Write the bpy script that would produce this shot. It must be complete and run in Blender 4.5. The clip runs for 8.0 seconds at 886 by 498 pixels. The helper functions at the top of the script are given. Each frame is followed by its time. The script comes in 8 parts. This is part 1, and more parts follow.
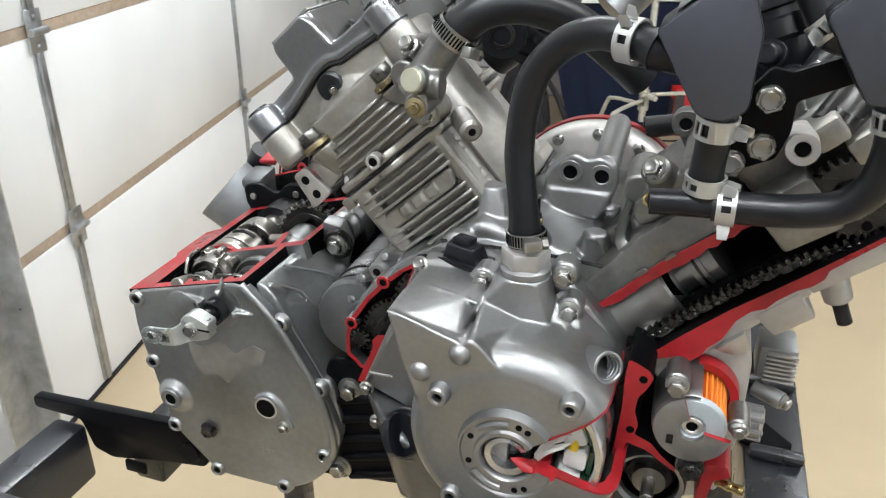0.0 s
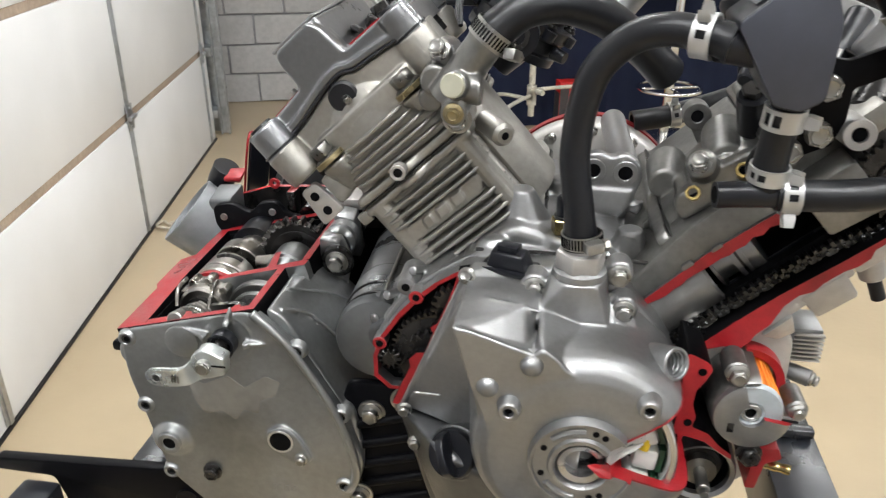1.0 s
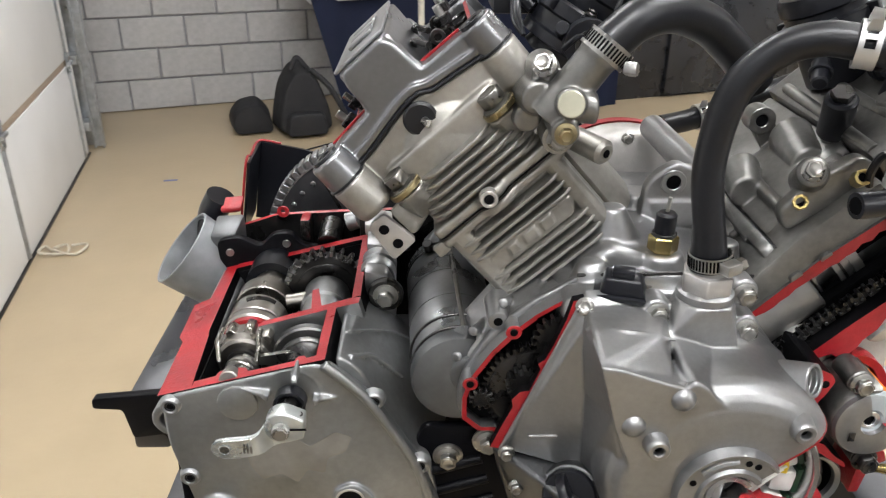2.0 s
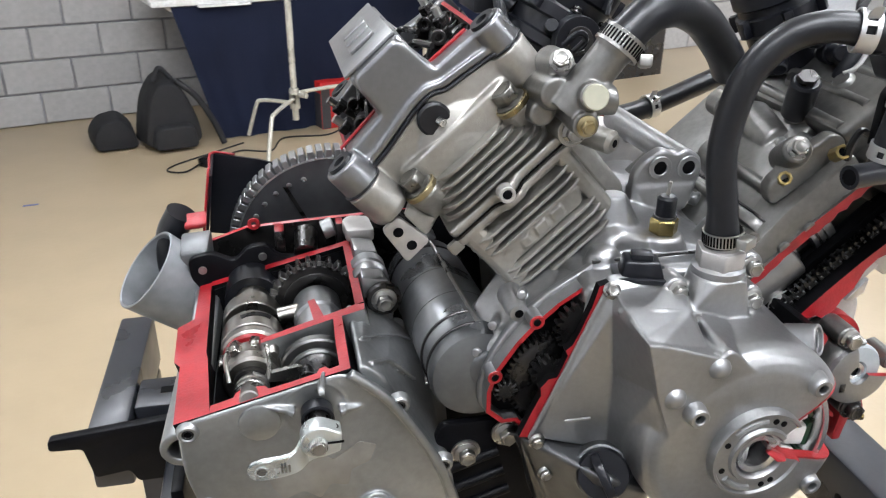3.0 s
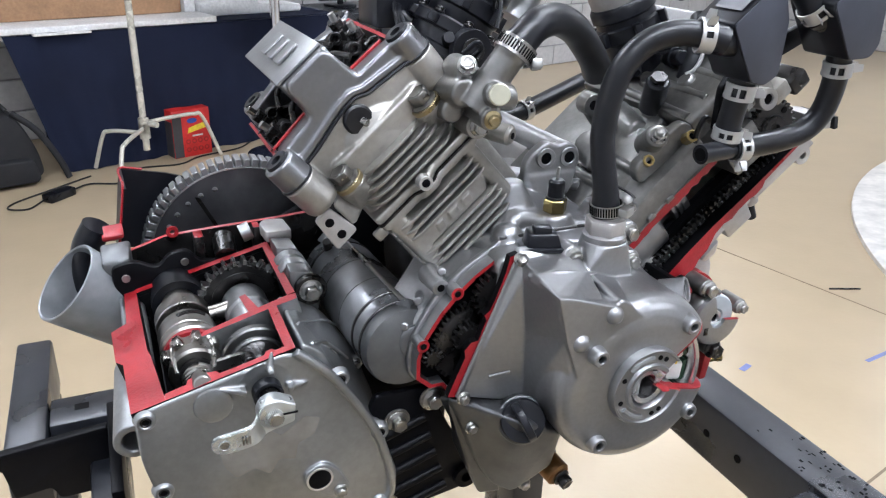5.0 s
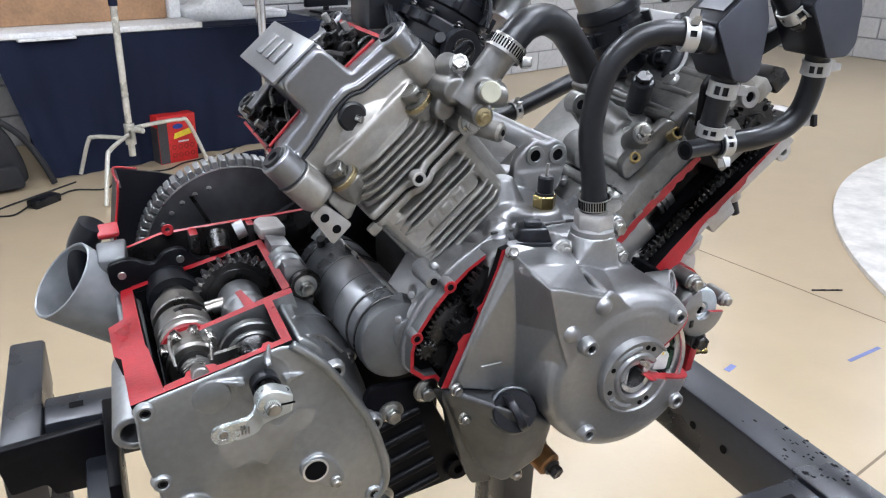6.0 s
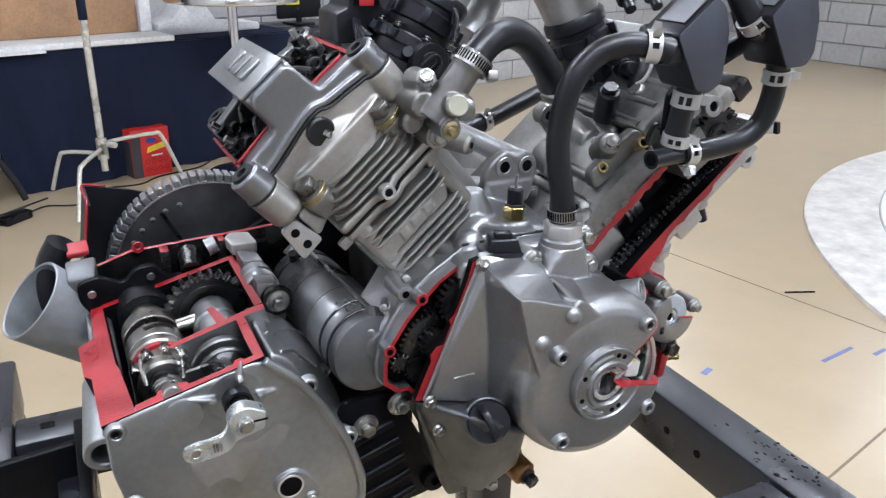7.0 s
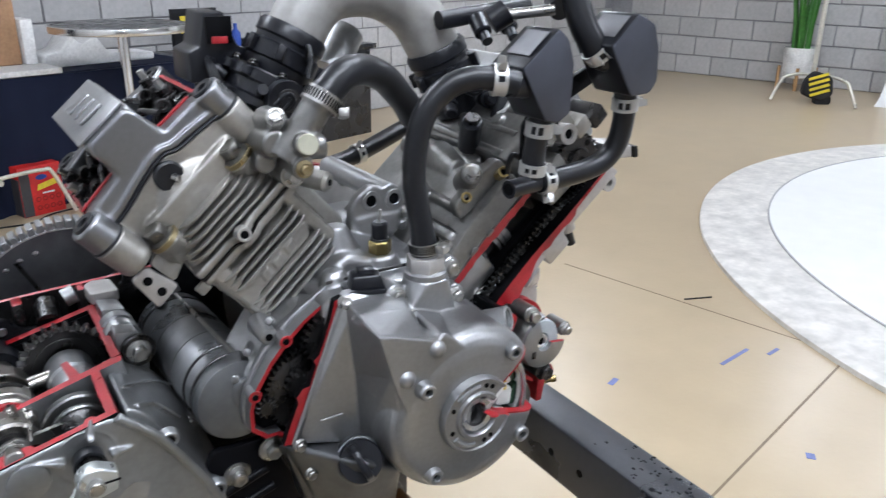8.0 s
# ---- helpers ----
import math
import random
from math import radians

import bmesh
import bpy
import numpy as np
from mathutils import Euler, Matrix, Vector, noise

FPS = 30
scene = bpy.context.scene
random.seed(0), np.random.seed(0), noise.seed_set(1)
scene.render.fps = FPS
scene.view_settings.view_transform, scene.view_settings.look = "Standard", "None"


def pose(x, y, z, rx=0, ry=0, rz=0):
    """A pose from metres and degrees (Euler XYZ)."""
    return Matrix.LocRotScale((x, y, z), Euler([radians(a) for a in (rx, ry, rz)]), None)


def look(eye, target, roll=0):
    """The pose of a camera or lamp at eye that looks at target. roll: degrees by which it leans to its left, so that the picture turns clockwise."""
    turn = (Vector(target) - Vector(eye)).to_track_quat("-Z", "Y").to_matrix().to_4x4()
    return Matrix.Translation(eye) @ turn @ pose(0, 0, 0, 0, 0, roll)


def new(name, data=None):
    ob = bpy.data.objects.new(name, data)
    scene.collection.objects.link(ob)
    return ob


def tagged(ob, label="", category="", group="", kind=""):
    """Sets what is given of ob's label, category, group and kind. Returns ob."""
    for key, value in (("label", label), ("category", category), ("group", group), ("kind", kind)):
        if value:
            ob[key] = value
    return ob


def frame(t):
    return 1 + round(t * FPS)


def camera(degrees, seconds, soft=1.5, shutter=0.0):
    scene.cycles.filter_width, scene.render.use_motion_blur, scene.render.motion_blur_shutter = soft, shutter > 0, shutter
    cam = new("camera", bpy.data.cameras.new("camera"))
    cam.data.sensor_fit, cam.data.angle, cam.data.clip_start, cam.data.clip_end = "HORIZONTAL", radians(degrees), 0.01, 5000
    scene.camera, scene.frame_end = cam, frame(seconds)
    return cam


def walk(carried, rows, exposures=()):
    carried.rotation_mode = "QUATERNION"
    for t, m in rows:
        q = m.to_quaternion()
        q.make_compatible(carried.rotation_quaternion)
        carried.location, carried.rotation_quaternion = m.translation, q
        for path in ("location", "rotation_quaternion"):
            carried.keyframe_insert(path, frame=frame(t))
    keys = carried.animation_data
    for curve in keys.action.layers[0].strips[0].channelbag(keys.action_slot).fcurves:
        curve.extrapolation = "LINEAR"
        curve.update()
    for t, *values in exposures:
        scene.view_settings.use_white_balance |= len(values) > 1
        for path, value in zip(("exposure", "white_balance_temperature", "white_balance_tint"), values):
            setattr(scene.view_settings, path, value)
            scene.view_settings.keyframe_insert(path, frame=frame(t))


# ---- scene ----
cam = camera(59.5, 8.0, soft=1.2, shutter=0.35)
PATH = [
    (0, (0.098, -0.433, 1.472), (-0.473, 1.275, 0.601), 0.5),
    (0.5, (0.05, -0.456, 1.47), (-0.365, 1.298, 0.602), 0.4),
    (1, (-0.028, -0.44, 1.468), (-0.306, 1.342, 0.602), 0.2),
    (1.5, (-0.122, -0.412, 1.471), (-0.245, 1.383, 0.598), 0.3),
    (3, (-0.318, -0.386, 1.468), (0.069, 1.376, 0.604), 0.7),
    (3.5, (-0.359, -0.403, 1.469), (0.175, 1.326, 0.619), 0.9),
    (4, (-0.379, -0.416, 1.473), (0.264, 1.286, 0.642), 1.2),
    (4.5, (-0.391, -0.433, 1.466), (0.317, 1.252, 0.654), 1.5),
    (5, (-0.398, -0.452, 1.469), (0.348, 1.223, 0.67), 1.7),
    (6.5, (-0.414, -0.469, 1.464), (0.384, 1.193, 0.689), 1.7),
    (7, (-0.406, -0.472, 1.47), (0.428, 1.178, 0.71), 1.4),
    (7.5, (-0.396, -0.478, 1.472), (0.524, 1.141, 0.742), 1.2),
    (8, (-0.357, -0.489, 1.482), (0.668, 1.076, 0.775), 0.8),
]
walk(cam, [(t, look(eye, target, roll)) for t, eye, target, roll in PATH],
     [(0, 0.25, 6050, 6), (1.5, 0.26, 6350, 9.5), (3.5, 0.48, 5780, 10.5), (4.5, 0.38, 5660, 11.5), (6.5, 0.33, 5620, 11.5), (8, 0.14, 5600, 10.5)])

# ---- light ----
world = bpy.data.worlds.new("world")
scene.world = world
world.use_nodes = True
world.node_tree.nodes["Background"].inputs[0].default_value = (0.75, 0.8, 0.9, 1)
world.node_tree.nodes["Background"].inputs[1].default_value = 0.03


# ---- materials ----
def material(name, colour, rough=0.5, metal=0.0, grain=60.0, vary=0.15, bump=0.1, bump_scale=400.0, stain=6.0,
             stain_amount=0.15, rough_vary=0.12, coat=0.0, random_amount=0.0, spec=0.5, lump=0.0):
    m = bpy.data.materials.new(name)
    m.use_nodes = True
    nt = m.node_tree
    bsdf = nt.nodes["Principled BSDF"]
    link = nt.links.new
    tc = nt.nodes.new("ShaderNodeTexCoord")

    def noise_node(scale, detail=4.0):
        n = nt.nodes.new("ShaderNodeTexNoise")
        n.inputs["Scale"].default_value = scale
        n.inputs["Detail"].default_value = detail
        link(tc.outputs["Object"], n.inputs["Vector"])
        return n

    def mapped(src, lo, hi):
        r = nt.nodes.new("ShaderNodeMapRange")
        r.inputs["From Min"].default_value, r.inputs["From Max"].default_value = 0.3, 0.7
        r.inputs["To Min"].default_value, r.inputs["To Max"].default_value = lo, hi
        link(src, r.inputs["Value"])
        return r.outputs["Result"]

    fine, coarse = noise_node(grain), noise_node(stain, 6.0)
    f = nt.nodes.new("ShaderNodeMath")
    f.operation = "MULTIPLY"
    link(mapped(fine.outputs["Fac"], 1 - vary, 1 + vary * 0.6), f.inputs[0])
    link(mapped(coarse.outputs["Fac"], 1 - stain_amount, 1 + stain_amount * 0.6), f.inputs[1])
    last = f.outputs[0]
    if random_amount:
        oi = nt.nodes.new("ShaderNodeObjectInfo")
        r = nt.nodes.new("ShaderNodeMapRange")
        r.inputs["To Min"].default_value, r.inputs["To Max"].default_value = 1 - random_amount, 1 + random_amount
        link(oi.outputs["Random"], r.inputs["Value"])
        g = nt.nodes.new("ShaderNodeMath")
        g.operation = "MULTIPLY"
        link(last, g.inputs[0])
        link(r.outputs["Result"], g.inputs[1])
        last = g.outputs[0]
    mul = nt.nodes.new("ShaderNodeVectorMath")
    mul.operation = "SCALE"
    mul.inputs[0].default_value = colour
    link(last, mul.inputs["Scale"])
    link(mul.outputs[0], bsdf.inputs["Base Color"])
    bsdf.inputs["Metallic"].default_value = metal
    bsdf.inputs["Specular IOR Level"].default_value = spec
    link(mapped(coarse.outputs["Fac"], max(rough - rough_vary, 0.04), min(rough + rough_vary, 1)), bsdf.inputs["Roughness"])
    if coat:
        bsdf.inputs["Coat Weight"].default_value = coat
        bsdf.inputs["Coat Roughness"].default_value = 0.15
    if bump:
        b = nt.nodes.new("ShaderNodeBump")
        b.inputs["Strength"].default_value = bump
        b.inputs["Distance"].default_value = 0.4 / bump_scale
        link(noise_node(bump_scale, 2.0).outputs["Fac"], b.inputs["Height"])
        last_bump = b
        if lump:
            # uneven casting skin at a coarser scale
            b2 = nt.nodes.new("ShaderNodeBump")
            b2.inputs["Strength"].default_value = lump
            b2.inputs["Distance"].default_value = 0.0012
            link(noise_node(95.0, 3.0).outputs["Fac"], b2.inputs["Height"])
            link(b.outputs[0], b2.inputs["Normal"])
            last_bump = b2
        link(last_bump.outputs[0], bsdf.inputs["Normal"])
    return m


def emitter(name, colour, strength):
    m = bpy.data.materials.new(name)
    m.use_nodes = True
    b = m.node_tree.nodes["Principled BSDF"]
    b.inputs["Emission Color"].default_value = (*colour, 1)
    b.inputs["Emission Strength"].default_value = strength
    return m


ALU = material("cast_aluminium", lump=0.2, colour=(0.305, 0.306, 0.307), rough=0.40, metal=0.92, grain=220, vary=0.06, bump=0.25, bump_scale=1100, stain=9, stain_amount=0.12, rough_vary=0.05)
ALU_SMOOTH = material("smooth_cover_aluminium", lump=0.15, colour=(0.235, 0.238, 0.246), rough=0.31, metal=0.95, grain=220, vary=0.06, bump=0.15, bump_scale=1100, stain=9, stain_amount=0.12, rough_vary=0.05)
ALU_WARM = material("cast_cylinder_aluminium", lump=0.25, colour=(0.355, 0.342, 0.312), rough=0.46, metal=0.9, grain=160, vary=0.10, bump=0.3, bump_scale=900, stain=14, stain_amount=0.20, rough_vary=0.06)
ALU_DULL = material("weathered_gearbox_aluminium", lump=0.14, colour=(0.315, 0.322, 0.322), rough=0.42, metal=0.92, grain=150, vary=0.08, bump=0.25, bump_scale=900, stain=13, stain_amount=0.22, rough_vary=0.08)
# darker copy of the cylinder aluminium, for castings that lie in shade
ALU_SHADE = material("shaded_cast_aluminium", lump=0.25, colour=(0.225, 0.222, 0.212), rough=0.38, metal=0.9, grain=160, vary=0.12, bump=0.3, bump_scale=900, stain=22, stain_amount=0.28, rough_vary=0.08)
ALU_PALE = material("pale_blasted_aluminium", lump=0.22, colour=(0.46, 0.445, 0.425), rough=0.48, metal=0.7, grain=90, vary=0.10, bump=0.4, bump_scale=900, stain=20, stain_amount=0.16)
MACHINED = material("machined_aluminium", (0.62, 0.62, 0.62), 0.28, 0.95, vary=0.06, bump=0.05)
STEEL = material("zinc_plated_steel", (0.36, 0.355, 0.335), 0.32, 1.0, vary=0.12, bump=0.08, stain=40, stain_amount=0.25)
GROUND_STEEL = material("ground_steel", (0.30, 0.285, 0.26), 0.30, 1.0, vary=0.10, bump=0.08, stain=30, stain_amount=0.2, rough_vary=0.06)
OILED = material("oiled_dark_steel", (0.055, 0.053, 0.052), 0.30, 0.9, vary=0.2, bump=0.1, stain=40, stain_amount=0.3)
BRASS = material("brass", (0.40, 0.31, 0.13), 0.32, 1.0, vary=0.14, bump=0.05)
YELLOW_ZINC = material("yellow_zinc_washer", (0.36, 0.30, 0.17), 0.35, 1.0, vary=0.14, stain=40, stain_amount=0.3)
RED = material("red_cut_paint", (0.26, 0.008, 0.012), 0.38, 0.0, grain=120, vary=0.14, bump=0.35, bump_scale=400, stain=25, stain_amount=0.25)
# black paint of opened insides, and shade put into holes and thin sheets
BLACK_IN = material("black_paint_and_recess_shade", (0.003, 0.003, 0.0035), 0.55, 0.0, spec=0.06, vary=0.3, stain=30, stain_amount=0.3)
RUBBER = material("black_rubber", (0.0045, 0.005, 0.007), 0.36, 0.0, spec=0.42, grain=200, vary=0.25, bump=0.12, bump_scale=600, stain=25, stain_amount=0.25, rough_vary=0.06)
PLASTIC = material("black_plastic", (0.005, 0.0055, 0.008), 0.32, 0.0, spec=0.34, grain=200, vary=0.2, bump=0.1, bump_scale=700, rough_vary=0.06)
STEEL_BLACK = material("black_powder_coat", (0.004, 0.004, 0.005), 0.40, 0.0, spec=0.09, grain=150, vary=0.2, bump=0.2, bump_scale=700, stain=9, stain_amount=0.25)
RAIL = material("grey_black_painted_tube", (0.016, 0.0175, 0.022), 0.30, 0.0, spec=0.6, grain=150, vary=0.15, bump=0.15, bump_scale=700, stain=9, stain_amount=0.25)
CLAMP = material("pale_clamp_strip", (0.50, 0.50, 0.49), 0.36, 0.75, vary=0.06, bump=0.05)
ORANGE = material("orange_filter_paper", (0.75, 0.22, 0.02), 0.7, vary=0.12)
YELLOW = material("yellow_sleeve", (0.8, 0.55, 0.02), 0.5)
WHITE_COIL = material("white_lacquered_coil", (0.7, 0.7, 0.66), 0.4, vary=0.1)
DARK_GREEN = material("green_winding", (0.02, 0.06, 0.03), 0.4)
FLOOR = material("coated_concrete", (0.415, 0.333, 0.217), 0.31, 0.0, grain=5.0, vary=0.035, bump=0.05, bump_scale=40, stain=1.6, stain_amount=0.06, rough_vary=0.02)
BLOCK = material("grey_painted_block", (0.46, 0.455, 0.45), 0.75, 0.0, grain=30, vary=0.10, bump=0.6, bump_scale=180, stain=2, stain_amount=0.10, random_amount=0.06)
MORTAR = material("grey_painted_mortar", (0.30, 0.30, 0.31), 0.8, 0.0, grain=60, bump=0.5, bump_scale=200)
DOOR_WHITE = material("white_door_panel", (0.82, 0.83, 0.84), 0.5, 0.0, grain=4, vary=0.03, bump=0.05, stain=1.5, stain_amount=0.05)
DOOR_SEAM = material("tan_section_joint", (0.45, 0.36, 0.28), 0.6)
GALV = material("galvanised_steel", (0.50, 0.52, 0.54), 0.38, 0.9, grain=30, vary=0.2, stain=12, stain_amount=0.2)
CEIL = material("white_ceiling", (0.7, 0.7, 0.7), 0.8)
NAVY = material("navy_cloth", (0.014, 0.018, 0.038), 0.9, spec=0.1, grain=300, vary=0.2, bump=0.4, bump_scale=500, stain=3, stain_amount=0.2)
CHROME = material("chrome", (0.72, 0.72, 0.72), 0.12, 1.0, vary=0.03, bump=0.0)
WHITE = material("white_paint", (0.75, 0.75, 0.74), 0.4)
CREAM_TUBE = material("cream_painted_tube", (0.62, 0.60, 0.52), 0.35, 0.3)
RED_BOX = material("red_carton", (0.55, 0.02, 0.018), 0.45)
DARK_BOX = material("dark_carton_print", (0.05, 0.05, 0.055), 0.5)
YELLOW_PRINT = material("yellow_print", (0.75, 0.6, 0.03), 0.5)
BLUE_PRINT = material("blue_print", (0.03, 0.08, 0.4), 0.5)
CARDBOARD = material("brown_cardboard", (0.36, 0.21, 0.11), 0.6, stain=8, stain_amount=0.2)
BAG = material("black_nylon", (0.012, 0.012, 0.014), 0.8, grain=300, vary=0.25, bump=0.5, bump_scale=300, stain=10, stain_amount=0.3)
LEAF = material("green_leaf", (0.06, 0.20, 0.03), 0.4, grain=30, vary=0.3)
POT = material("white_ceramic", (0.75, 0.75, 0.74), 0.3)
WOOD = material("light_wood", (0.45, 0.27, 0.12), 0.5, grain=40, vary=0.2)
TAPE = material("blue_tape", (0.15, 0.18, 0.38), 0.6)
SCUFF_WHITE = material("scuffed_white_deck", (0.64, 0.615, 0.57), 0.5, grain=26, vary=0.09, stain=9, stain_amount=0.24)
CRACK = material("floor_saw_cut", (0.20, 0.155, 0.105), 0.8)
CYC = material("white_paper", (0.78, 0.78, 0.77), 0.6, grain=8, vary=0.02, bump=0.04, stain=2, stain_amount=0.03)

# ---- building helpers ----
O_X, O_Z = 0.003, 1.092
CA, SA = math.cos(radians(42)), math.sin(radians(42))


def uv(u, v):
    return (O_X + u * CA - v * SA, O_Z + u * SA + v * CA)


def axes(origin, a, b, c):
    m = Matrix.Identity(4)
    for i, col in enumerate((a, b, c, origin)):
        for j in range(3):
            m[j][i] = col[j]
    return m


FRONT = axes((0, 0, 0), (1, 0, 0), (0, 0, 1), (0, 1, 0))
PLAN = Matrix.Identity(4)
UVY = axes((O_X, 0, O_Z), (CA, 0, SA), (-SA, 0, CA), (0, 1, 0))
UYV = axes((O_X, 0, O_Z), (CA, 0, SA), (0, 1, 0), (-SA, 0, CA))
VYU = axes((O_X, 0, O_Z), (-SA, 0, CA), (0, 1, 0), (CA, 0, SA))


def along(p0, p1):
    """A frame at p0 whose third axis points to p1."""
    d = (Vector(p1) - Vector(p0)).normalized()
    a = d.orthogonal().normalized() if abs(d.z) > 0.99 else d.cross(Vector((0, 0, 1))).normalized()
    return axes(p0, a, d.cross(a), d)


def fillet(poly, r, n=4):
    out = []
    k = len(poly)
    for i in range(k):
        p, a, b = Vector(poly[i]), Vector(poly[i - 1]), Vector(poly[(i + 1) % k])
        d0, d1 = (a - p), (b - p)
        c = min(r, d0.length * 0.45, d1.length * 0.45)
        s, e = p + d0.normalized() * c, p + d1.normalized() * c
        for j in range(n + 1):
            t = j / n
            out.append(tuple(s * (1 - t) ** 2 + p * 2 * t * (1 - t) + e * t * t))
    return out


def ngon(n, r, cx=0.0, cy=0.0, turn=0.0, ry=None):
    return [(cx + r * math.cos(turn + 2 * math.pi * i / n), cy + (ry or r) * math.sin(turn + 2 * math.pi * i / n)) for i in range(n)]


def finish(bm, angle=38):
    bmesh.ops.remove_doubles(bm, verts=bm.verts, dist=1e-6)
    bmesh.ops.recalc_face_normals(bm, faces=bm.faces)
    lim = radians(angle)
    for f in bm.faces:
        f.smooth = True
    for e in bm.edges:
        e.smooth = len(e.link_faces) == 2 and e.calc_face_angle(0) < lim
    return bm


def prism(poly, h0, h1, m=FRONT, bev=0.0, seg=2, taper=1.0, bm=None):
    """The polygon, drawn in m's first two axes, pushed from h0 (scaled by taper) to h1 along the third."""
    one = bmesh.new()
    cx = sum(p[0] for p in poly) / len(poly)
    cy = sum(p[1] for p in poly) / len(poly)
    low = [one.verts.new((cx + (x - cx) * taper, cy + (y - cy) * taper, h0)) for x, y in poly]
    top = [one.verts.new((x, y, h1)) for x, y in poly]
    k = len(poly)
    caps = [one.faces.new(low), one.faces.new(top)]
    for i in range(k):
        one.faces.new((low[i], low[(i + 1) % k], top[(i + 1) % k], top[i]))
    bmesh.ops.recalc_face_normals(one, faces=one.faces)
    if bev:
        edges = [e for e in one.edges if len(e.link_faces) == 2 and e.calc_face_angle(0) > radians(30)]
        bmesh.ops.bevel(one, geom=edges, offset=bev, segments=seg, profile=0.5, affect="EDGES", clamp_overlap=True)
    bmesh.ops.transform(one, matrix=m, verts=one.verts)
    return merge(bm, one)


def merge(bm, one):
    if bm is None:
        return one
    me = bpy.data.meshes.new("tmp")
    one.to_mesh(me)
    bm.from_mesh(me)
    bpy.data.meshes.remove(me)
    one.free()
    return bm


def box(x0, x1, y0, y1, z0, z1, bev=0.0, m=PLAN, bm=None, seg=2):
    return prism([(x0, y0), (x1, y0), (x1, y1), (x0, y1)], z0, z1, m, bev, seg, bm=bm)


def lathe(profile, m, a0=0.0, a1=360.0, seg=40, bm=None, red=False):
    """Profile of (radius, height) turned round m's third axis; a part turn has flat ends (second material when red)."""
    one = bmesh.new()
    full = abs(a1 - a0) >= 359.9
    n = seg if full else seg + 1
    rings = []
    for i in range(n):
        a = radians(a0 + (a1 - a0) * i / seg)
        rings.append([one.verts.new((r * math.cos(a), r * math.sin(a), h)) for r, h in profile])
    k = len(profile)
    for i in range(seg):
        p, q = rings[i], rings[(i + 1) % n]
        for j in range(k - 1):
            one.faces.new((p[j], q[j], q[j + 1], p[j + 1]))
    if not full and k > 2:
        for ring in (rings[0], rings[-1]):
            f = one.faces.new(ring)
            f.material_index = 1 if red else 0
    bmesh.ops.remove_doubles(one, verts=one.verts, dist=1e-7)
    bmesh.ops.recalc_face_normals(one, faces=one.faces)
    bmesh.ops.transform(one, matrix=m, verts=one.verts)
    return merge(bm, one)


def rod(p0, p1, r, r1=None, seg=20, bev=0.0, bm=None):
    length = (Vector(p1) - Vector(p0)).length
    r1 = r if r1 is None else r1
    b = bev or 0.0004
    return lathe([(0, 0), (r - b, 0), (r, b), (r1, length - b), (r1 - b, length), (0, length)], along(p0, p1), seg=seg, bm=bm)


def ring(p0, p1, r_in, r_out, seg=28, bm=None):
    length = (Vector(p1) - Vector(p0)).length
    b = min(0.0006, length * 0.2)
    return lathe([(r_in, b), (r_in + b, 0), (r_out - b, 0), (r_out, b), (r_out, length - b), (r_out - b, length), (r_in + b, length), (r_in, length - b), (r_in, b)],
                 along(p0, p1), seg=seg, bm=bm)


def spline(pts, per=8):
    pts = [Vector(p) for p in pts]
    ext = [pts[0] * 2 - pts[1]] + pts + [pts[-1] * 2 - pts[-2]]
    out = []
    for i in range(1, len(ext) - 2):
        a, b, c, d = ext[i - 1:i + 3]
        for j in range(per):
            t = j / per
            out.append(0.5 * (2 * b + (c - a) * t + (2 * a - 5 * b + 4 * c - d) * t * t + (3 * b - a - 3 * c + d) * t ** 3))
    out.append(pts[-1])
    return out


def tube(pts, r, seg=18, per=8, bm=None, inner=0.0):
    """A swept round tube; r may be a function of 0..1. inner: an open bore of that radius at both ends."""
    path = spline(pts, per)
    one = bmesh.new()
    n = len(path)
    side = None
    rings = []
    for i, p in enumerate(path):
        d = (path[min(i + 1, n - 1)] - path[max(i - 1, 0)]).normalized()
        side = d.orthogonal().normalized() if side is None else (side - d * side.dot(d)).normalized()
        up = d.cross(side)
        rad = r(i / (n - 1)) if callable(r) else r
        rings.append([one.verts.new(p + (side * math.cos(a) + up * math.sin(a)) * rad) for a in (2 * math.pi * j / seg for j in range(seg))])
    for i in range(n - 1):
        for j in range(seg):
            one.faces.new((rings[i][j], rings[i][(j + 1) % seg], rings[i + 1][(j + 1) % seg], rings[i + 1][j]))
    for rg, nxt in ((rings[0], path[1] - path[0]), (rings[-1], path[-2] - path[-1])):
        if inner:
            c = sum((v.co for v in rg), Vector()) / seg
            k = inner / (rg[0].co - c).length
            lip = [one.verts.new(c + (v.co - c) * k) for v in rg]
            deep = [one.verts.new(v.co + nxt.normalized() * inner * 2) for v in lip]
            for j in range(seg):
                q = (j + 1) % seg
                one.faces.new((rg[j], rg[q], lip[q], lip[j]))
                one.faces.new((lip[j], lip[q], deep[q], deep[j]))
            one.faces.new(deep)
        else:
            one.faces.new(rg)
    return merge(bm, one)


def gear_outline(r, teeth, depth, cx=0.0, cy=0.0, fill=0.5):
    out = []
    for i in range(teeth):
        for da, rr in ((-0.30, r - depth), (-0.16, r), (0.16, r), (0.30, r - depth)):
            a = 2 * math.pi * (i + da) / teeth
            out.append((cx + rr * math.cos(a), cy + rr * math.sin(a)))
    return out


def thing(name, at, label, category, group="", kind=""):
    ob = new(name)
    ob.location = at
    ob.empty_display_size = 0.05
    return tagged(ob, label, category, group, kind)


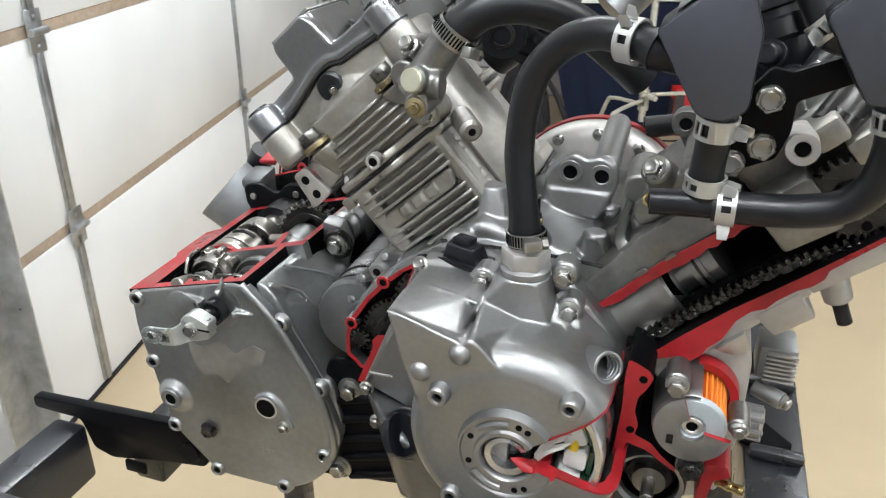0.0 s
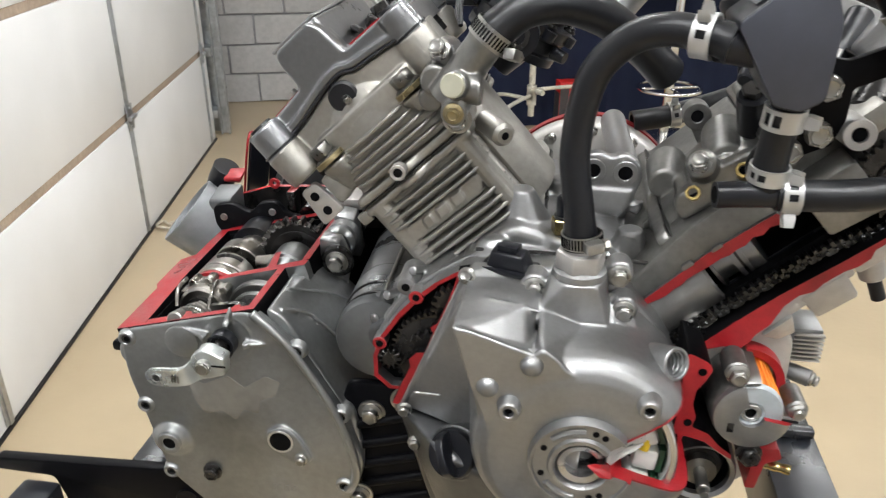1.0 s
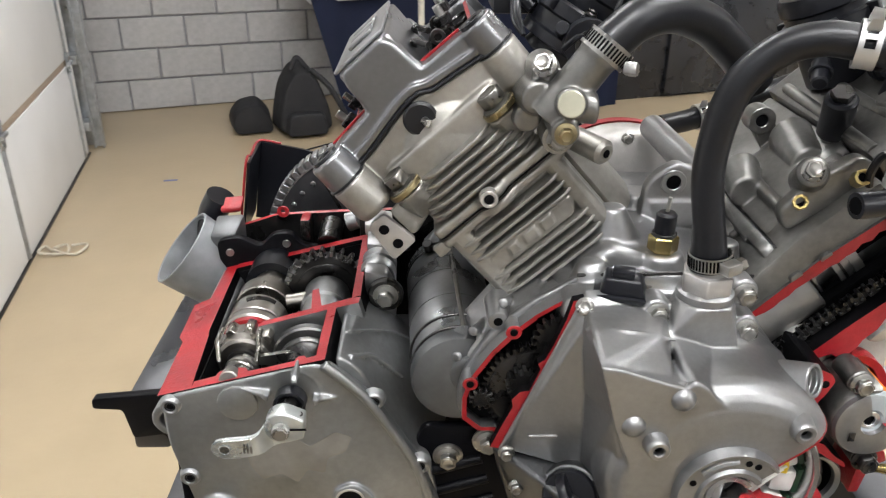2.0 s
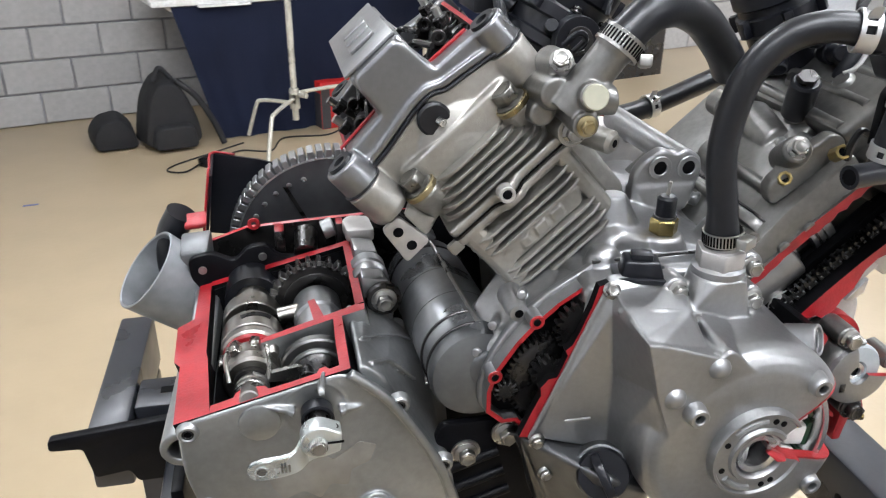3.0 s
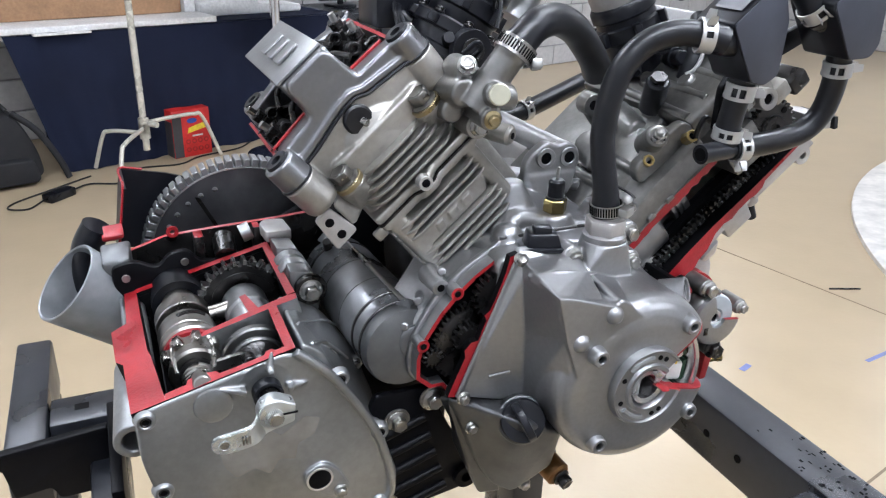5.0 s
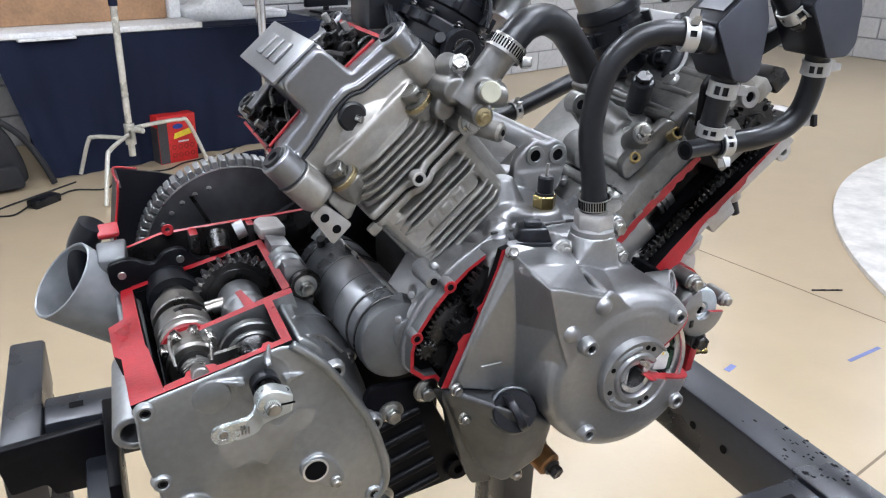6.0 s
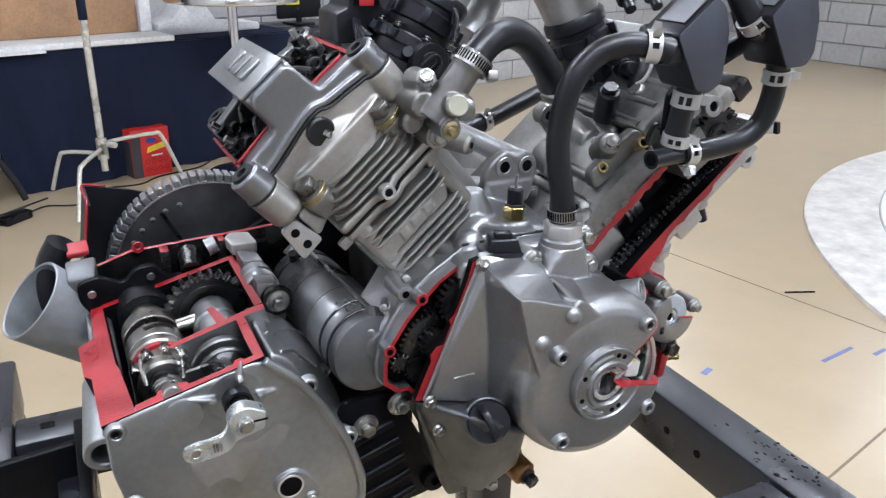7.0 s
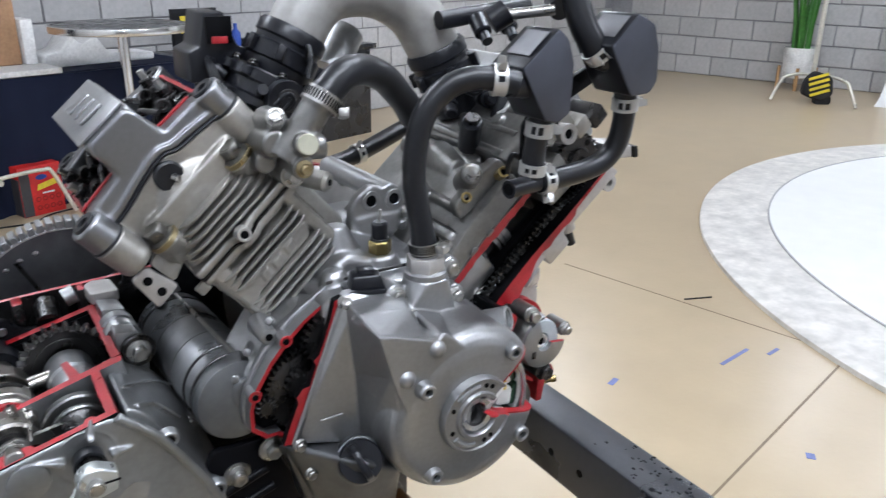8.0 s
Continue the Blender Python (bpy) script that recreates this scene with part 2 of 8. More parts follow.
def hang(ob, parent):
    if parent is not None:
        ob.parent = parent
        if parent.type == "EMPTY":
            ob.matrix_parent_inverse = Matrix.Translation(-Vector(parent.location))
    return ob


def mesh_of(name, bm, mats, angle=38):
    finish(bm, angle)
    me = bpy.data.meshes.new(name)
    bm.to_mesh(me)
    bm.free()
    for m in (mats if isinstance(mats, (list, tuple)) else [mats]):
        me.materials.append(m)
    return me


def part(name, bm, mats, parent, label="", angle=38):
    ob = hang(new(name, mesh_of(name, bm, mats, angle)), parent)
    return tagged(ob, label) if label else ob


def solid(name, bm, mats, label, category, group="", kind="", angle=38):
    """A thing of one mesh."""
    return tagged(new(name, mesh_of(name, bm, mats, angle)), label, category, group, kind)


def share(name, me, m, parent):
    """Another object on a shared mesh, at the world pose m."""
    ob = new(name, me)
    ob.matrix_basis = m
    return hang(ob, parent)


def paint_faces(bm, test, index=1):
    bm.normal_update()
    for f in bm.faces:
        if test(f):
            f.material_index = index
    return bm


def red_front(bm, n=(0, -1, 0), limit=0.5):
    """Second material on the faces that look along n: the painted cut."""
    n = Vector(n)
    bmesh.ops.recalc_face_normals(bm, faces=bm.faces)
    return paint_faces(bm, lambda f: f.normal.dot(n) > limit)


def fuse(ob, names, voxel=0.0011, rounds=5):
    """One casting out of a part and those of its children that have the given names: joined with soft fillets."""
    bpy.context.view_layer.update()
    bm = bmesh.new()
    bm.from_mesh(ob.data)
    for child in [c for c in ob.children if c.name.split(".")[0] in names]:
        me = child.data.copy()
        me.transform(ob.matrix_world.inverted() @ child.matrix_world)
        bm.from_mesh(me)
        bpy.data.objects.remove(child)
        bpy.data.meshes.remove(me)
    mat = ob.data.materials[0]
    ob.data = bpy.data.meshes.new(ob.name)
    bmesh.ops.recalc_face_normals(bm, faces=bm.faces)
    bm.to_mesh(ob.data)
    bm.free()
    melt = ob.modifiers.new("melt", "REMESH")
    melt.mode, melt.voxel_size, melt.use_smooth_shade = "VOXEL", voxel, True
    soften = ob.modifiers.new("soften", "SMOOTH")
    soften.factor, soften.iterations = 0.5, rounds
    made = bpy.data.meshes.new_from_object(ob.evaluated_get(bpy.context.evaluated_depsgraph_get()))
    ob.modifiers.clear()
    ob.data = made
    made.materials.clear()
    made.materials.append(mat)
    for p in made.polygons:
        p.material_index, p.use_smooth = 0, True


# ---- the garage ----
ROOM = pose(-1.74, 4.93, 0, 0, 0, 17.5)           # x along the far wall, y out of the garage
DOOR = pose(-1.55, 1.10, 0, 0, 0, 11.65)          # y along the door towards the far wall, x into the garage
CEILING = 3.3


def structure(name, bm, mats, label, category):
    return tagged(new(name, mesh_of(name, bm, mats)), label, category, kind="structure")


structure("floor", box(-14, 22, -14, 22, -0.15, 0.0), FLOOR, "glossy tan coated concrete floor with saw cuts", "floor")


def wall(name, x0, x1, y0, y1, m, mat, label):
    return structure(name, box(x0, x1, y0, y1, 0, CEILING, m=m), mat, label, "wall")


wall_far = wall("wall_far", -1.6, 10.6, 0.02, 0.25, ROOM, MORTAR, "grey painted concrete block wall")
wall_right = wall("wall_right", 10.34, 10.6, -9.0, 0.018, ROOM, MORTAR, "grey painted concrete block wall beyond the white deck")
wall("wall_back", -6.0, 10.6, -9.25, -9.0, ROOM, BLOCK, "plain grey wall behind the camera")
wall("wall_left", -0.40, -0.14, -9.0, 3.70, DOOR, MORTAR, "plain grey wall that holds the garage door")
structure("ceiling", box(-14, 22, -14, 22, CEILING, CEILING + 0.1), CEIL, "plain white ceiling", "ceiling")


def strip_lamp(x, y, turn):
    m = pose(x, y, CEILING - 0.06, 0, 0, turn)
    t = thing("ceiling_lamp", m.translation, "long white strip lamp fixed under the ceiling", "lamp", "ceiling strip lamps")
    part("housing", box(-0.75, 0.75, -0.08, 0.08, 0.0, 0.06, 0.006, m=m), WHITE, t)
    part("diffuser", box(-0.73, 0.73, -0.07, 0.07, -0.03, -0.001, 0.01, m=m), LAMP, t, "glowing white diffuser")


LAMP = emitter("strip_lamp_diffuser", (1.0, 0.985, 0.97), 60.0)
for lx, ly in ((0.45, -0.9), (1.3, 0.5), (-1.0, 1.9), (-0.8, -1.0), (2.2, 3.4), (6.8, 2.2), (4.6, 5.0), (3.0, -2.2), (-0.8, -3.2), (7.3, 3.6)):
    strip_lamp(lx, ly, 17.5)

# sectional garage door: white panels, tan joints, galvanised stiles, hinges and tracks
door = tagged(thing("door_1", DOOR @ Vector((0, 1.0, 0)), "closed white sectional garage door with galvanised stiles", "garage door"), kind="structure")
SECTION = 0.552
for row in range(5):
    z0 = 0.012 + row * SECTION
    part("door_panel", box(-0.05, 0.0, -1.42, 2.86, z0, z0 + SECTION - 0.034, 0.003, m=DOOR), DOOR_WHITE, door, "white insulated door section")
    part("section_joint", box(-0.048, -0.004, -1.42, 2.86, z0 + SECTION - 0.033, z0 + SECTION - 0.001, 0.002, m=DOOR), DOOR_SEAM, door, "tan section joint")
part("bottom_seal", box(-0.04, 0.008, -1.42, 2.86, 0.0, 0.0115, 0.002, m=DOOR), RUBBER, door)
for s, w in ((-1.30, 0.022), (0.07, 0.022), (1.445, 0.016), (2.74, 0.010)):
    for row in range(5):
        z0 = 0.02 + row * SECTION
        bm = box(0.001, 0.006, s - w, s + w, z0, z0 + SECTION - 0.05, 0.001, m=DOOR)
        box(0.006, 0.012, s - w * 0.45, s + w * 0.45, z0, z0 + SECTION - 0.05, 0.001, m=DOOR, bm=bm)
        part("stile", bm, GALV, door, "galvanised vertical stile")
        zj = row * SECTION + SECTION - 0.006
        hb = box(0.007, 0.012, s - 0.034, s + 0.034, zj - 0.055, zj + 0.055, 0.002, m=DOOR)
        rod(DOOR @ Vector((0.020, s - 0.036, zj)), DOOR @ Vector((0.020, s + 0.036, zj)), 0.010, seg=12, bm=hb)
        for dz in (-0.038, 0.038):
            rod(DOOR @ Vector((0.011, s, zj + dz)), DOOR @ Vector((0.017, s, zj + dz)), 0.006, seg=6, bm=hb)
        part("hinge", hb, GALV, door, "galvanised roller hinge")
bm = box(0.02, 0.075, 2.965, 2.975, 0.01, 2.75, m=DOOR)
box(0.02, 0.028, 2.93, 2.965, 0.01, 2.75, m=DOOR, bm=bm)
box(0.067, 0.075, 2.93, 2.965, 0.01, 2.75, m=DOOR, bm=bm)
track = part("track", bm, GALV, door, "galvanised vertical roller track")
for z in (0.12, 0.50, 0.95, 1.4, 1.9):
    part("track_bracket", box(-0.10, 0.02, 2.90, 3.02, z, z + 0.05, 0.002, m=DOOR), GALV, track)
part("jamb", box(-0.13, 0.015, 3.03, 3.16, 0.0, 2.9, 0.003, m=DOOR), GALV, door, "grey steel door jamb")
part("jamb", box(-0.13, -0.001, 3.163, 3.30, 0.0, 2.9, 0.003, m=DOOR), STEEL_BLACK, door, "black gap trim beside the jamb")
bm = box(0.06, 0.066, -0.445, -0.345, 0.0, 2.6, m=DOOR)
box(0.066, 0.13, -0.351, -0.345, 0.0, 2.6, m=DOOR, bm=bm)
solid("door_post", bm, GALV, "galvanised steel angle post standing before the door", "post")
solid("pull_cord", tube([DOOR @ Vector((0.03 + 0.05 * math.cos(i * 1.9) + 0.02 * i, 1.52 + 0.05 * math.sin(i * 1.9), 0.008 + 0.006 * (i % 3))) for i in range(9)], 0.006, seg=8), material("cotton_cord", (0.5, 0.45, 0.36), 0.9), "coil of pale pull cord lying by the door", "cord")

# saw cuts, tape and scraps on the floor
structure("trim", box(-0.6, 0.6, -0.003, 0.003, 0.0, 0.0012, m=pose(2.35, 1.70, 0, 0, 0, -77)), CRACK, "dark saw cut in the floor", "floor joint")
structure("trim", box(-0.62, 0.62, -0.004, 0.004, 0.0, 0.0012, m=pose(1.90, 0.78, 0, 0, 0, 13.5)), CRACK, "dark saw cut in the floor", "floor joint")
for x, y, turn, a, b in ((1.575, 1.285, 20, 0.028, 0.011), (2.13, 1.17, 8, 0.10, 0.008), (2.30, 1.115, 8, 0.04, 0.008), (1.781, 0.611, 40, 0.016, 0.014), (-1.54, 3.47, 10, 0.035, 0.010)):
    solid("floor_tape", box(-a, a, -b, b, 0.0, 0.0012, m=pose(x, y, 0, 0, 0, turn)), TAPE, "scrap of blue tape stuck on the floor", "tape", "tape scraps")
solid("pry_bar", rod((2.39, 1.65, 0.004), (2.52, 1.60, 0.004), 0.004), OILED, "thin dark rod lying on the floor", "rod")

# round white deck
deck = thing("turntable", (5.35, 0.06, 0), "large round scuffed white turntable deck lying on the floor", "turntable")
part("rim", lathe([(2.66, 0.0), (3.05, 0.0), (3.05, 0.022), (3.035, 0.028), (2.66, 0.03), (2.66, 0.0)], pose(5.35, 0.06, 0), seg=160), SCUFF_WHITE, deck, "scuffed white outer rim")
part("top", lathe([(0, 0.0), (2.65, 0.0), (2.65, 0.033), (2.64, 0.036), (0, 0.036)], pose(5.35, 0.06, 0), seg=160), CYC, deck, "clean white round top")
# thin grey ring in place of the soft shading between top and rim
part("edge_trim", lathe([(2.6505, 0.0), (2.659, 0.0), (2.659, 0.037), (2.6505, 0.037), (2.6505, 0.0)], pose(5.35, 0.06, 0), seg=160), BLOCK, deck)

# the blocks of both walls: near ones singly, the rest joined
bw, bh = 0.4064, 0.2032
brick_mesh = mesh_of("block", box(-bw / 2 + 0.006, bw / 2 - 0.006, -0.016, 0.012, 0.006, bh - 0.006, 0.005, seg=1), BLOCK)
rest = bmesh.new()
for k in range(16):
    off = -0.052 if k % 2 == 0 else -0.243
    for i in range(-4, 27):
        x = off + bw * (i + 0.5)
        if -0.6 < x < 3.2 and k < 6:
            share("block", brick_mesh, ROOM @ pose(x, 0.018, k * bh), wall_far)
        elif x < 10.2:
            box(x - bw / 2 + 0.006, x + bw / 2 - 0.006, 0.002, 0.03, k * bh + 0.006, k * bh + bh - 0.006, m=ROOM, bm=rest)
tagged(part("block_courses", rest, BLOCK, wall_far), kind="stuff")
rest = bmesh.new()
bw2, bh2 = 0.50, 0.25
brick_mesh2 = mesh_of("block", box(-0.016, 0.012, -bw2 / 2 + 0.007, bw2 / 2 - 0.007, 0.007, bh2 - 0.007, 0.006, seg=1), BLOCK)
for k in range(13):
    for i in range(17):
        y = -0.30 - bw2 * i - (0.25 if k % 2 else 0.0)
        if k < 5 and i < 10:
            share("block", brick_mesh2, ROOM @ pose(10.338, y, k * bh2), wall_right)
        else:
            box(10.322, 10.35, y - bw2 / 2 + 0.007, y + bw2 / 2 - 0.007, k * bh2 + 0.007, k * bh2 + bh2 - 0.007, m=ROOM, bm=rest)
tagged(part("block_courses", rest, BLOCK, wall_right), kind="stuff")

# ---- along the far wall ----
table = thing("trestle_table", ROOM @ Vector((1.8, -0.45, 0)), "long table under a navy floor-length cloth", "table")
part("tabletop", box(0.66, 2.75, -0.82, -0.12, 0.765, 0.795, 0.004, m=ROOM), WHITE, table, "white tabletop edge")
for lx in (0.95, 2.6):
    for ly in (-0.7, -0.25):
        part("leg", rod(ROOM @ Vector((lx, ly, 0)), ROOM @ Vector((lx, ly, 0.764)), 0.02), STEEL_BLACK, table)
cloth = bmesh.new()
cols, rows_n = 90, 8
grid = []
for i in range(cols + 1):
    s = i / cols
    col = []
    for j in range(rows_n + 1):
        h = j / rows_n
        lx = 0.655 + (2.76 - 0.655) * s + (1 - h) * 0.20 * (1 - s) ** 3
        wave = (0.010 * math.sin(s * 38) + 0.007 * math.sin(s * 91 + 1)) * (1.15 - h)
        col.append(cloth.verts.new(ROOM @ Vector((lx, -0.845 + wave, 0.004 + 0.792 * h))))
    grid.append(col)
for i in range(cols):
    for j in range(rows_n):
        cloth.faces.new((grid[i][j], grid[i + 1][j], grid[i + 1][j + 1], grid[i][j + 1]))
bmesh.ops.solidify(cloth, geom=cloth.faces[:], thickness=0.003)
box(0.655, 2.76, -0.842, -0.10, 0.797, 0.801, m=ROOM, bm=cloth)
solid("tablecloth", cloth, NAVY, "navy cloth hanging to the floor from a table", "tablecloth")

pack = thing("wrapped_board", ROOM @ Vector((1.2, -0.5, 0.80)), "brown cardboard pack in clear film on a white tray", "package")
part("tray", box(0.55, 1.87, -0.86, -0.28, 0.8015, 0.835, 0.006, m=ROOM), WHITE, pack, "white foam tray")
part("board", box(0.60, 1.76, -0.60, -0.38, 0.836, 1.25, 0.01, m=ROOM), CARDBOARD, pack, "brown cardboard pack")
part("foam_edge", box(1.765, 1.84, -0.63, -0.35, 0.836, 1.10, 0.01, m=ROOM), WHITE, pack, "white foam corner")
part("paper", box(0.80, 1.10, -0.90, -0.862, 0.793, 0.806, 0.002, m=ROOM), WHITE, pack)
solid("foam_packing", prism(fillet([(1.88, 0.80), (2.62, 0.80), (2.62, 0.85), (2.30, 0.87), (2.22, 0.98), (2.12, 0.93), (2.06, 0.99), (1.98, 0.90), (1.88, 0.88)], 0.02), -0.62, -0.40, m=ROOM @ FRONT, bev=0.012), WHITE, "white moulded foam packing lying on the table", "foam packing")
mon = thing("monitor", ROOM @ Vector((3.1, -0.35, 0.80)), "black screen standing on the dark desk", "screen")
part("panel", box(2.92, 3.30, -0.40, -0.36, 0.83, 1.10, 0.006, m=ROOM), PLASTIC, mon)
part("foot", box(3.02, 3.20, -0.46, -0.28, 0.7815, 0.80, 0.004, m=ROOM), PLASTIC, mon)
part("neck", box(3.09, 3.13, -0.385, -0.365, 0.80, 0.83, m=ROOM), PLASTIC, mon)
solid("sticky_note", box(2.98, 3.10, -0.405, -0.4015, 0.93, 1.05, m=ROOM), YELLOW_PRINT, "yellow sticky note on the screen", "note")
desk = thing("desk", ROOM @ Vector((3.4, -0.45, 0)), "dark grey desk beside the clothed table", "desk")
part("desktop", box(2.78, 4.6, -0.80, -0.10, 0.74, 0.78, 0.004, m=ROOM), RAIL, desk)
part("modesty_panel", box(2.80, 4.58, -0.74, -0.72, 0.0, 0.739, 0.003, m=ROOM), RAIL, desk)
part("pedestal", box(3.2, 3.6, -0.78, -0.745, 0.02, 0.72, 0.004, m=ROOM), RAIL, desk)
solid("bottle", lathe([(0, 0), (0.035, 0), (0.037, 0.01), (0.037, 0.13), (0.015, 0.16), (0.015, 0.20), (0, 0.20)], ROOM @ pose(3.42, -0.45, 0.781)), BLUE_PRINT, "blue spray bottle on the desk", "bottle")
solid("desk_box", box(3.5, 3.78, -0.6, -0.35, 0.781, 0.86, 0.01, m=ROOM), PLASTIC, "flat black case on the desk", "case")
solid("desk_box", box(3.9, 4.2, -0.55, -0.3, 0.781, 0.98, 0.01, m=ROOM), DARK_BOX, "dark grey case standing on the desk", "case")

# C-stand
CS = ROOM @ Vector((1.25, -1.10, 0))
cstand = thing("c_stand", CS, "chrome C-stand with bent legs and a tall pole", "light stand")
part("column", rod(CS + Vector((0, 0, 0.14)), CS + Vector((0, 0, 0.98)), 0.019), CREAM_TUBE, cstand)
part("riser", rod(CS + Vector((0, 0, 0.981)), CS + Vector((0, 0, 2.3)), 0.024), NAVY, cstand, "navy sleeve on the pole")
for ang, h in ((ROOM @ Vector((0.933, -1.5, 0)), 0.27), (ROOM @ Vector((1.02, -0.86, 0)), 0.24), (ROOM @ Vector((1.74, -1.03, 0)), 0.30)):
    d = (ang - CS)
    part("leg", tube([CS + Vector((0, 0, h)), CS + d * 0.35 + Vector((0, 0, h + 0.005)), CS + d * 0.66 + Vector((0, 0, h)), CS + d * 0.78 + Vector((0, 0, h - 0.03)), ang + Vector((0, 0, 0.012))], 0.012, seg=12), CREAM_TUBE, cstand)
    part("leg_collar", rod(CS + Vector((0, 0, h - 0.03)), CS + Vector((0, 0, h + 0.03)), 0.030), CREAM_TUBE, cstand)
part("knob", rod(CS + Vector((0.03, -0.03, 0.30)), CS + Vector((0.07, -0.07, 0.30)), 0.016, seg=10), CREAM_TUBE, cstand)

# red carton
RB = ROOM @ pose(1.6, -0.78, 0, 0, 0, 2)
carton = thing("carton", RB.translation, "red printed carton with a dark side standing on the floor", "carton")
part("carton_body", box(-0.125, 0.125, -0.15, 0.15, 0.0, 0.30, 0.003, m=RB), RED_BOX, carton)
part("dark_side", box(-0.1275, -0.1255, -0.145, 0.12, 0.004, 0.23, m=RB), DARK_BOX, carton, "dark printed side")
part("print_band", prism([(-0.03, 0.150), (0.10, 0.175), (0.11, 0.215), (-0.02, 0.185)], -0.1525, -0.1505, RB @ FRONT), YELLOW_PRINT, carton, "yellow printed panel")
part("print_band", prism(ngon(14, 0.034, 0.005, 0.228, ry=0.016), -0.1525, -0.1505, RB @ FRONT), BLUE_PRINT, carton, "blue printed mark")
DEEP_RED = material("deep_red_print", (0.28, 0.012, 0.012), 0.45)
for i in range(4):
    for j in range(2):
        part("printed_ring", ring(RB @ Vector((-0.03 + i * 0.040, -0.1512, 0.045 + j * 0.052)), RB @ Vector((-0.03 + i * 0.040, -0.1502, 0.045 + j * 0.052)), 0.009, 0.016, seg=18), DEEP_RED, carton)
part("print_band", box(-0.124, -0.065, -0.1525, -0.1505, 0.004, 0.262, m=RB), DARK_BOX, carton, "dark printed panel")
part("print_band", box(0.0, 0.07, -0.1525, -0.1505, 0.126, 0.136, m=RB), WHITE, carton)
part("handle_slot", box(-0.03, 0.03, -0.05, 0.05, 0.3002, 0.3015, m=RB), DARK_BOX, carton)
solid("cardboard_box", box(1.86, 2.35, -0.62, -0.35, 0.0, 0.17, 0.004, m=ROOM), CARDBOARD, "low brown cardboard box on the floor by the table", "box")

# bags and a power brick
bag = thing("backpack", ROOM @ Vector((0.56, -0.80, 0)), "black nylon backpack leaning against the wall", "backpack")
bm = prism(fillet([(0.38, 0.0), (0.76, 0.0), (0.74, 0.16), (0.68, 0.33), (0.61, 0.42), (0.52, 0.42), (0.44, 0.31), (0.40, 0.14)], 0.06), -0.92, -0.66, m=ROOM @ FRONT, bev=0.04, seg=4, taper=0.86)
part("bag_body", bm, BAG, bag)
part("front_pocket", prism(fillet([(0.43, 0.015), (0.71, 0.015), (0.68, 0.16), (0.46, 0.16)], 0.04), -0.98, -0.90, m=ROOM @ FRONT, bev=0.025, seg=3, taper=0.9), BAG, bag)
part("strap", tube([ROOM @ Vector(p) for p in ((0.62, -0.88, 0.40), (0.72, -0.93, 0.30), (0.80, -0.96, 0.14), (0.84, -0.97, 0.02))], 0.018, seg=10), BAG, bag)
part("strap", tube([ROOM @ Vector(p) for p in ((0.50, -0.86, 0.40), (0.545, -0.84, 0.47), (0.60, -0.86, 0.41))], 0.014, seg=10), BAG, bag)
solid("soft_case", prism(fillet([(0.14, 0.0), (0.40, 0.0), (0.38, 0.12), (0.31, 0.20), (0.19, 0.18), (0.13, 0.10)], 0.04), -0.80, -0.58, m=ROOM @ FRONT, bev=0.03, seg=3, taper=0.9), BAG, "small black soft case on the floor", "bag")
solid("power_brick", box(-0.085, 0.085, -0.035, 0.035, 0.0, 0.045, 0.008, m=ROOM @ pose(0.70, -1.25, 0, 0, 0, 28)), PLASTIC, "black power adapter lying on the floor", "adapter")
solid("power_cable", tube([ROOM @ Vector(p) for p in ((0.78, -1.21, 0.02), (0.90, -1.12, 0.006), (1.05, -1.20, 0.006), (1.2, -1.00, 0.006), (1.45, -1.06, 0.006), (1.62, -0.98, 0.006), (1.9, -0.95, 0.006), (2.1, -0.80, 0.006))], 0.005, seg=8), RUBBER, "black cable running across the floor", "cable")
solid("power_cable", tube([ROOM @ Vector(p) for p in ((0.62, -1.28, 0.02), (0.52, -1.34, 0.006), (0.44, -1.28, 0.006), (0.5, -1.2, 0.006), (0.7, -1.1, 0.006), (0.95, -0.98, 0.006))], 0.005, seg=8), RUBBER, "black cable running across the floor", "cable")

# round bar table
BT = ROOM @ Vector((2.086, -1.198, 0))
bar = thing("bar_table", BT, "round chrome bar table with a foot ring", "table")
part("tabletop", lathe([(0, 0.0), (0.37, 0.0), (0.37, 0.035), (0, 0.035)], Matrix.Translation(BT + Vector((0, 0, 1.055))), seg=64), RAIL, bar, "dark round top")
part("edge_band", lathe([(0.371, -0.004), (0.39, 0.0), (0.394, 0.018), (0.39, 0.036), (0.371, 0.038), (0.371, -0.004)], Matrix.Translation(BT + Vector((0, 0, 1.055))), seg=64), CHROME, bar)
part("pole", rod(BT + Vector((0, 0, 0.035)), BT + Vector((0, 0, 1.054)), 0.030), CHROME, bar)
part("base_plate", lathe([(0, 0), (0.22, 0), (0.22, 0.006), (0.12, 0.02), (0.04, 0.034), (0, 0.034)], Matrix.Translation(BT), seg=48), CHROME, bar)
for z, r in ((0.31, 0.19),):
    part("foot_ring", tube([BT + Vector((r * math.cos(i * math.pi / 8), r * math.sin(i * math.pi / 8), z)) for i in range(17)], 0.011, seg=10, per=4), CHROME, bar)
    for a in (0.3, 0.3 + math.pi / 2, 0.3 + math.pi, 0.3 + math.pi * 1.5):
        part("spoke", rod(BT + Vector((0.028 * math.cos(a), 0.028 * math.sin(a), z)), BT + Vector((r * math.cos(a), r * math.sin(a), z)), 0.008, seg=10), CHROME, bar)

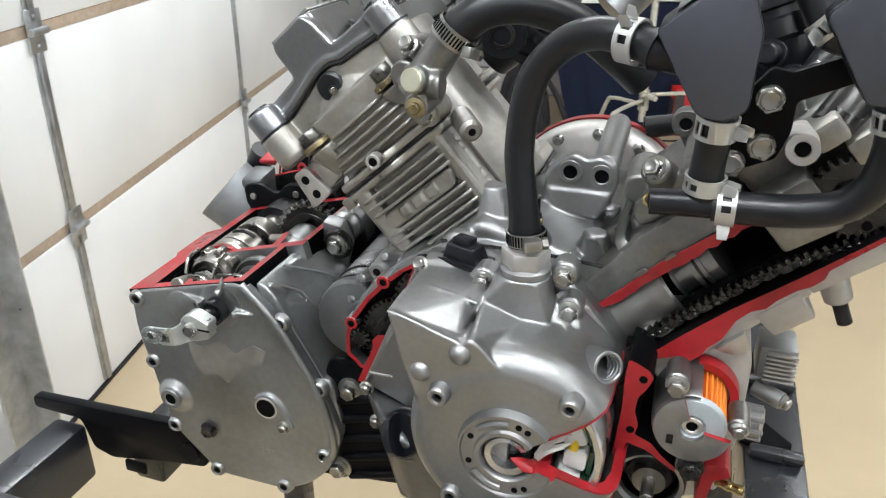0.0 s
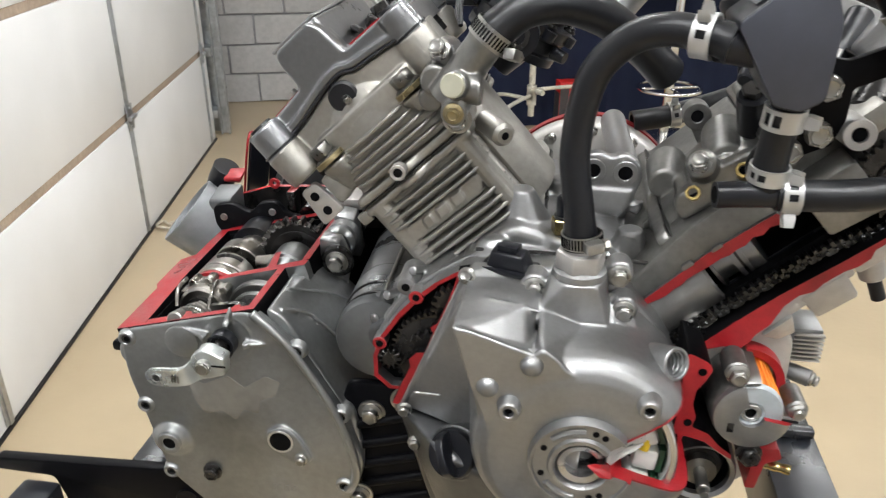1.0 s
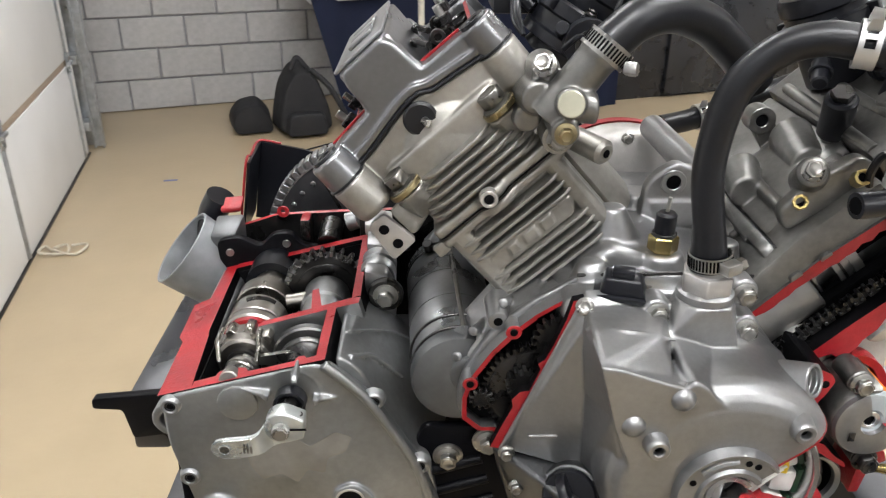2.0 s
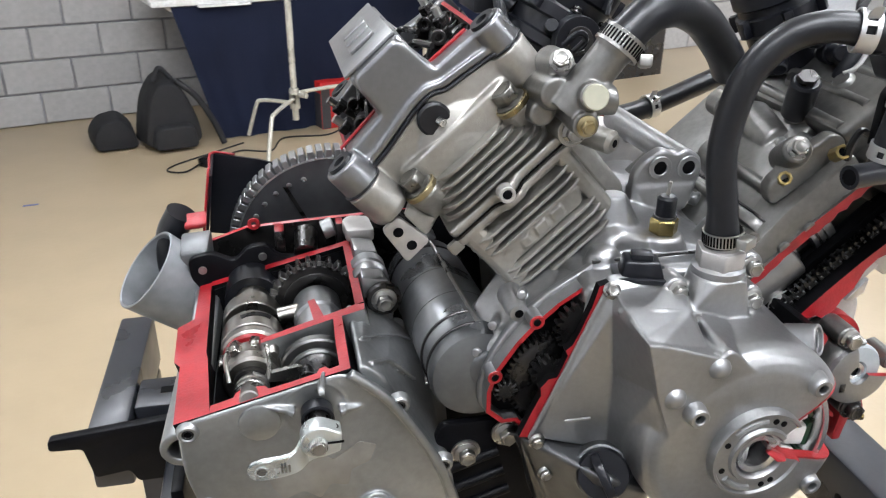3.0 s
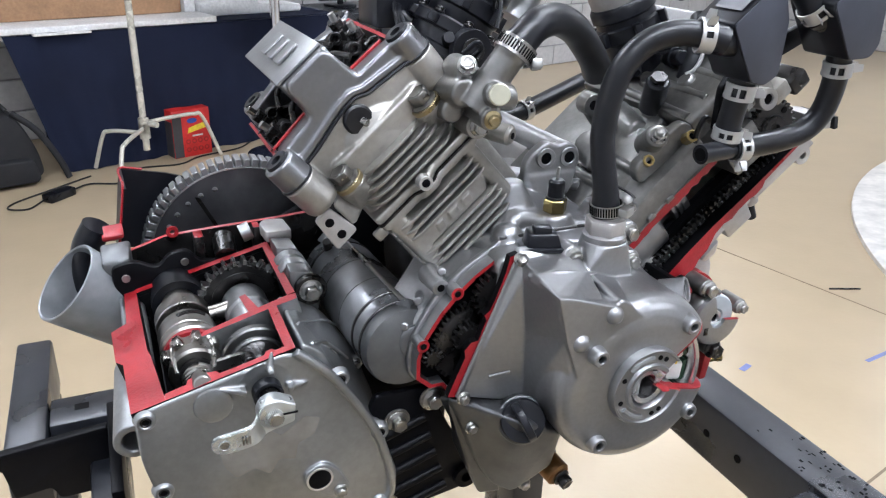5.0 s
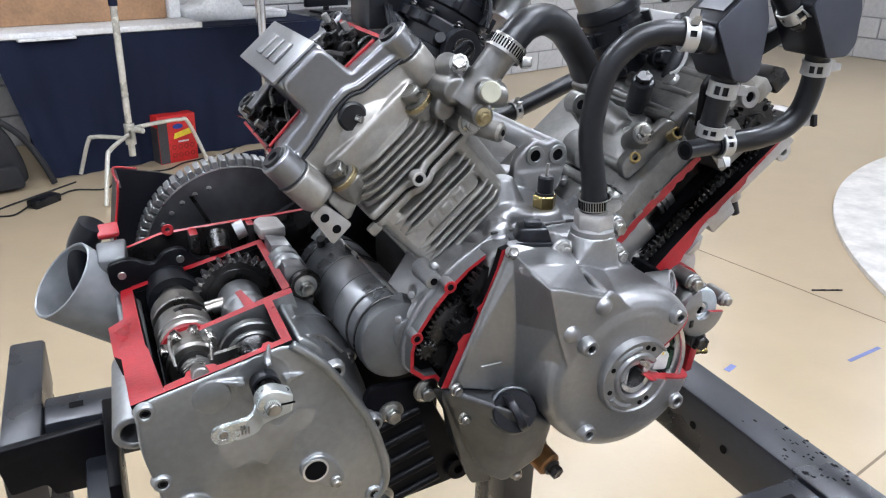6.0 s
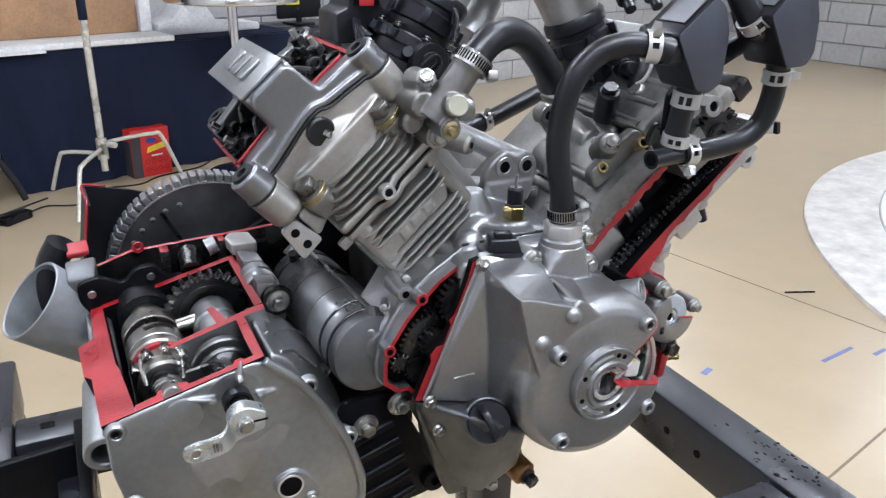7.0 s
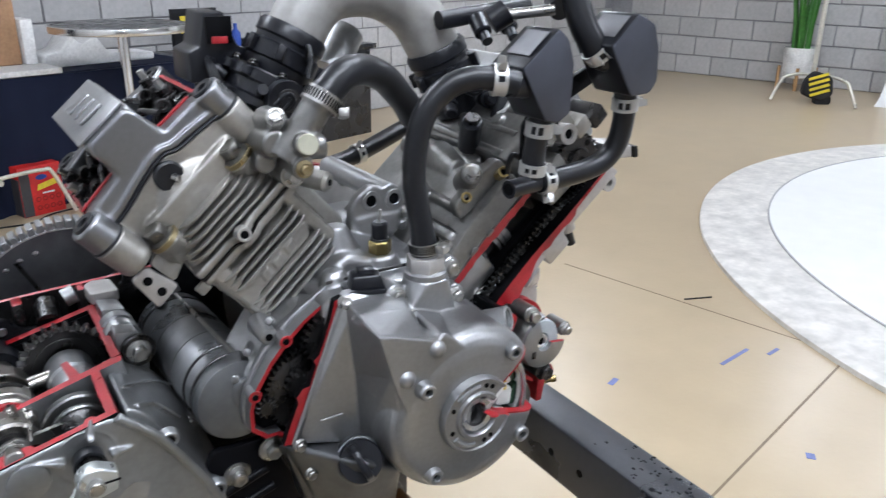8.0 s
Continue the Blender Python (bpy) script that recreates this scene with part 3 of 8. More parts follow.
# plant, stand, sandbag and paper sweep by the right wall
PL = ROOM @ Vector((9.95, -2.78, 0))
plant = thing("potted_plant", PL, "green upright leaves in a white pot on wooden legs", "plant")
part("pot", lathe([(0, 0.14), (0.15, 0.14), (0.17, 0.16), (0.185, 0.50), (0.17, 0.50), (0.16, 0.44), (0, 0.44)], Matrix.Translation(PL)), POT, plant, "white ceramic pot")
for a in (0.6, 0.6 + math.pi / 2, 0.6 + math.pi, 0.6 + math.pi * 1.5):
    part("leg", rod(PL + Vector((0.21 * math.cos(a), 0.21 * math.sin(a), 0.0)), PL + Vector((0.21 * math.cos(a), 0.21 * math.sin(a), 0.27)), 0.02), WOOD, plant, "light wooden leg")
part("cross_bar", box(-0.2, 0.2, -0.015, 0.015, 0.10, 0.139, m=Matrix.Translation(PL) @ pose(0, 0, 0, 0, 0, 34)), WOOD, plant)
random.seed(4)
for i in range(26):
    a, r = random.uniform(0, 6.28), random.uniform(0.0, 0.11)
    h, lean, w = random.uniform(0.55, 1.1), random.uniform(0.02, 0.16), random.uniform(0.018, 0.032)
    bm = bmesh.new()
    rows_l = []
    base = PL + Vector((r * math.cos(a), r * math.sin(a), 0.43))
    side = Vector((-math.sin(a + 0.8), math.cos(a + 0.8), 0))
    for j in range(7):
        q = j / 6
        c = base + Vector((math.cos(a) * lean * q * q, math.sin(a) * lean * q * q, h * q))
        ww = w * (0.7 + 0.8 * q - 1.5 * q * q) + 0.001
        rows_l.append([bm.verts.new(c - side * ww), bm.verts.new(c + Vector((0.006, 0.006, 0))), bm.verts.new(c + side * ww)])
    for j in range(6):
        for e in range(2):
            bm.faces.new((rows_l[j][e], rows_l[j][e + 1], rows_l[j + 1][e + 1], rows_l[j + 1][e]))
    bmesh.ops.solidify(bm, geom=bm.faces[:], thickness=0.003)
    part("leaf", bm, LEAF, plant)
LS = ROOM @ Vector((9.25, -3.15, 0))
ls = thing("light_stand", LS, "pale tube light stand with bent legs", "light stand")
part("column", rod(LS + Vector((0, 0, 0.2)), LS + Vector((0, 0, 2.4)), 0.026), CREAM_TUBE, ls)
for ang in (ROOM @ Vector((8.86, -2.84, 0)), ROOM @ Vector((8.92, -3.72, 0)), ROOM @ Vector((9.8, -3.0, 0))):
    d = ang - LS
    part("leg", tube([LS + Vector((0, 0, 0.28)), LS + d * 0.4 + Vector((0, 0, 0.29)), LS + d * 0.72 + Vector((0, 0, 0.26)), LS + d * 0.82 + Vector((0, 0, 0.2)), ang + Vector((0, 0, 0.014))], 0.018, seg=12), CREAM_TUBE, ls)
SB = ROOM @ pose(9.0, -3.28, 0, 0, 0, -55)
sandbag = thing("sandbag", SB.translation, "black and yellow striped sandbag hung on a stand leg", "sandbag")
part("pouch", prism(fillet([(-0.17, 0.10), (0.05, 0.02), (0.16, 0.10), (0.15, 0.20), (0.13, 0.30), (-0.05, 0.36), (-0.15, 0.26)], 0.05), -0.07, 0.07, m=SB @ FRONT, bev=0.03, seg=3), BAG, sandbag)
part("lower_pouch", prism(fillet([(-0.02, 0.0), (0.15, 0.0), (0.15, 0.09), (0.0, 0.10)], 0.03), -0.06, 0.06, m=SB @ FRONT, bev=0.025, seg=3), BAG, sandbag)
for i in range(4):
    x0, z0 = -0.135 + i * 0.012, 0.285 - i * 0.058
    part("stripe", prism([(x0, z0), (x0 + 0.012, z0 - 0.026), (x0 + 0.215, z0 + 0.040), (x0 + 0.200, z0 + 0.066)], -0.076, -0.0705, m=SB @ FRONT), YELLOW_PRINT, sandbag, "yellow stripe")
sweep = bmesh.new()
prev = None
for i in range(25):
    q = i / 24
    a = q * math.pi / 2
    x, z = (9.25 + 0.55 * math.sin(a), 0.55 - 0.55 * math.cos(a))
    rowv = [sweep.verts.new(ROOM @ Vector((x, y, z + 0.003))) for y in (-3.82, -7.5)]
    if prev:
        sweep.faces.new((prev[0], prev[1], rowv[1], rowv[0]))
    prev = rowv
rowv = [sweep.verts.new(ROOM @ Vector((9.82, y, 2.9))) for y in (-3.82, -7.5)]
sweep.faces.new((prev[0], prev[1], rowv[1], rowv[0]))
bmesh.ops.solidify(sweep, geom=sweep.faces[:], thickness=0.004)
solid("paper_sweep", sweep, CYC, "white paper backdrop sweep rising from the floor", "backdrop", angle=60)

# ---- engine stand ----
stand = thing("engine_stand", (-0.1, 0.25, 0.0), "dark painted square-tube engine stand on four legs", "stand")


def tube_box(name, x0, x1, y0, y1, z0, z1, mat):
    return part(name, box(x0, x1, y0, y1, z0, z1, 0.005), mat, stand)


r1 = tube_box("side_rail", 0.190, 0.248, -0.46, 0.66, 0.885, 0.96, RAIL)
tube_box("front_rail", -0.511, 0.189, -0.115, -0.044, 0.885, 0.9575, RAIL)
tube_box("side_rail", -0.556, -0.512, 0.3575, 0.62, 0.835, 0.91, RAIL)
tube_box("stub_rail", -0.557, -0.515, -0.30, 0.1135, 0.825, 0.900, RAIL)
r4 = tube_box("cross_rail", -0.511, 0.189, 0.405, 0.465, 0.84, 0.908, RAIL)
tube_box("under_rail", -0.470, -0.430, 0.125, 0.404, 0.825, 0.89, RAIL)
for lx, ly in ((0.219, -0.43), (0.219, 0.62), (-0.536, -0.275), (-0.534, 0.58)):
    part("leg", box(lx - 0.022, lx + 0.022, ly - 0.022, ly + 0.022, 0.0, 0.88 if lx > 0 else 0.824 if ly < 0 else 0.834, 0.004), RAIL, stand)
part("leg", box(0.046, 0.094, 0.28, 0.328, 0.05, 0.88, 0.004), RAIL, stand)
part("floor_bar", box(-0.55, 0.23, 0.27, 0.335, 0.0, 0.049, 0.004), RAIL, stand)
# slots and holes in the tubes, small dark plates let in
for x, y, z in ((-0.475, 0.435, 0.9082), (0.155, -0.070, 0.9576)):
    part("slot", box(x - 0.008, x + 0.008, y - 0.006, y + 0.006, z, z + 0.0006), BLACK_IN, r4)
for y in (-0.06, 0.05, 0.10):
    part("hole", rod((0.1896, y, 0.922), (0.189, y, 0.922), 0.005, seg=12), BLACK_IN, r1)
random.seed(9)
for i in range(46):
    x, y = random.uniform(0.196, 0.243), random.choice((random.gauss(-0.04, 0.03), random.uniform(-0.11, 0.1)))
    y = max(y, -0.11)
    part("rust_speck", box(x, x + random.uniform(0.001, 0.003), y, y + random.uniform(0.001, 0.005), 0.9601, 0.9604), BLACK_IN, r1)
bracket = fillet([(-0.5878, 0.9056), (-0.5878, 0.9221), (-0.3582, 0.9334), (-0.3479, 0.9087), (-0.3582, 0.8809), (-0.4148, 0.8727), (-0.4869, 0.8582), (-0.5116, 0.8665), (-0.523, 0.9046)], 0.006)
b1 = part("mount_plate", prism(bracket, 0.114, 0.126, bev=0.002), STEEL_BLACK, stand, "black steel mounting plate")
part("bolt_head", rod((-0.375, 0.1105, 0.898), (-0.375, 0.1135, 0.898), 0.012, seg=20), STEEL_BLACK, b1)
part("weld_nut", box(-0.466, -0.438, 0.108, 0.1135, 0.850, 0.866, 0.003), STEEL_BLACK, b1)
bracket = fillet([(-0.59, 0.905), (-0.589, 0.919), (-0.445, 0.932), (-0.43, 0.85), (-0.505, 0.85), (-0.512, 0.867), (-0.549, 0.862), (-0.556, 0.903)], 0.005)
part("mount_plate", prism(bracket, 0.345, 0.357, bev=0.002), STEEL_BLACK, stand, "black steel mounting plate")
part("upright_plate", prism([(-0.444, 0.80), (-0.444, 0.955), (-0.432, 0.955), (-0.432, 0.80)], 0.20, 0.36, bev=0.002), STEEL_BLACK, stand)
# dark wedges and rounded tube ends along the right rail's top
for y in (0.235, 0.36):
    part("wedge", prism([(0.186, y + 0.012), (0.189, y + 0.075), (0.235, y + 0.022), (0.233, y + 0.006)], 0.9603, 0.964, PLAN), BLACK_IN, r1)
    part("tube_end", box(0.193, 0.245, y - 0.010, y + 0.005, 0.9603, 0.972, 0.005), RAIL, r1)

# ---- engine ----
engine = thing("engine", (-0.06, 0.25, 0.90), "cutaway V-twin engine of cast aluminium with red cut edges", "engine")


def hull(pts, bev=0.0, seg=2, bm=None):
    one = bmesh.new()
    for p in pts:
        one.verts.new(p)
    res = bmesh.ops.convex_hull(one, input=one.verts)
    bmesh.ops.delete(one, geom=[v for v in one.verts if not v.link_faces], context="VERTS")
    bmesh.ops.dissolve_limit(one, angle_limit=radians(4), verts=one.verts, edges=one.edges)
    if bev:
        edges = [e for e in one.edges if len(e.link_faces) == 2 and e.calc_face_angle(0) > radians(14)]
        bmesh.ops.bevel(one, geom=edges, offset=bev, segments=seg, profile=0.5, affect="EDGES", clamp_overlap=True)
    return merge(bm, one)


def ring_pts(cx, cy, cz, r, axis="y", n=14):
    out = []
    for i in range(n):
        a = 2 * math.pi * i / n
        c, s = r * math.cos(a), r * math.sin(a)
        out.append({"y": (cx + c, cy, cz + s), "z": (cx + c, cy + s, cz), "x": (cx, cy + c, cz + s)}[axis])
    return out


def bolt_bm(hexr, flange, high, washer=0.0):
    """A flanged hex bolt that points along +z from its seat at the origin."""
    bm = lathe([(0, 0), (flange, 0), (flange, 0.0012), (hexr * 0.95, 0.0026), (0, 0.0026)], PLAN, seg=24)
    prism(ngon(6, hexr), 0.0025, high, PLAN, bev=0.0006, seg=1, bm=bm)
    lathe([(0, high + 0.0001), (hexr * 0.5, high + 0.0002), (hexr * 0.62, high + 0.0005), (hexr * 0.74, high - 0.0002)], PLAN, seg=18, bm=bm)
    if washer:
        lathe([(0, -0.0022), (washer, -0.0022), (washer, -0.0004), (flange, 0.0), (0, 0)], PLAN, seg=28, bm=bm)
    return bm


def socket_bm(r_out, r_in, high):
    """A round boss with an open socket that points along +z."""
    return lathe([(r_out * 1.25, -0.004), (r_out * 1.05, high * 0.5), (r_out, high - 0.001), (r_out - 0.001, high), (r_in + 0.0006, high), (r_in, high - 0.0006), (r_in, high - 0.006), (0, high - 0.006)], PLAN, seg=24)


M8 = mesh_of("bolt", bolt_bm(0.0068, 0.0085, 0.0078), STEEL)
M10 = mesh_of("bolt", bolt_bm(0.0078, 0.0105, 0.009, 0.013), STEEL)
M6 = mesh_of("bolt", bolt_bm(0.0052, 0.0066, 0.006), STEEL)
SOCKET_BOSS = mesh_of("boss", socket_bm(0.0076, 0.0036, 0.0080), ALU)
SOCKET_DULL = mesh_of("boss", socket_bm(0.0078, 0.0046, 0.0035), ALU_DULL)
DARK_CORE = mesh_of("socket", rod((0, 0, -0.004), (0, 0, 0.0005), 0.0036, seg=16), BLACK_IN)
DARK_CORE_BIG = mesh_of("socket", rod((0, 0, -0.004), (0, 0, 0.0005), 0.0046, seg=16), BLACK_IN)
SCREW = mesh_of("socket_screw", ring((0, 0, 0), (0, 0, 0.0024), 0.0028, 0.0045, seg=16), OILED)


def put(name, me, at, toward, parent, spin=0.0):
    d = Vector(toward).normalized()
    return share(name, me, along(at, Vector(at) + d) @ pose(0, 0, 0, 0, 0, spin), parent)


FWD = (0, -1, 0)
random.seed(3)

# --- crankcase ---
case = fillet([(-0.10, 1.19), (-0.055, 1.20), (0.0, 1.195), (0.055, 1.195), (0.080, 1.165), (0.088, 1.10), (0.085, 1.0), (0.06, 0.985), (-0.07, 0.98), (-0.10, 1.0), (-0.11, 1.09)], 0.012)
case_front = fillet([(-0.10, 1.19), (-0.055, 1.20), (0.0, 1.195), (0.026, 1.190), (0.041, 1.174), (0.062, 1.150), (0.078, 1.122), (0.086, 1.10), (0.085, 1.0), (0.06, 0.985), (-0.07, 0.98), (-0.10, 1.0), (-0.11, 1.09)], 0.008)
crankcase = part("crankcase", prism(case_front, 0.093, 0.19, bev=0.006), ALU, engine, "cast aluminium crankcase")
part("case_rear", prism(case, 0.178, 0.40, bev=0.006), ALU, crankcase)
# ribs, domes and pads on the case top between the cylinders
part("case_pad", hull(ring_pts(-0.019, 0.140, 1.2088, 0.0165, "z") + ring_pts(-0.019, 0.142, 1.18, 0.026, "z"), 0.003), ALU, crankcase)
part("case_dome", hull(ring_pts(-0.056, 0.160, 1.238, 0.010, "z") + ring_pts(-0.052, 0.165, 1.20, 0.028, "z"), 0.006, 4), ALU, crankcase, angle=60)
part("case_dome", hull(ring_pts(0.034, 0.150, 1.212, 0.010, "z") + ring_pts(0.034, 0.160, 1.18, 0.020, "z"), 0.006, 4), ALU, crankcase, angle=60)
part("case_dome", hull(ring_pts(-0.020, 0.225, 1.225, 0.014, "z") + ring_pts(-0.018, 0.225, 1.18, 0.028, "z"), 0.006, 4), ALU, crankcase, angle=60)
part("case_seam", tube([(-0.088, 0.118, 1.199), (-0.050, 0.116, 1.2005), (0.0, 0.118, 1.200), (0.05, 0.118, 1.197)], 0.0016, seg=8), OILED, crankcase)
part("case_web", hull([(-0.085, 0.13, 1.198), (-0.06, 0.13, 1.214), (-0.06, 0.15, 1.22), (-0.08, 0.30, 1.205), (0.06, 0.30, 1.20), (0.03, 0.13, 1.19), (-0.09, 0.30, 1.18), (-0.09, 0.13, 1.18)], 0.006), ALU, crankcase)
for x, y, z, r in ((-0.075, 0.128, 1.197, 0.013), (-0.055, 0.20, 1.205, 0.016), (0.045, 0.20, 1.205, 0.018), (-0.015, 0.14, 1.196, 0.015), (0.03, 0.14, 1.198, 0.012)):
    part("cast_lump", lathe([(r * 1.5, -0.02), (r * 1.2, -0.004), (r, 0.004), (r * 0.7, 0.009), (0, 0.011)], pose(x, y, z, random.uniform(-12, 12), random.uniform(-12, 12), 0), seg=24), ALU, crankcase)
for a, b, w in (((-0.055, 0.20, 1.207), (-0.02, 0.225, 1.212), 0.006), ((0.045, 0.20, 1.208), (0.03, 0.205, 1.215), 0.006), ((-0.075, 0.13, 1.198), (-0.042, 0.17, 1.205), 0.006)):
    part("cast_rib", rod(a, b, w, seg=12), ALU, crankcase)
# lifting lug with two bores
lug = prism(fillet([(-0.022, 1.205), (-0.020, 1.239), (-0.012, 1.250), (0.004, 1.260), (0.016, 1.254), (0.026, 1.259), (0.041, 1.251), (0.044, 1.237), (0.036, 1.212), (0.028, 1.198), (-0.010, 1.198)], 0.006), 0.198, 0.211, bev=0.0025)
part("lifting_lug", lug, ALU, crankcase, "lug with two bores")
part("lug_skirt", hull([(-0.020, 0.196, 1.228), (0.040, 0.196, 1.228), (0.030, 0.1925, 1.205), (-0.008, 0.1925, 1.205), (-0.02, 0.21, 1.228), (0.04, 0.21, 1.228), (0.034, 0.21, 1.195), (-0.015, 0.21, 1.195)], 0.003), ALU, crankcase)
for lx, lz in ((0.002, 1.243), (0.029, 1.242)):
    part("bore", ring((lx, 0.1955, lz), (lx, 0.1978, lz), 0.0062, 0.0105), ALU, crankcase)
    part("bore_hole", rod((lx, 0.1972, lz), (lx, 0.1966, lz), 0.0063, seg=18), BLACK_IN, crankcase)
part("lug_tube", rod((0.029, 0.2115, 1.243), (0.024, 0.351, 1.244), 0.0125, seg=24, bev=0.003), ALU, crankcase)
fuse(crankcase, ("case_rear", "case_pad", "case_dome", "case_web", "cast_lump", "cast_rib", "lifting_lug", "lug_skirt", "lug_tube"), 0.0012, 6)
REAR = axes((0.004, 0, 1.140), (1, 0, 0), (0, 0, 1), (0, 1, 0))
rear_disc = part("rear_cover", lathe([(0, 0.352), (0.060, 0.352), (0.084, 0.355), (0.093, 0.359), (0.0965, 0.364), (0.098, 0.372), (0.098, 0.395), (0, 0.395)], REAR, seg=80), ALU_PALE, engine, "pale round rear cover with a red edge")
part("red_edge", lathe([(0.0982, 0.384), (0.1000, 0.384), (0.1000, 0.396), (0.0982, 0.396), (0.0982, 0.384)], REAR, seg=80), RED, rear_disc)
for a in (62, 90, 118):
    c = REAR @ Vector((0.089 * math.cos(radians(a)), 0.089 * math.sin(radians(a)), 0.3575))
    put("bolt", M6, c, FWD, rear_disc, a)
sensor = part("oil_pressure_sensor", rod((-0.019, 0.140, 1.209), (-0.019, 0.140, 1.222), 0.0115, seg=6, bev=0.001), BRASS, engine, "brass pressure switch with a black cap")
part("sensor_cap", rod((-0.019, 0.140, 1.2222), (-0.019, 0.140, 1.241), 0.0080, seg=20, bev=0.002), PLASTIC, sensor)
part("sensor_collar", rod((-0.019, 0.140, 1.2221), (-0.019, 0.140, 1.2245), 0.0095, seg=24), OILED, sensor)
part("terminal", rod((-0.019, 0.140, 1.2412), (-0.018, 0.140, 1.253), 0.0016, seg=8), STEEL, sensor)

# --- stator cover ---
DRUM = axes((0.003, 0, 1.090), (1, 0, 0), (0, 0, 1), (0, 1, 0))
prof = [(0.024, 0.03), (0.024, 0.004), (0.060, 0.0056), (0.068, 0.0068), (0.0735, 0.0092), (0.0780, 0.0130), (0.0810, 0.0180), (0.0830, 0.025), (0.0838, 0.034), (0.0845, 0.093), (0.0765, 0.093), (0.0755, 0.034), (0.072, 0.022), (0.066, 0.014), (0.031, 0.013), (0.031, 0.03)]
cover = part("stator_cover", lathe(prof + [prof[0]], DRUM, 36, 344, 96, red=True), [ALU, RED], engine, "cast aluminium stator cover with a red-edged cut-out")
RIMB = [(-0.143, 0.080, 1.067), (-0.118, 0.080, 1.128), (-0.090, 0.080, 1.198)]
VALLEY = [(-0.083, 0.066, 1.056), (-0.086, 0.066, 1.130), (-0.092, 0.066, 1.184)]
EDGE = [(-0.091, 0.012, 1.192), (-0.087, 0.012, 1.172), (-0.079, 0.012, 1.148), (-0.069, 0.012, 1.118), (-0.066, 0.012, 1.09), (-0.060, 0.016, 1.06)]
left = RIMB + VALLEY + [(-0.14, 0.092, 1.062), (-0.088, 0.092, 1.202), (-0.05, 0.092, 1.202), (-0.05, 0.092, 1.05), (-0.06, 0.070, 1.19), (-0.05, 0.070, 1.06)]
part("side_flange", hull(left, 0.0015, 2), ALU, cover)
# side wall, in three facets down to the drum
left = VALLEY[1:] + EDGE[:3] + [(-0.079, 0.056, 1.191), (-0.06, 0.07, 1.18), (-0.04, 0.03, 1.14), (-0.03, 0.09, 1.13), (-0.088, 0.082, 1.197)]
side = part("side_casting", hull(left, 0.001, 1), ALU, cover)
part("side_casting", hull(VALLEY[:2] + EDGE[2:] + [(-0.03, 0.02, 1.13), (-0.03, 0.09, 1.14), (-0.02, 0.09, 1.03), (-0.052, 0.03, 1.036), (-0.066, 0.066, 1.030), (-0.02, 0.02, 1.03)], 0.001, 1), ALU, cover)
# flat shelf above the front plate
shelf = [(-0.092, 0.015, 1.191), (-0.078, 0.013, 1.189), (-0.058, 0.015, 1.182), (-0.040, 0.019, 1.176), (-0.082, 0.062, 1.193), (-0.044, 0.043, 1.1935), (-0.036, 0.058, 1.185), (-0.088, 0.082, 1.196), (-0.03, 0.085, 1.196), (-0.03, 0.085, 1.12), (-0.04, 0.02, 1.13), (-0.08, 0.03, 1.15)]
part("top_shelf", hull(shelf, 0.0022, 3), ALU, cover)
part("front_plate", prism(fillet([(-0.09, 1.191), (-0.079, 1.189), (-0.058, 1.182), (-0.04, 1.176), (-0.0345, 1.1745), (-0.029, 1.179), (-0.021, 1.174), (-0.012, 1.164), (-0.003, 1.157), (0.006, 1.150), (0.0, 1.06), (-0.03, 1.042), (-0.050, 1.050), (-0.062, 1.072), (-0.064, 1.096), (-0.066, 1.112), (-0.079, 1.146), (-0.086, 1.172), (-0.092, 1.193)], 0.004), 0.0074, 0.040, bev=0.0030, seg=3), ALU, cover)
# pale milled facet on the shelf, rib line and sloping step towards the drum
part("step_slope", hull([(-0.0345, 0.018, 1.1755), (-0.029, 0.013, 1.1785), (-0.012, 0.014, 1.1640), (-0.003, 0.014, 1.1570), (-0.034, 0.056, 1.186), (-0.015, 0.058, 1.174), (0.004, 0.058, 1.1715), (0.0, 0.09, 1.15), (-0.03, 0.09, 1.16), (-0.03, 0.02, 1.14)], 0.0022, 3), ALU, cover)
for pts in ([(-0.079, 0.053, 1.192), (-0.068, 0.0475, 1.1935), (-0.058, 0.0455, 1.193), (-0.046, 0.0435, 1.1917), (-0.034, 0.043, 1.189)], [(-0.079, 0.053, 1.192), (-0.087, 0.052, 1.190), (-0.092, 0.058, 1.190)]):
    part("cast_ledge", tube(pts, 0.0015, seg=8), ALU, cover)
part("bead", tube([Vector(p) + Vector((-0.001, -0.002, 0)) for p in RIMB], 0.0024, seg=8), ALU, cover)
right_b = [(0.014, 0.052, 1.1675), (0.032, 0.050, 1.1600), (0.046, 0.050, 1.1530), (0.060, 0.058, 1.144), (0.072, 0.066, 1.126), (0.014, 0.062, 1.1740), (0.030, 0.072, 1.1690), (0.046, 0.074, 1.1620), (0.016, 0.092, 1.190), (0.030, 0.092, 1.182), (0.044, 0.091, 1.1670), (0.0680, 0.090, 1.1475), (0.078, 0.092, 1.11), (0.02, 0.09, 1.10), (0.04, 0.045, 1.13)]
part("right_shoulder", hull(right_b, 0.005, 4), ALU, cover, angle=50)
part("neck_casting", hull([(-0.007 + 0.0205 * math.cos(a), 0.074 + 0.0205 * math.sin(a), 1.206) for a in [i * math.pi / 9 for i in range(18)]] + [(-0.018, 0.055, 1.2045), (0.006, 0.055, 1.2045), (-0.034, 0.0545, 1.184), (-0.0155, 0.0565, 1.1725), (0.0165, 0.0575, 1.1705), (-0.036, 0.085, 1.17), (0.020, 0.085, 1.16)], 0.0022, 3), ALU, cover)
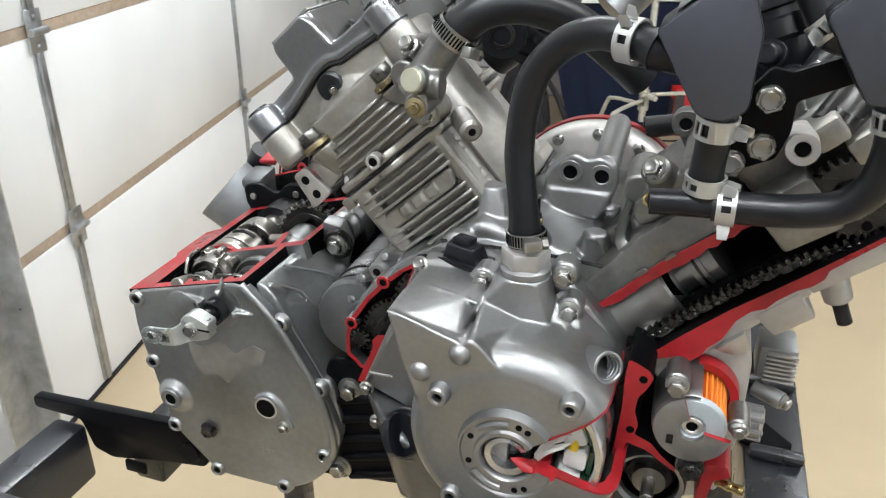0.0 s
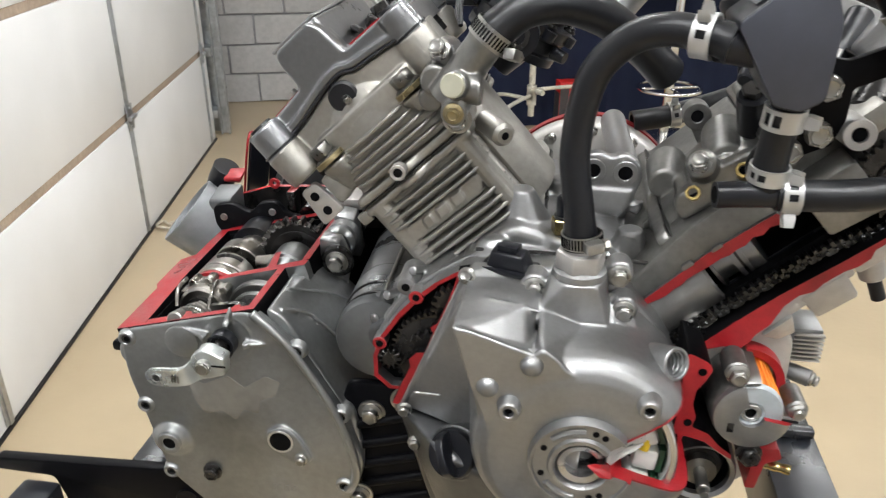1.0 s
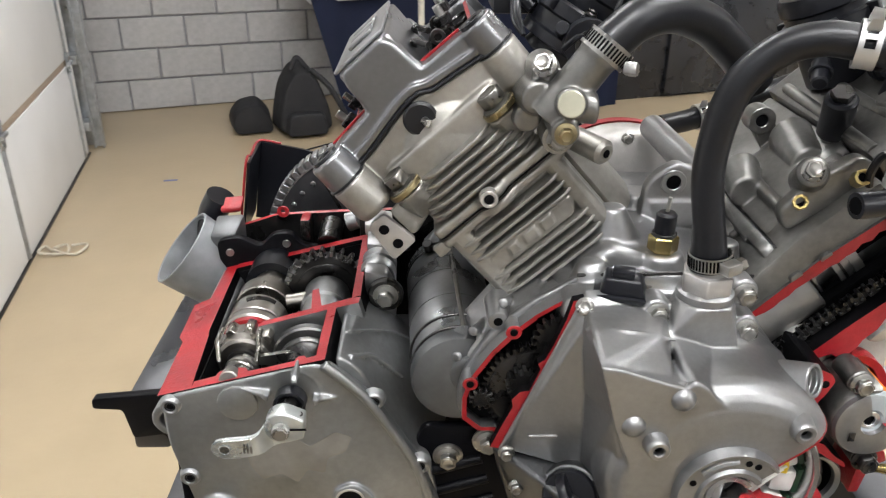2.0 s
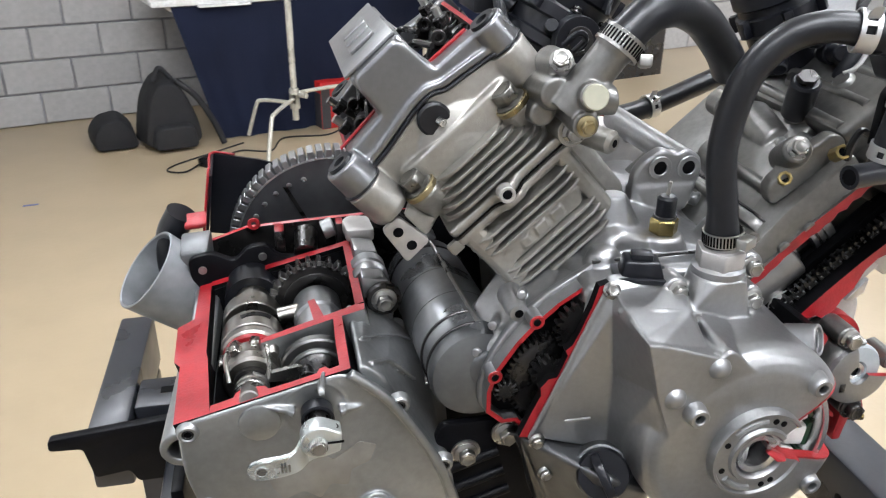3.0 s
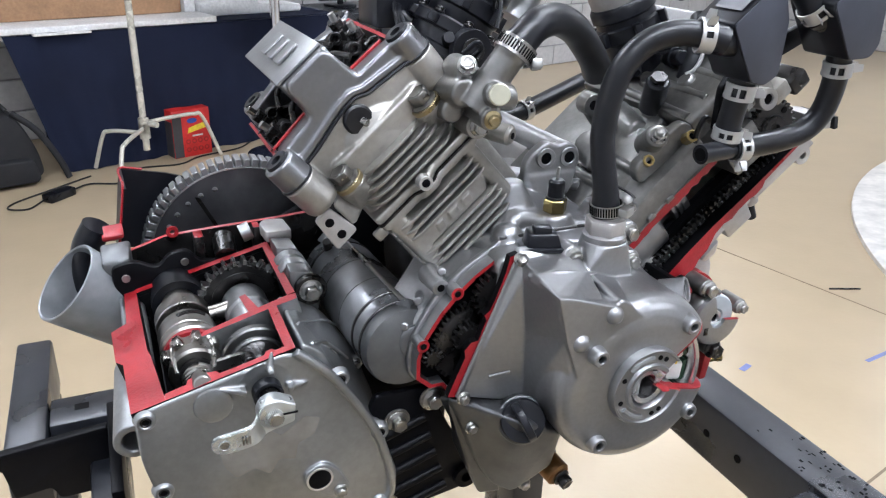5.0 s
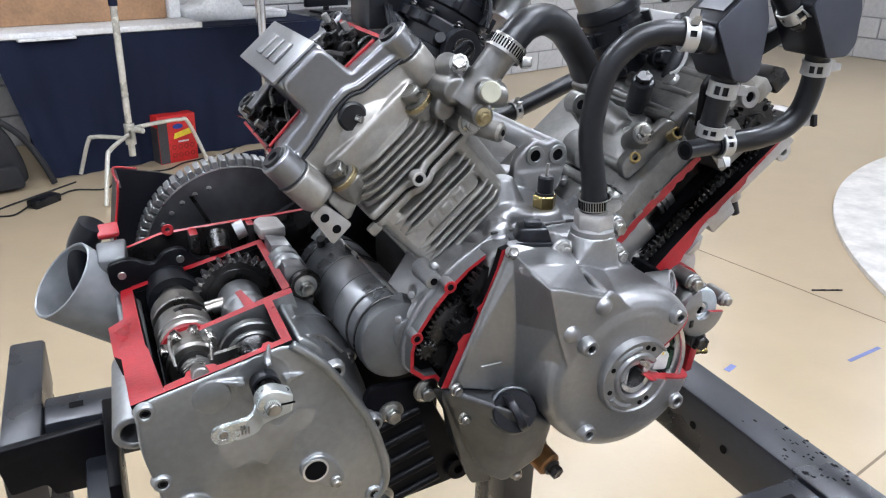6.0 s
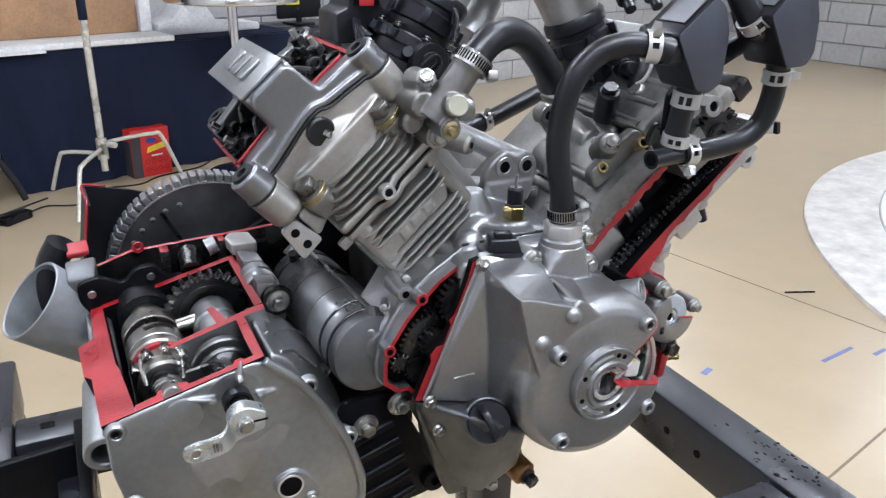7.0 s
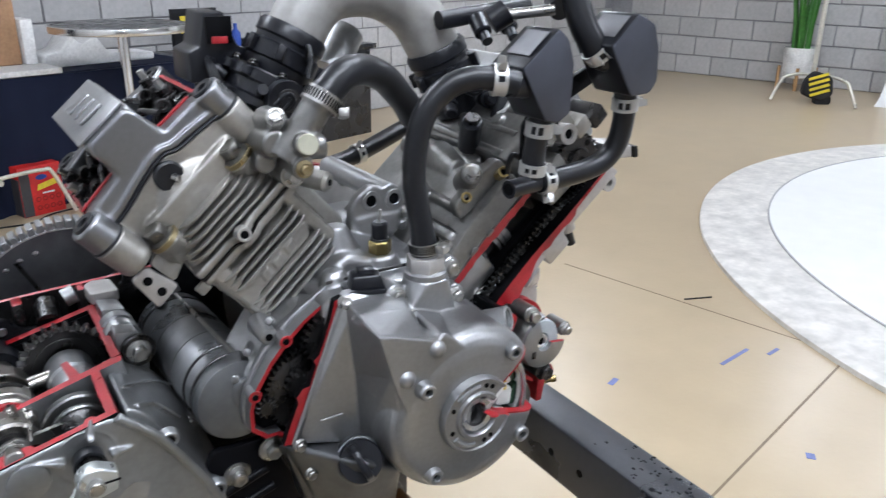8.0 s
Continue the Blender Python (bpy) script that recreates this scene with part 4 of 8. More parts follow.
part("neck_bead", tube([(-0.034, 0.0542, 1.184), (-0.0155, 0.0560, 1.1725), (0.0, 0.0568, 1.1712), (0.0165, 0.0570, 1.1705)], 0.0016, seg=8), ALU, cover)
part("front_bead", tube([(-0.090, 0.0098, 1.1905), (-0.079, 0.0088, 1.1885), (-0.058, 0.0092, 1.1815), (-0.040, 0.0100, 1.1755), (-0.0345, 0.0102, 1.1745), (-0.029, 0.0098, 1.1785), (-0.021, 0.0094, 1.1735), (-0.012, 0.0090, 1.1640), (-0.003, 0.0084, 1.1570)], 0.0013, seg=8, per=5), ALU, cover)
# raised beads on the cover
part("raised_letter_bar", box(-0.128, -0.106, 0.050, 0.052, 1.10, 1.104, 0.0008), ALU, cover)
for a, way in ((36, -1), (344, 1)):
    rad = Vector((math.cos(radians(a)), 0, math.sin(radians(a))))
    out = Vector((-rad.z, 0, rad.x)) * way
    part("cut_face", prism(prof, -0.001, 0.0005, axes(DRUM.translation, rad, (0, 1, 0), out)), RED, cover, "red painted cut face")
# bearing ring with slots and holes
RING = axes((0.003, 0, 1.0925), (0.885, 0, 0), (0, 0, 0.885), (0, 1, 0))
hub = part("bearing_ring", lathe([(0.021, 0.012), (0.021, -0.0025), (0.0225, -0.0042), (0.026, -0.0042), (0.0275, -0.0015), (0.0385, -0.0015), (0.0395, -0.0035), (0.0415, -0.0035), (0.0430, 0.001), (0.0430, 0.012), (0.021, 0.012)], RING, 38, 343, 64, red=True), [ALU, RED], cover)
for a in (60, 74, 155, 200, 285, 300):
    c = RING @ Vector((0.0335 * math.cos(radians(a)), 0.0335 * math.sin(radians(a)), -0.0016))
    part("hole", rod(c, c + Vector((0, -0.0003, 0)), 0.0024, seg=14), BLACK_IN, hub)
for a0, a1 in ((88, 140), (215, 268)):
    arc = [RING @ Vector((0.0335 * math.cos(radians(a)), 0.0335 * math.sin(radians(a)), -0.0012)) for a in range(a0, a1, 6)]
    part("slot", tube(arc, 0.0028, seg=8, per=2), ALU_DULL, hub)
part("bearing_race", lathe([(0.0135, 0.02), (0.0135, 0.0), (0.0185, -0.001), (0.0185, 0.02), (0.0135, 0.02)], RING, 30, 350, 48), MACHINED, hub, "bright bearing race")
part("bore", lathe([(0.0, 0.018), (0.019, 0.018)], RING, seg=30), BLACK_IN, hub)
# bosses and domes
for x, y, z in ((-0.050, 0.0058, 1.132), (0.045, 0.0075, 1.143), (-0.040, 0.0075, 1.040), (0.060, 0.0095, 1.049)):
    put("boss", SOCKET_BOSS, (x, y, z), FWD, cover)
    put("socket", DARK_CORE, (x, y - 0.0030, z), FWD, cover)
DOME = mesh_of("dome", lathe([(0.0100, -0.004), (0.0088, 0.001), (0.0076, 0.0045), (0.0055, 0.0070), (0.003, 0.0082), (0, 0.0085)], PLAN, seg=20), ALU)
for x, y, z in ((-0.036, 0.010, 1.1665), (-0.066, 0.0105, 1.1455)):
    put("dome", DOME, (x, y, z), FWD, cover)
put("bolt", M6, (-0.090, 0.0745, 1.197), (-0.15, -0.85, 0.5), cover)
for x, y, z in ((0.022, 0.076, 1.206), (0.028, 0.076, 1.177), (-0.039, 0.072, 1.193)):
    part("bolt_lug", rod((x, y + 0.02, z), (x, y, z), 0.0105, seg=20, bev=0.002), ALU, cover)
    put("bolt", M8, (x, y, z), FWD, cover, random.uniform(0, 60))
put("bolt", M6, (-0.140, 0.073, 1.069), FWD, cover, 20)
fuse(cover, ("side_flange", "side_casting", "top_shelf", "front_plate", "step_slope", "cast_ledge", "bead", "right_shoulder", "neck_casting", "neck_bead", "front_bead", "raised_letter_bar", "bolt_lug"))
# threaded inspection opening
p0, p1 = Vector((0.050, 0.056, 1.150)), Vector((0.065, 0.038, 1.1585))
part("filler_boss", ring(p0, p1, 0.0095, 0.0122), ALU, cover)
for i in range(4):
    c = p0.lerp(p1, 0.35 + i * 0.16)
    part("thread", ring(c, c + (p1 - p0).normalized() * 0.0012, 0.0086, 0.0097, seg=24), ALU_DULL, cover)
part("filler_bottom", rod(p0, p0 + (p1 - p0) * 0.2, 0.0096), BLACK_IN, cover)
# moulded connector block on top
conn = part("sensor_plug", hull([(-0.078, 0.088, 1.198), (-0.046, 0.078, 1.198), (-0.040, 0.098, 1.198), (-0.072, 0.108, 1.198), (-0.074, 0.089, 1.212), (-0.05, 0.081, 1.212), (-0.045, 0.097, 1.212), (-0.07, 0.105, 1.214)], 0.002), PLASTIC, engine, "black moulded sensor plug")
part("plug_rib", box(-0.008, 0.008, -0.006, 0.006, 0.0, 0.005, 0.001, m=pose(-0.060, 0.093, 1.212, 0, 0, -18)), PLASTIC, conn)
part("plug_base", hull([(-0.083, 0.086, 1.196), (-0.044, 0.074, 1.196), (-0.036, 0.100, 1.196), (-0.076, 0.112, 1.196), (-0.083, 0.086, 1.200), (-0.044, 0.074, 1.200), (-0.036, 0.100, 1.200), (-0.076, 0.112, 1.200)], 0.001), PLASTIC, conn)

# stator and rotor seen through the wedge
part("rotor", lathe([(0.0615, 0.085), (0.0615, 0.014), (0.063, 0.012), (0.0665, 0.012), (0.068, 0.014), (0.068, 0.085), (0.0615, 0.085)], DRUM, seg=72), MACHINED, engine, "turned steel rotor ring")
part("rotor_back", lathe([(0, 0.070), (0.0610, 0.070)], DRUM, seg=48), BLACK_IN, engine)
stator = part("stator", lathe([(0.020, 0.066), (0.020, 0.030), (0.034, 0.030), (0.034, 0.066), (0.020, 0.066)], DRUM, seg=48), OILED, engine, "stator with white lacquered coils")
coil = mesh_of("coil", prism(fillet([(0.038, -0.0085), (0.056, -0.0095), (0.056, 0.0095), (0.038, 0.0085)], 0.004), 0.020, 0.060, DRUM.to_3x3().to_4x4(), bev=0.003), WHITE_COIL)
pole = mesh_of("pole_shoe", prism([(0.0565, -0.010), (0.060, -0.0105), (0.060, 0.0105), (0.0565, 0.010)], 0.022, 0.058, DRUM.to_3x3().to_4x4()), DARK_GREEN)
for i in range(14):
    m = Matrix.Translation(DRUM.translation) @ pose(0, 0, 0, 0, i * 360 / 14 + 6, 0)
    share("coil", coil, m, stator)
    share("pole_shoe", pole, m, stator)
part("yellow_sleeve", tube([(0.0475, 0.022, 1.094), (0.050, 0.024, 1.104), (0.0525, 0.026, 1.117)], 0.0040, seg=12), YELLOW, stator, "yellow insulating sleeve")
for i in range(7):
    a = radians(-25 + i * 7)
    part("lead", tube([(0.018 + 0.004 * math.cos(a), 0.012, 1.086 + 0.006 * math.sin(a * 2)), (0.030, 0.010 + 0.0012 * i, 1.094 + 0.0015 * i), (0.042 + 0.002 * (i % 3), 0.014, 1.100 + 0.0025 * i)], 0.0011, seg=6), WHITE_COIL, stator)
part("crank_nose", rod((0.003, 0.03, 1.0925), (0.003, 0.014, 1.0925), 0.010, bev=0.002), OILED, engine)
# red-edged wall of the cut wedge
part("cut_web", hull([(0.006, -0.006, 1.097), (0.016, -0.007, 1.088), (0.024, -0.006, 1.086), (0.024, -0.003, 1.090), (0.012, -0.002, 1.096), (0.016, 0.010, 1.086), (0.024, 0.010, 1.086)], 0.0006), RED, cover)
# black sheet standing in for the shade deep in the wedge
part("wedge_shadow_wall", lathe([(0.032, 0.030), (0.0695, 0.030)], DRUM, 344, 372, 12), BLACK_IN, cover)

# --- lower front: oil filler, sump and plugs ---
# sump aluminium darkened to carry the shadow it lies in
SUMP_SHADE = material("shaded_sump_aluminium", (0.14, 0.143, 0.147), 0.42, 1.0, bump=0.3, bump_scale=900, stain=20, stain_amount=0.3, lump=0.25)
sump = part("sump", hull([(-0.150, 0.085, 1.065), (-0.10, 0.03, 1.06), (-0.06, 0.03, 1.04), (-0.055, 0.05, 0.985), (-0.09, 0.06, 0.955), (-0.11, 0.07, 0.965), (-0.125, 0.10, 1.0), (-0.03, 0.09, 1.0), (-0.03, 0.10, 1.05), (-0.15, 0.11, 1.05)], 0.004), SUMP_SHADE, engine, "cast aluminium sump corner in a shade-darkened grey")
part("sump_flange", hull([(-0.150, 0.088, 1.060), (-0.130, 0.078, 1.060), (-0.095, 0.072, 0.950), (-0.115, 0.082, 0.945), (-0.135, 0.105, 1.0), (-0.10, 0.10, 0.95)], 0.002), SUMP_SHADE, sump)
cap_d = Vector((-0.30, -0.80, 0.42)).normalized()
cap0 = Vector((-0.094, 0.045, 1.052))
cap_m = along(cap0, cap0 + cap_d)
cap = part("oil_filler_cap", lathe([(0, 0), (0.0195, 0), (0.0205, 0.002), (0.0205, 0.006), (0.0190, 0.008), (0, 0.008)], cap_m, seg=36), PLASTIC, engine, "dark plastic oil filler cap")
ge = Vector((0.42, 0, -0.9))
ge = (ge - cap_d * ge.dot(cap_d)).normalized()
GRIP = axes(cap0 + cap_d * 0.0078, ge, cap_d, ge.cross(cap_d))
part("grip", prism([(-0.0185, 0), (0.0185, 0), (0.017, 0.009), (0.013, 0.015), (0.006, 0.018), (-0.006, 0.018), (-0.013, 0.015), (-0.017, 0.009)], -0.0035, 0.0035, GRIP, bev=0.0012), PLASTIC, cap)
part("filler_neck", ring(cap0 - cap_d * 0.05, cap0 - cap_d * 0.0005, 0.017, 0.0225), SUMP_SHADE, sump)
put("bolt", M6, (-0.131, 0.072, 1.036), FWD, sump, 12)
put("bolt", M6, (-0.076, 0.062, 0.962), (0, -1, -0.1), sump, 40)
plug = part("drain_plug", rod((-0.045, 0.075, 0.970), (-0.040, 0.055, 0.965), 0.013, bev=0.002), material("bronze_washer", (0.25, 0.13, 0.05), 0.4, 0.9), engine, "bronze drain plug")
put("bolt_head", mesh_of("bolt_head", bolt_bm(0.0075, 0.009, 0.010), OILED), (-0.039, 0.054, 0.964), (0.2, -1, -0.2), plug)
part("drain_boss", rod((-0.050, 0.105, 0.975), (-0.045, 0.0755, 0.970), 0.016, bev=0.002), ALU, sump)

fuse(sump, ("sump_flange", "filler_neck", "drain_boss"))
# --- starter gear opening in the crankcase side ---
D = [(-0.094, 1.189), (-0.119, 1.173), (-0.136, 1.158), (-0.151, 1.141), (-0.168, 1.115), (-0.173, 1.097), (-0.173, 1.077), (-0.16, 1.065), (-0.148, 1.065), (-0.136, 1.048)]
gearcase = part("starter_gear_case", prism(fillet([(-0.085, 1.199), (-0.0928, 1.1928), (-0.1193, 1.177), (-0.1381, 1.1614), (-0.1547, 1.1426), (-0.1719, 1.1143), (-0.1766, 1.0953), (-0.1761, 1.0744), (-0.1624, 1.0618), (-0.1499, 1.0615), (-0.125, 1.062), (-0.09, 1.08)], 0.008), 0.20, 0.118, bev=0.003, taper=0.62), ALU, engine, "starter gear case cut open behind the stator cover")
lip = bmesh.new()
for k in range(len(D) - 1):
    a, b = Vector(D[k]), Vector(D[k + 1])
    n = Vector((-(b - a).y, (b - a).x)).normalized()
    if n.x < 0 and k < 6:
        n = -n
    n = (Vector((-0.115, 1.12)) - (a + b) / 2).normalized()
    prism([tuple(a), tuple(b), tuple(b + n * 0.0042), tuple(a + n * 0.0042)], 0.104, 0.118, FRONT, bm=lip)
part("cut_rim", red_front(lip), [ALU, RED], gearcase, "red painted cut rim")
for x, z in ((-0.135, 1.158), (-0.167, 1.111)):
    part("rim_ear", red_front(ring((x, 0.1028, z), (x, 0.118, z), 0.003, 0.0062, seg=18)), [ALU, RED], gearcase)
    part("rim_hole", rod((x, 0.1030, z), (x, 0.1022, z), 0.003, seg=12), BLACK_IN, gearcase)
part("case_tail", hull(ring_pts(-0.148, 0.126, 1.110, 0.026) + ring_pts(-0.150, 0.175, 1.112, 0.030) + ring_pts(-0.110, 0.126, 1.165, 0.014) + ring_pts(-0.108, 0.200, 1.165, 0.020), 0.004, 3), ALU, gearcase, angle=50)
part("case_flange", prism(fillet([(-0.085, 1.199), (-0.0928, 1.1928), (-0.1193, 1.177), (-0.1381, 1.1614), (-0.1547, 1.1426), (-0.1719, 1.1143), (-0.1766, 1.0953), (-0.1761, 1.0744), (-0.1624, 1.0618), (-0.1499, 1.0615), (-0.125, 1.062), (-0.09, 1.08)], 0.008), 0.1178, 0.1245, bev=0.001), ALU, gearcase)
for (ax, az), (bx, bz) in (((-0.142, 1.172), (-0.125, 1.150)), ((-0.165, 1.146), (-0.140, 1.135)), ((-0.178, 1.122), (-0.150, 1.118))):
    part("cast_rib", rod((ax, 0.124, az), (bx, 0.175, bz), 0.0042, 0.003, seg=12), ALU, gearcase)
fuse(gearcase, ("case_tail", "case_flange", "cast_rib"))
# flat black sheet in place of the shade behind the gears
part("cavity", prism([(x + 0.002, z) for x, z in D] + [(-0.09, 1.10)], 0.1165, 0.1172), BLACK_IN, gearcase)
part("cut_web", red_front(prism([(-0.097, 1.198), (-0.089, 1.200), (-0.142, 1.066), (-0.152, 1.068), (-0.143, 1.090), (-0.136, 1.106), (-0.137, 1.113), (-0.131, 1.120), (-0.124, 1.121), (-0.117, 1.140), (-0.119, 1.145), (-0.114, 1.149), (-0.109, 1.160), (-0.101, 1.182)], 0.0805, 0.088)), [BLACK_IN, RED], gearcase)
part("ring_gear", prism(gear_outline(0.041, 44, 0.0035, -0.117, 1.103), 0.106, 0.114, FRONT), OILED, gearcase, "dark toothed starter gear")
part("gear_face", lathe([(0.0, 0.105), (0.034, 0.105), (0.036, 0.1058)], axes((-0.117, 0, 1.103), (1, 0, 0), (0, 0, 1), (0, 1, 0)), seg=48), OILED, gearcase)
part("pinion", prism(gear_outline(0.0100, 11, 0.0035, -0.158, 1.098), 0.100, 0.112, FRONT, bev=0.0005, seg=1), OILED, gearcase, "small dark pinion")
part("idler_gear", prism(gear_outline(0.024, 22, 0.004, -0.098, 1.152), 0.096, 0.104, FRONT), OILED, gearcase)
part("idler_gear", prism(gear_outline(0.014, 12, 0.004, -0.126, 1.115), 0.094, 0.103, FRONT), OILED, gearcase)

# rear casting behind the starter, between crankcase and gearbox; black stands for shade
part("rear_case", hull([(-0.285, 0.375, 0.93), (-0.09, 0.375, 0.93), (-0.285, 0.375, 1.115), (-0.09, 0.375, 1.185), (-0.16, 0.375, 1.185), (-0.285, 0.42, 0.93), (-0.09, 0.42, 0.93), (-0.285, 0.42, 1.10), (-0.09, 0.42, 1.18)], 0.006), STEEL_BLACK, engine, "rear casting behind the starter, coloured black as in shade")
# --- starter motor ---
STARTER_GREY = material("grey_cast_nose", (0.155, 0.16, 0.163), 0.45, 0.85, bump=0.3, bump_scale=900, stain=20, stain_amount=0.25)
SM0, SM1 = Vector((-0.1745, 0.145, 1.097)), Vector((-0.182, 0.335, 1.092))
smd = (SM1 - SM0).normalized()
starter = part("starter_motor", lathe([(0, 0), (0.036, 0), (0.0385, 0.003), (0.0385, 0.022), (0.0395, 0.024), (0.0395, 0.160), (0.0385, 0.162), (0.0385, 0.183), (0.034, 0.190), (0, 0.190)], along(SM0, SM1), seg=44), material("grey_painted_steel", (0.25, 0.255, 0.26), 0.33, 0.8, stain=20, stain_amount=0.2), engine, "dark grey starter motor")
part("motor_nose", lathe([(0.0393, -0.001), (0.0402, -0.003), (0.0402, -0.012), (0.0385, -0.016), (0.026, -0.020), (0.0, -0.021)], along(SM0, SM1), seg=40), STARTER_GREY, starter)
part("nose_neck", hull(ring_pts(-0.172, 0.134, 1.099, 0.022) + ring_pts(-0.162, 0.122, 1.106, 0.018), 0.003), STARTER_GREY, starter)
part("nose_lobe", hull(ring_pts(-0.172, 0.130, 1.124, 0.012) + ring_pts(-0.170, 0.143, 1.128, 0.013) + [(-0.178, 0.136, 1.085), (-0.160, 0.134, 1.09)], 0.004, 3), STARTER_GREY, starter)
for q in (0.0, 0.021, 0.161):
    c = SM0 + smd * q
    part("band", ring(c, c + smd * 0.0025, 0.0385, 0.0405, seg=44), OILED, starter)
for q in (0.06, 0.11):
    c = SM0 + smd * q
    part("seam", ring(c, c + smd * 0.0008, 0.0392, 0.0397, seg=44), OILED, starter)
part("through_bolt", tube([SM0 + Vector((0.004, -0.004, 0.041)), SM1 + Vector((0.004, -0.004, 0.041))], 0.0022, seg=8), STEEL, starter)
part("terminal_bracket", hull([SM1 + Vector((-0.02, -0.02, 0.038)), SM1 + Vector((0.012, -0.02, 0.044)), SM1 + Vector((0.012, 0.0, 0.046)), SM1 + Vector((-0.004, -0.01, 0.060)), SM1 + Vector((-0.022, -0.002, 0.036))], 0.002), ALU_DULL, starter)
part("terminal_stud", rod(SM1 + Vector((-0.015, -0.028, 0.034)), SM1 + Vector((-0.018, -0.034, 0.047)), 0.005, seg=12), OILED, starter)
part("mount_ear", hull(ring_pts(-0.146, 0.116, 1.160, 0.008) + ring_pts(-0.144, 0.150, 1.160, 0.011) + [(-0.13, 0.15, 1.15)], 0.002), ALU, gearcase)
part("ear_hole", rod((-0.146, 0.1158, 1.160), (-0.146, 0.1152, 1.160), 0.0036, seg=14), BLACK_IN, gearcase)

# --- black slotted bracket below the starter ---
plate_pts = fillet([(-0.205, 1.050), (-0.150, 1.050), (-0.128, 1.000), (-0.098, 0.945), (-0.096, 0.925), (-0.112, 0.915), (-0.225, 0.90), (-0.235, 0.96)], 0.008)
slotted = part("skid_bracket", prism(plate_pts, 0.128, 0.138, bev=0.003), STEEL_BLACK, engine, "black slotted bracket plate")
for i in range(5):
    z = 1.008 - i * 0.022
    x = -0.182 + i * 0.006
    part("pressed_rib", tube([(x - 0.030, 0.128, z - 0.010), (x, 0.127, z), (x + 0.028, 0.128, z + 0.008)], 0.0048, seg=10), STEEL_BLACK, slotted)
part("eye", ring((-0.108, 0.122, 0.932), (-0.108, 0.128, 0.932), 0.0055, 0.013), STEEL_BLACK, slotted)
for at in ((-0.183, 0.126, 1.019), (-0.150, 0.118, 1.042)):
    put("bolt", M10, at, FWD, slotted, random.uniform(0, 60))
put("bolt", M10, (-0.196, 0.118, 0.925), FWD, slotted, 15)
# black sheet added behind the bracket, where there is only shade
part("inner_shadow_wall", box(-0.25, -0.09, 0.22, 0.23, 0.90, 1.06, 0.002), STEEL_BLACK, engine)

# --- gearbox ---
outline = fillet([(-0.412, 1.0962), (-0.282, 1.1287), (-0.243, 1.092), (-0.206, 1.026), (-0.187, 0.970), (-0.200, 0.930), (-0.225, 0.902), (-0.257, 0.884), (-0.338, 0.884), (-0.388, 0.935), (-0.404, 1.014), (-0.412, 1.05)], 0.014)
gearbox = part("gearbox_cover", prism(outline, 0.109, 0.1215, bev=0.003), ALU_DULL, engine, "dull cast aluminium gearbox cover")
body = fillet([(-0.402, 1.03), (-0.20, 1.03), (-0.19, 0.968), (-0.205, 0.93), (-0.257, 0.889), (-0.338, 0.889), (-0.385, 0.94)], 0.012)
gcase = part("gearbox_case", prism(body, 0.1205, 0.35, bev=0.004), ALU_DULL, engine, "dull cast aluminium gearbox case")
shoulder = fillet([(-0.275, 1.128), (-0.255, 1.116), (-0.238, 1.082), (-0.204, 1.022), (-0.19, 0.975), (-0.26, 0.97), (-0.26, 1.05)], 0.010)
part("shoulder", prism(shoulder, 0.1205, 0.22, bev=0.006), ALU_DULL, gcase)
part("shoulder_flank", hull([(-0.272, 0.122, 1.124), (-0.252, 0.122, 1.106), (-0.236, 0.122, 1.080), (-0.204, 0.122, 1.022), (-0.192, 0.122, 0.975), (-0.264, 0.20, 1.126), (-0.236, 0.215, 1.106), (-0.200, 0.215, 1.058), (-0.180, 0.215, 1.0), (-0.262, 0.24, 1.118), (-0.225, 0.245, 1.09), (-0.195, 0.245, 1.02), (-0.20, 0.245, 0.97), (-0.27, 0.122, 0.97), (-0.27, 0.245, 0.97)], 0.010, 4), ALU_DULL, gcase, angle=60)
part("cast_ridge", tube([(-0.266, 0.160, 1.1255), (-0.248, 0.176, 1.1160), (-0.232, 0.192, 1.1045), (-0.214, 0.212, 1.0840)], 0.0016, seg=8), ALU_DULL, gcase)
part("cast_ridge", tube([(-0.262, 0.128, 1.121), (-0.250, 0.142, 1.113), (-0.243, 0.150, 1.106), (-0.236, 0.152, 1.098), (-0.222, 0.158, 1.080)], 0.0022, seg=8), ALU_DULL, gcase)
part("bolt_lug", rod((-0.206, 0.225, 1.053), (-0.206, 0.188, 1.053), 0.0100, seg=20, bev=0.002), ALU_DULL, gcase)
put("bolt", M6, (-0.206, 0.1878, 1.053), FWD, gcase, 25)
part("side_skin", hull([(-0.414, 0.121, 1.094), (-0.414, 0.34, 1.094), (-0.395, 0.121, 0.94), (-0.40, 0.34, 0.94), (-0.39, 0.121, 1.09), (-0.39, 0.34, 1.09), (-0.38, 0.121, 0.94), (-0.38, 0.34, 0.94)], 0.003), ALU_DULL, gcase)
part("side_bore", ring((-0.415, 0.1325, 1.055), (-0.409, 0.24, 1.06), 0.010, 0.017), ALU_DULL, gcase)
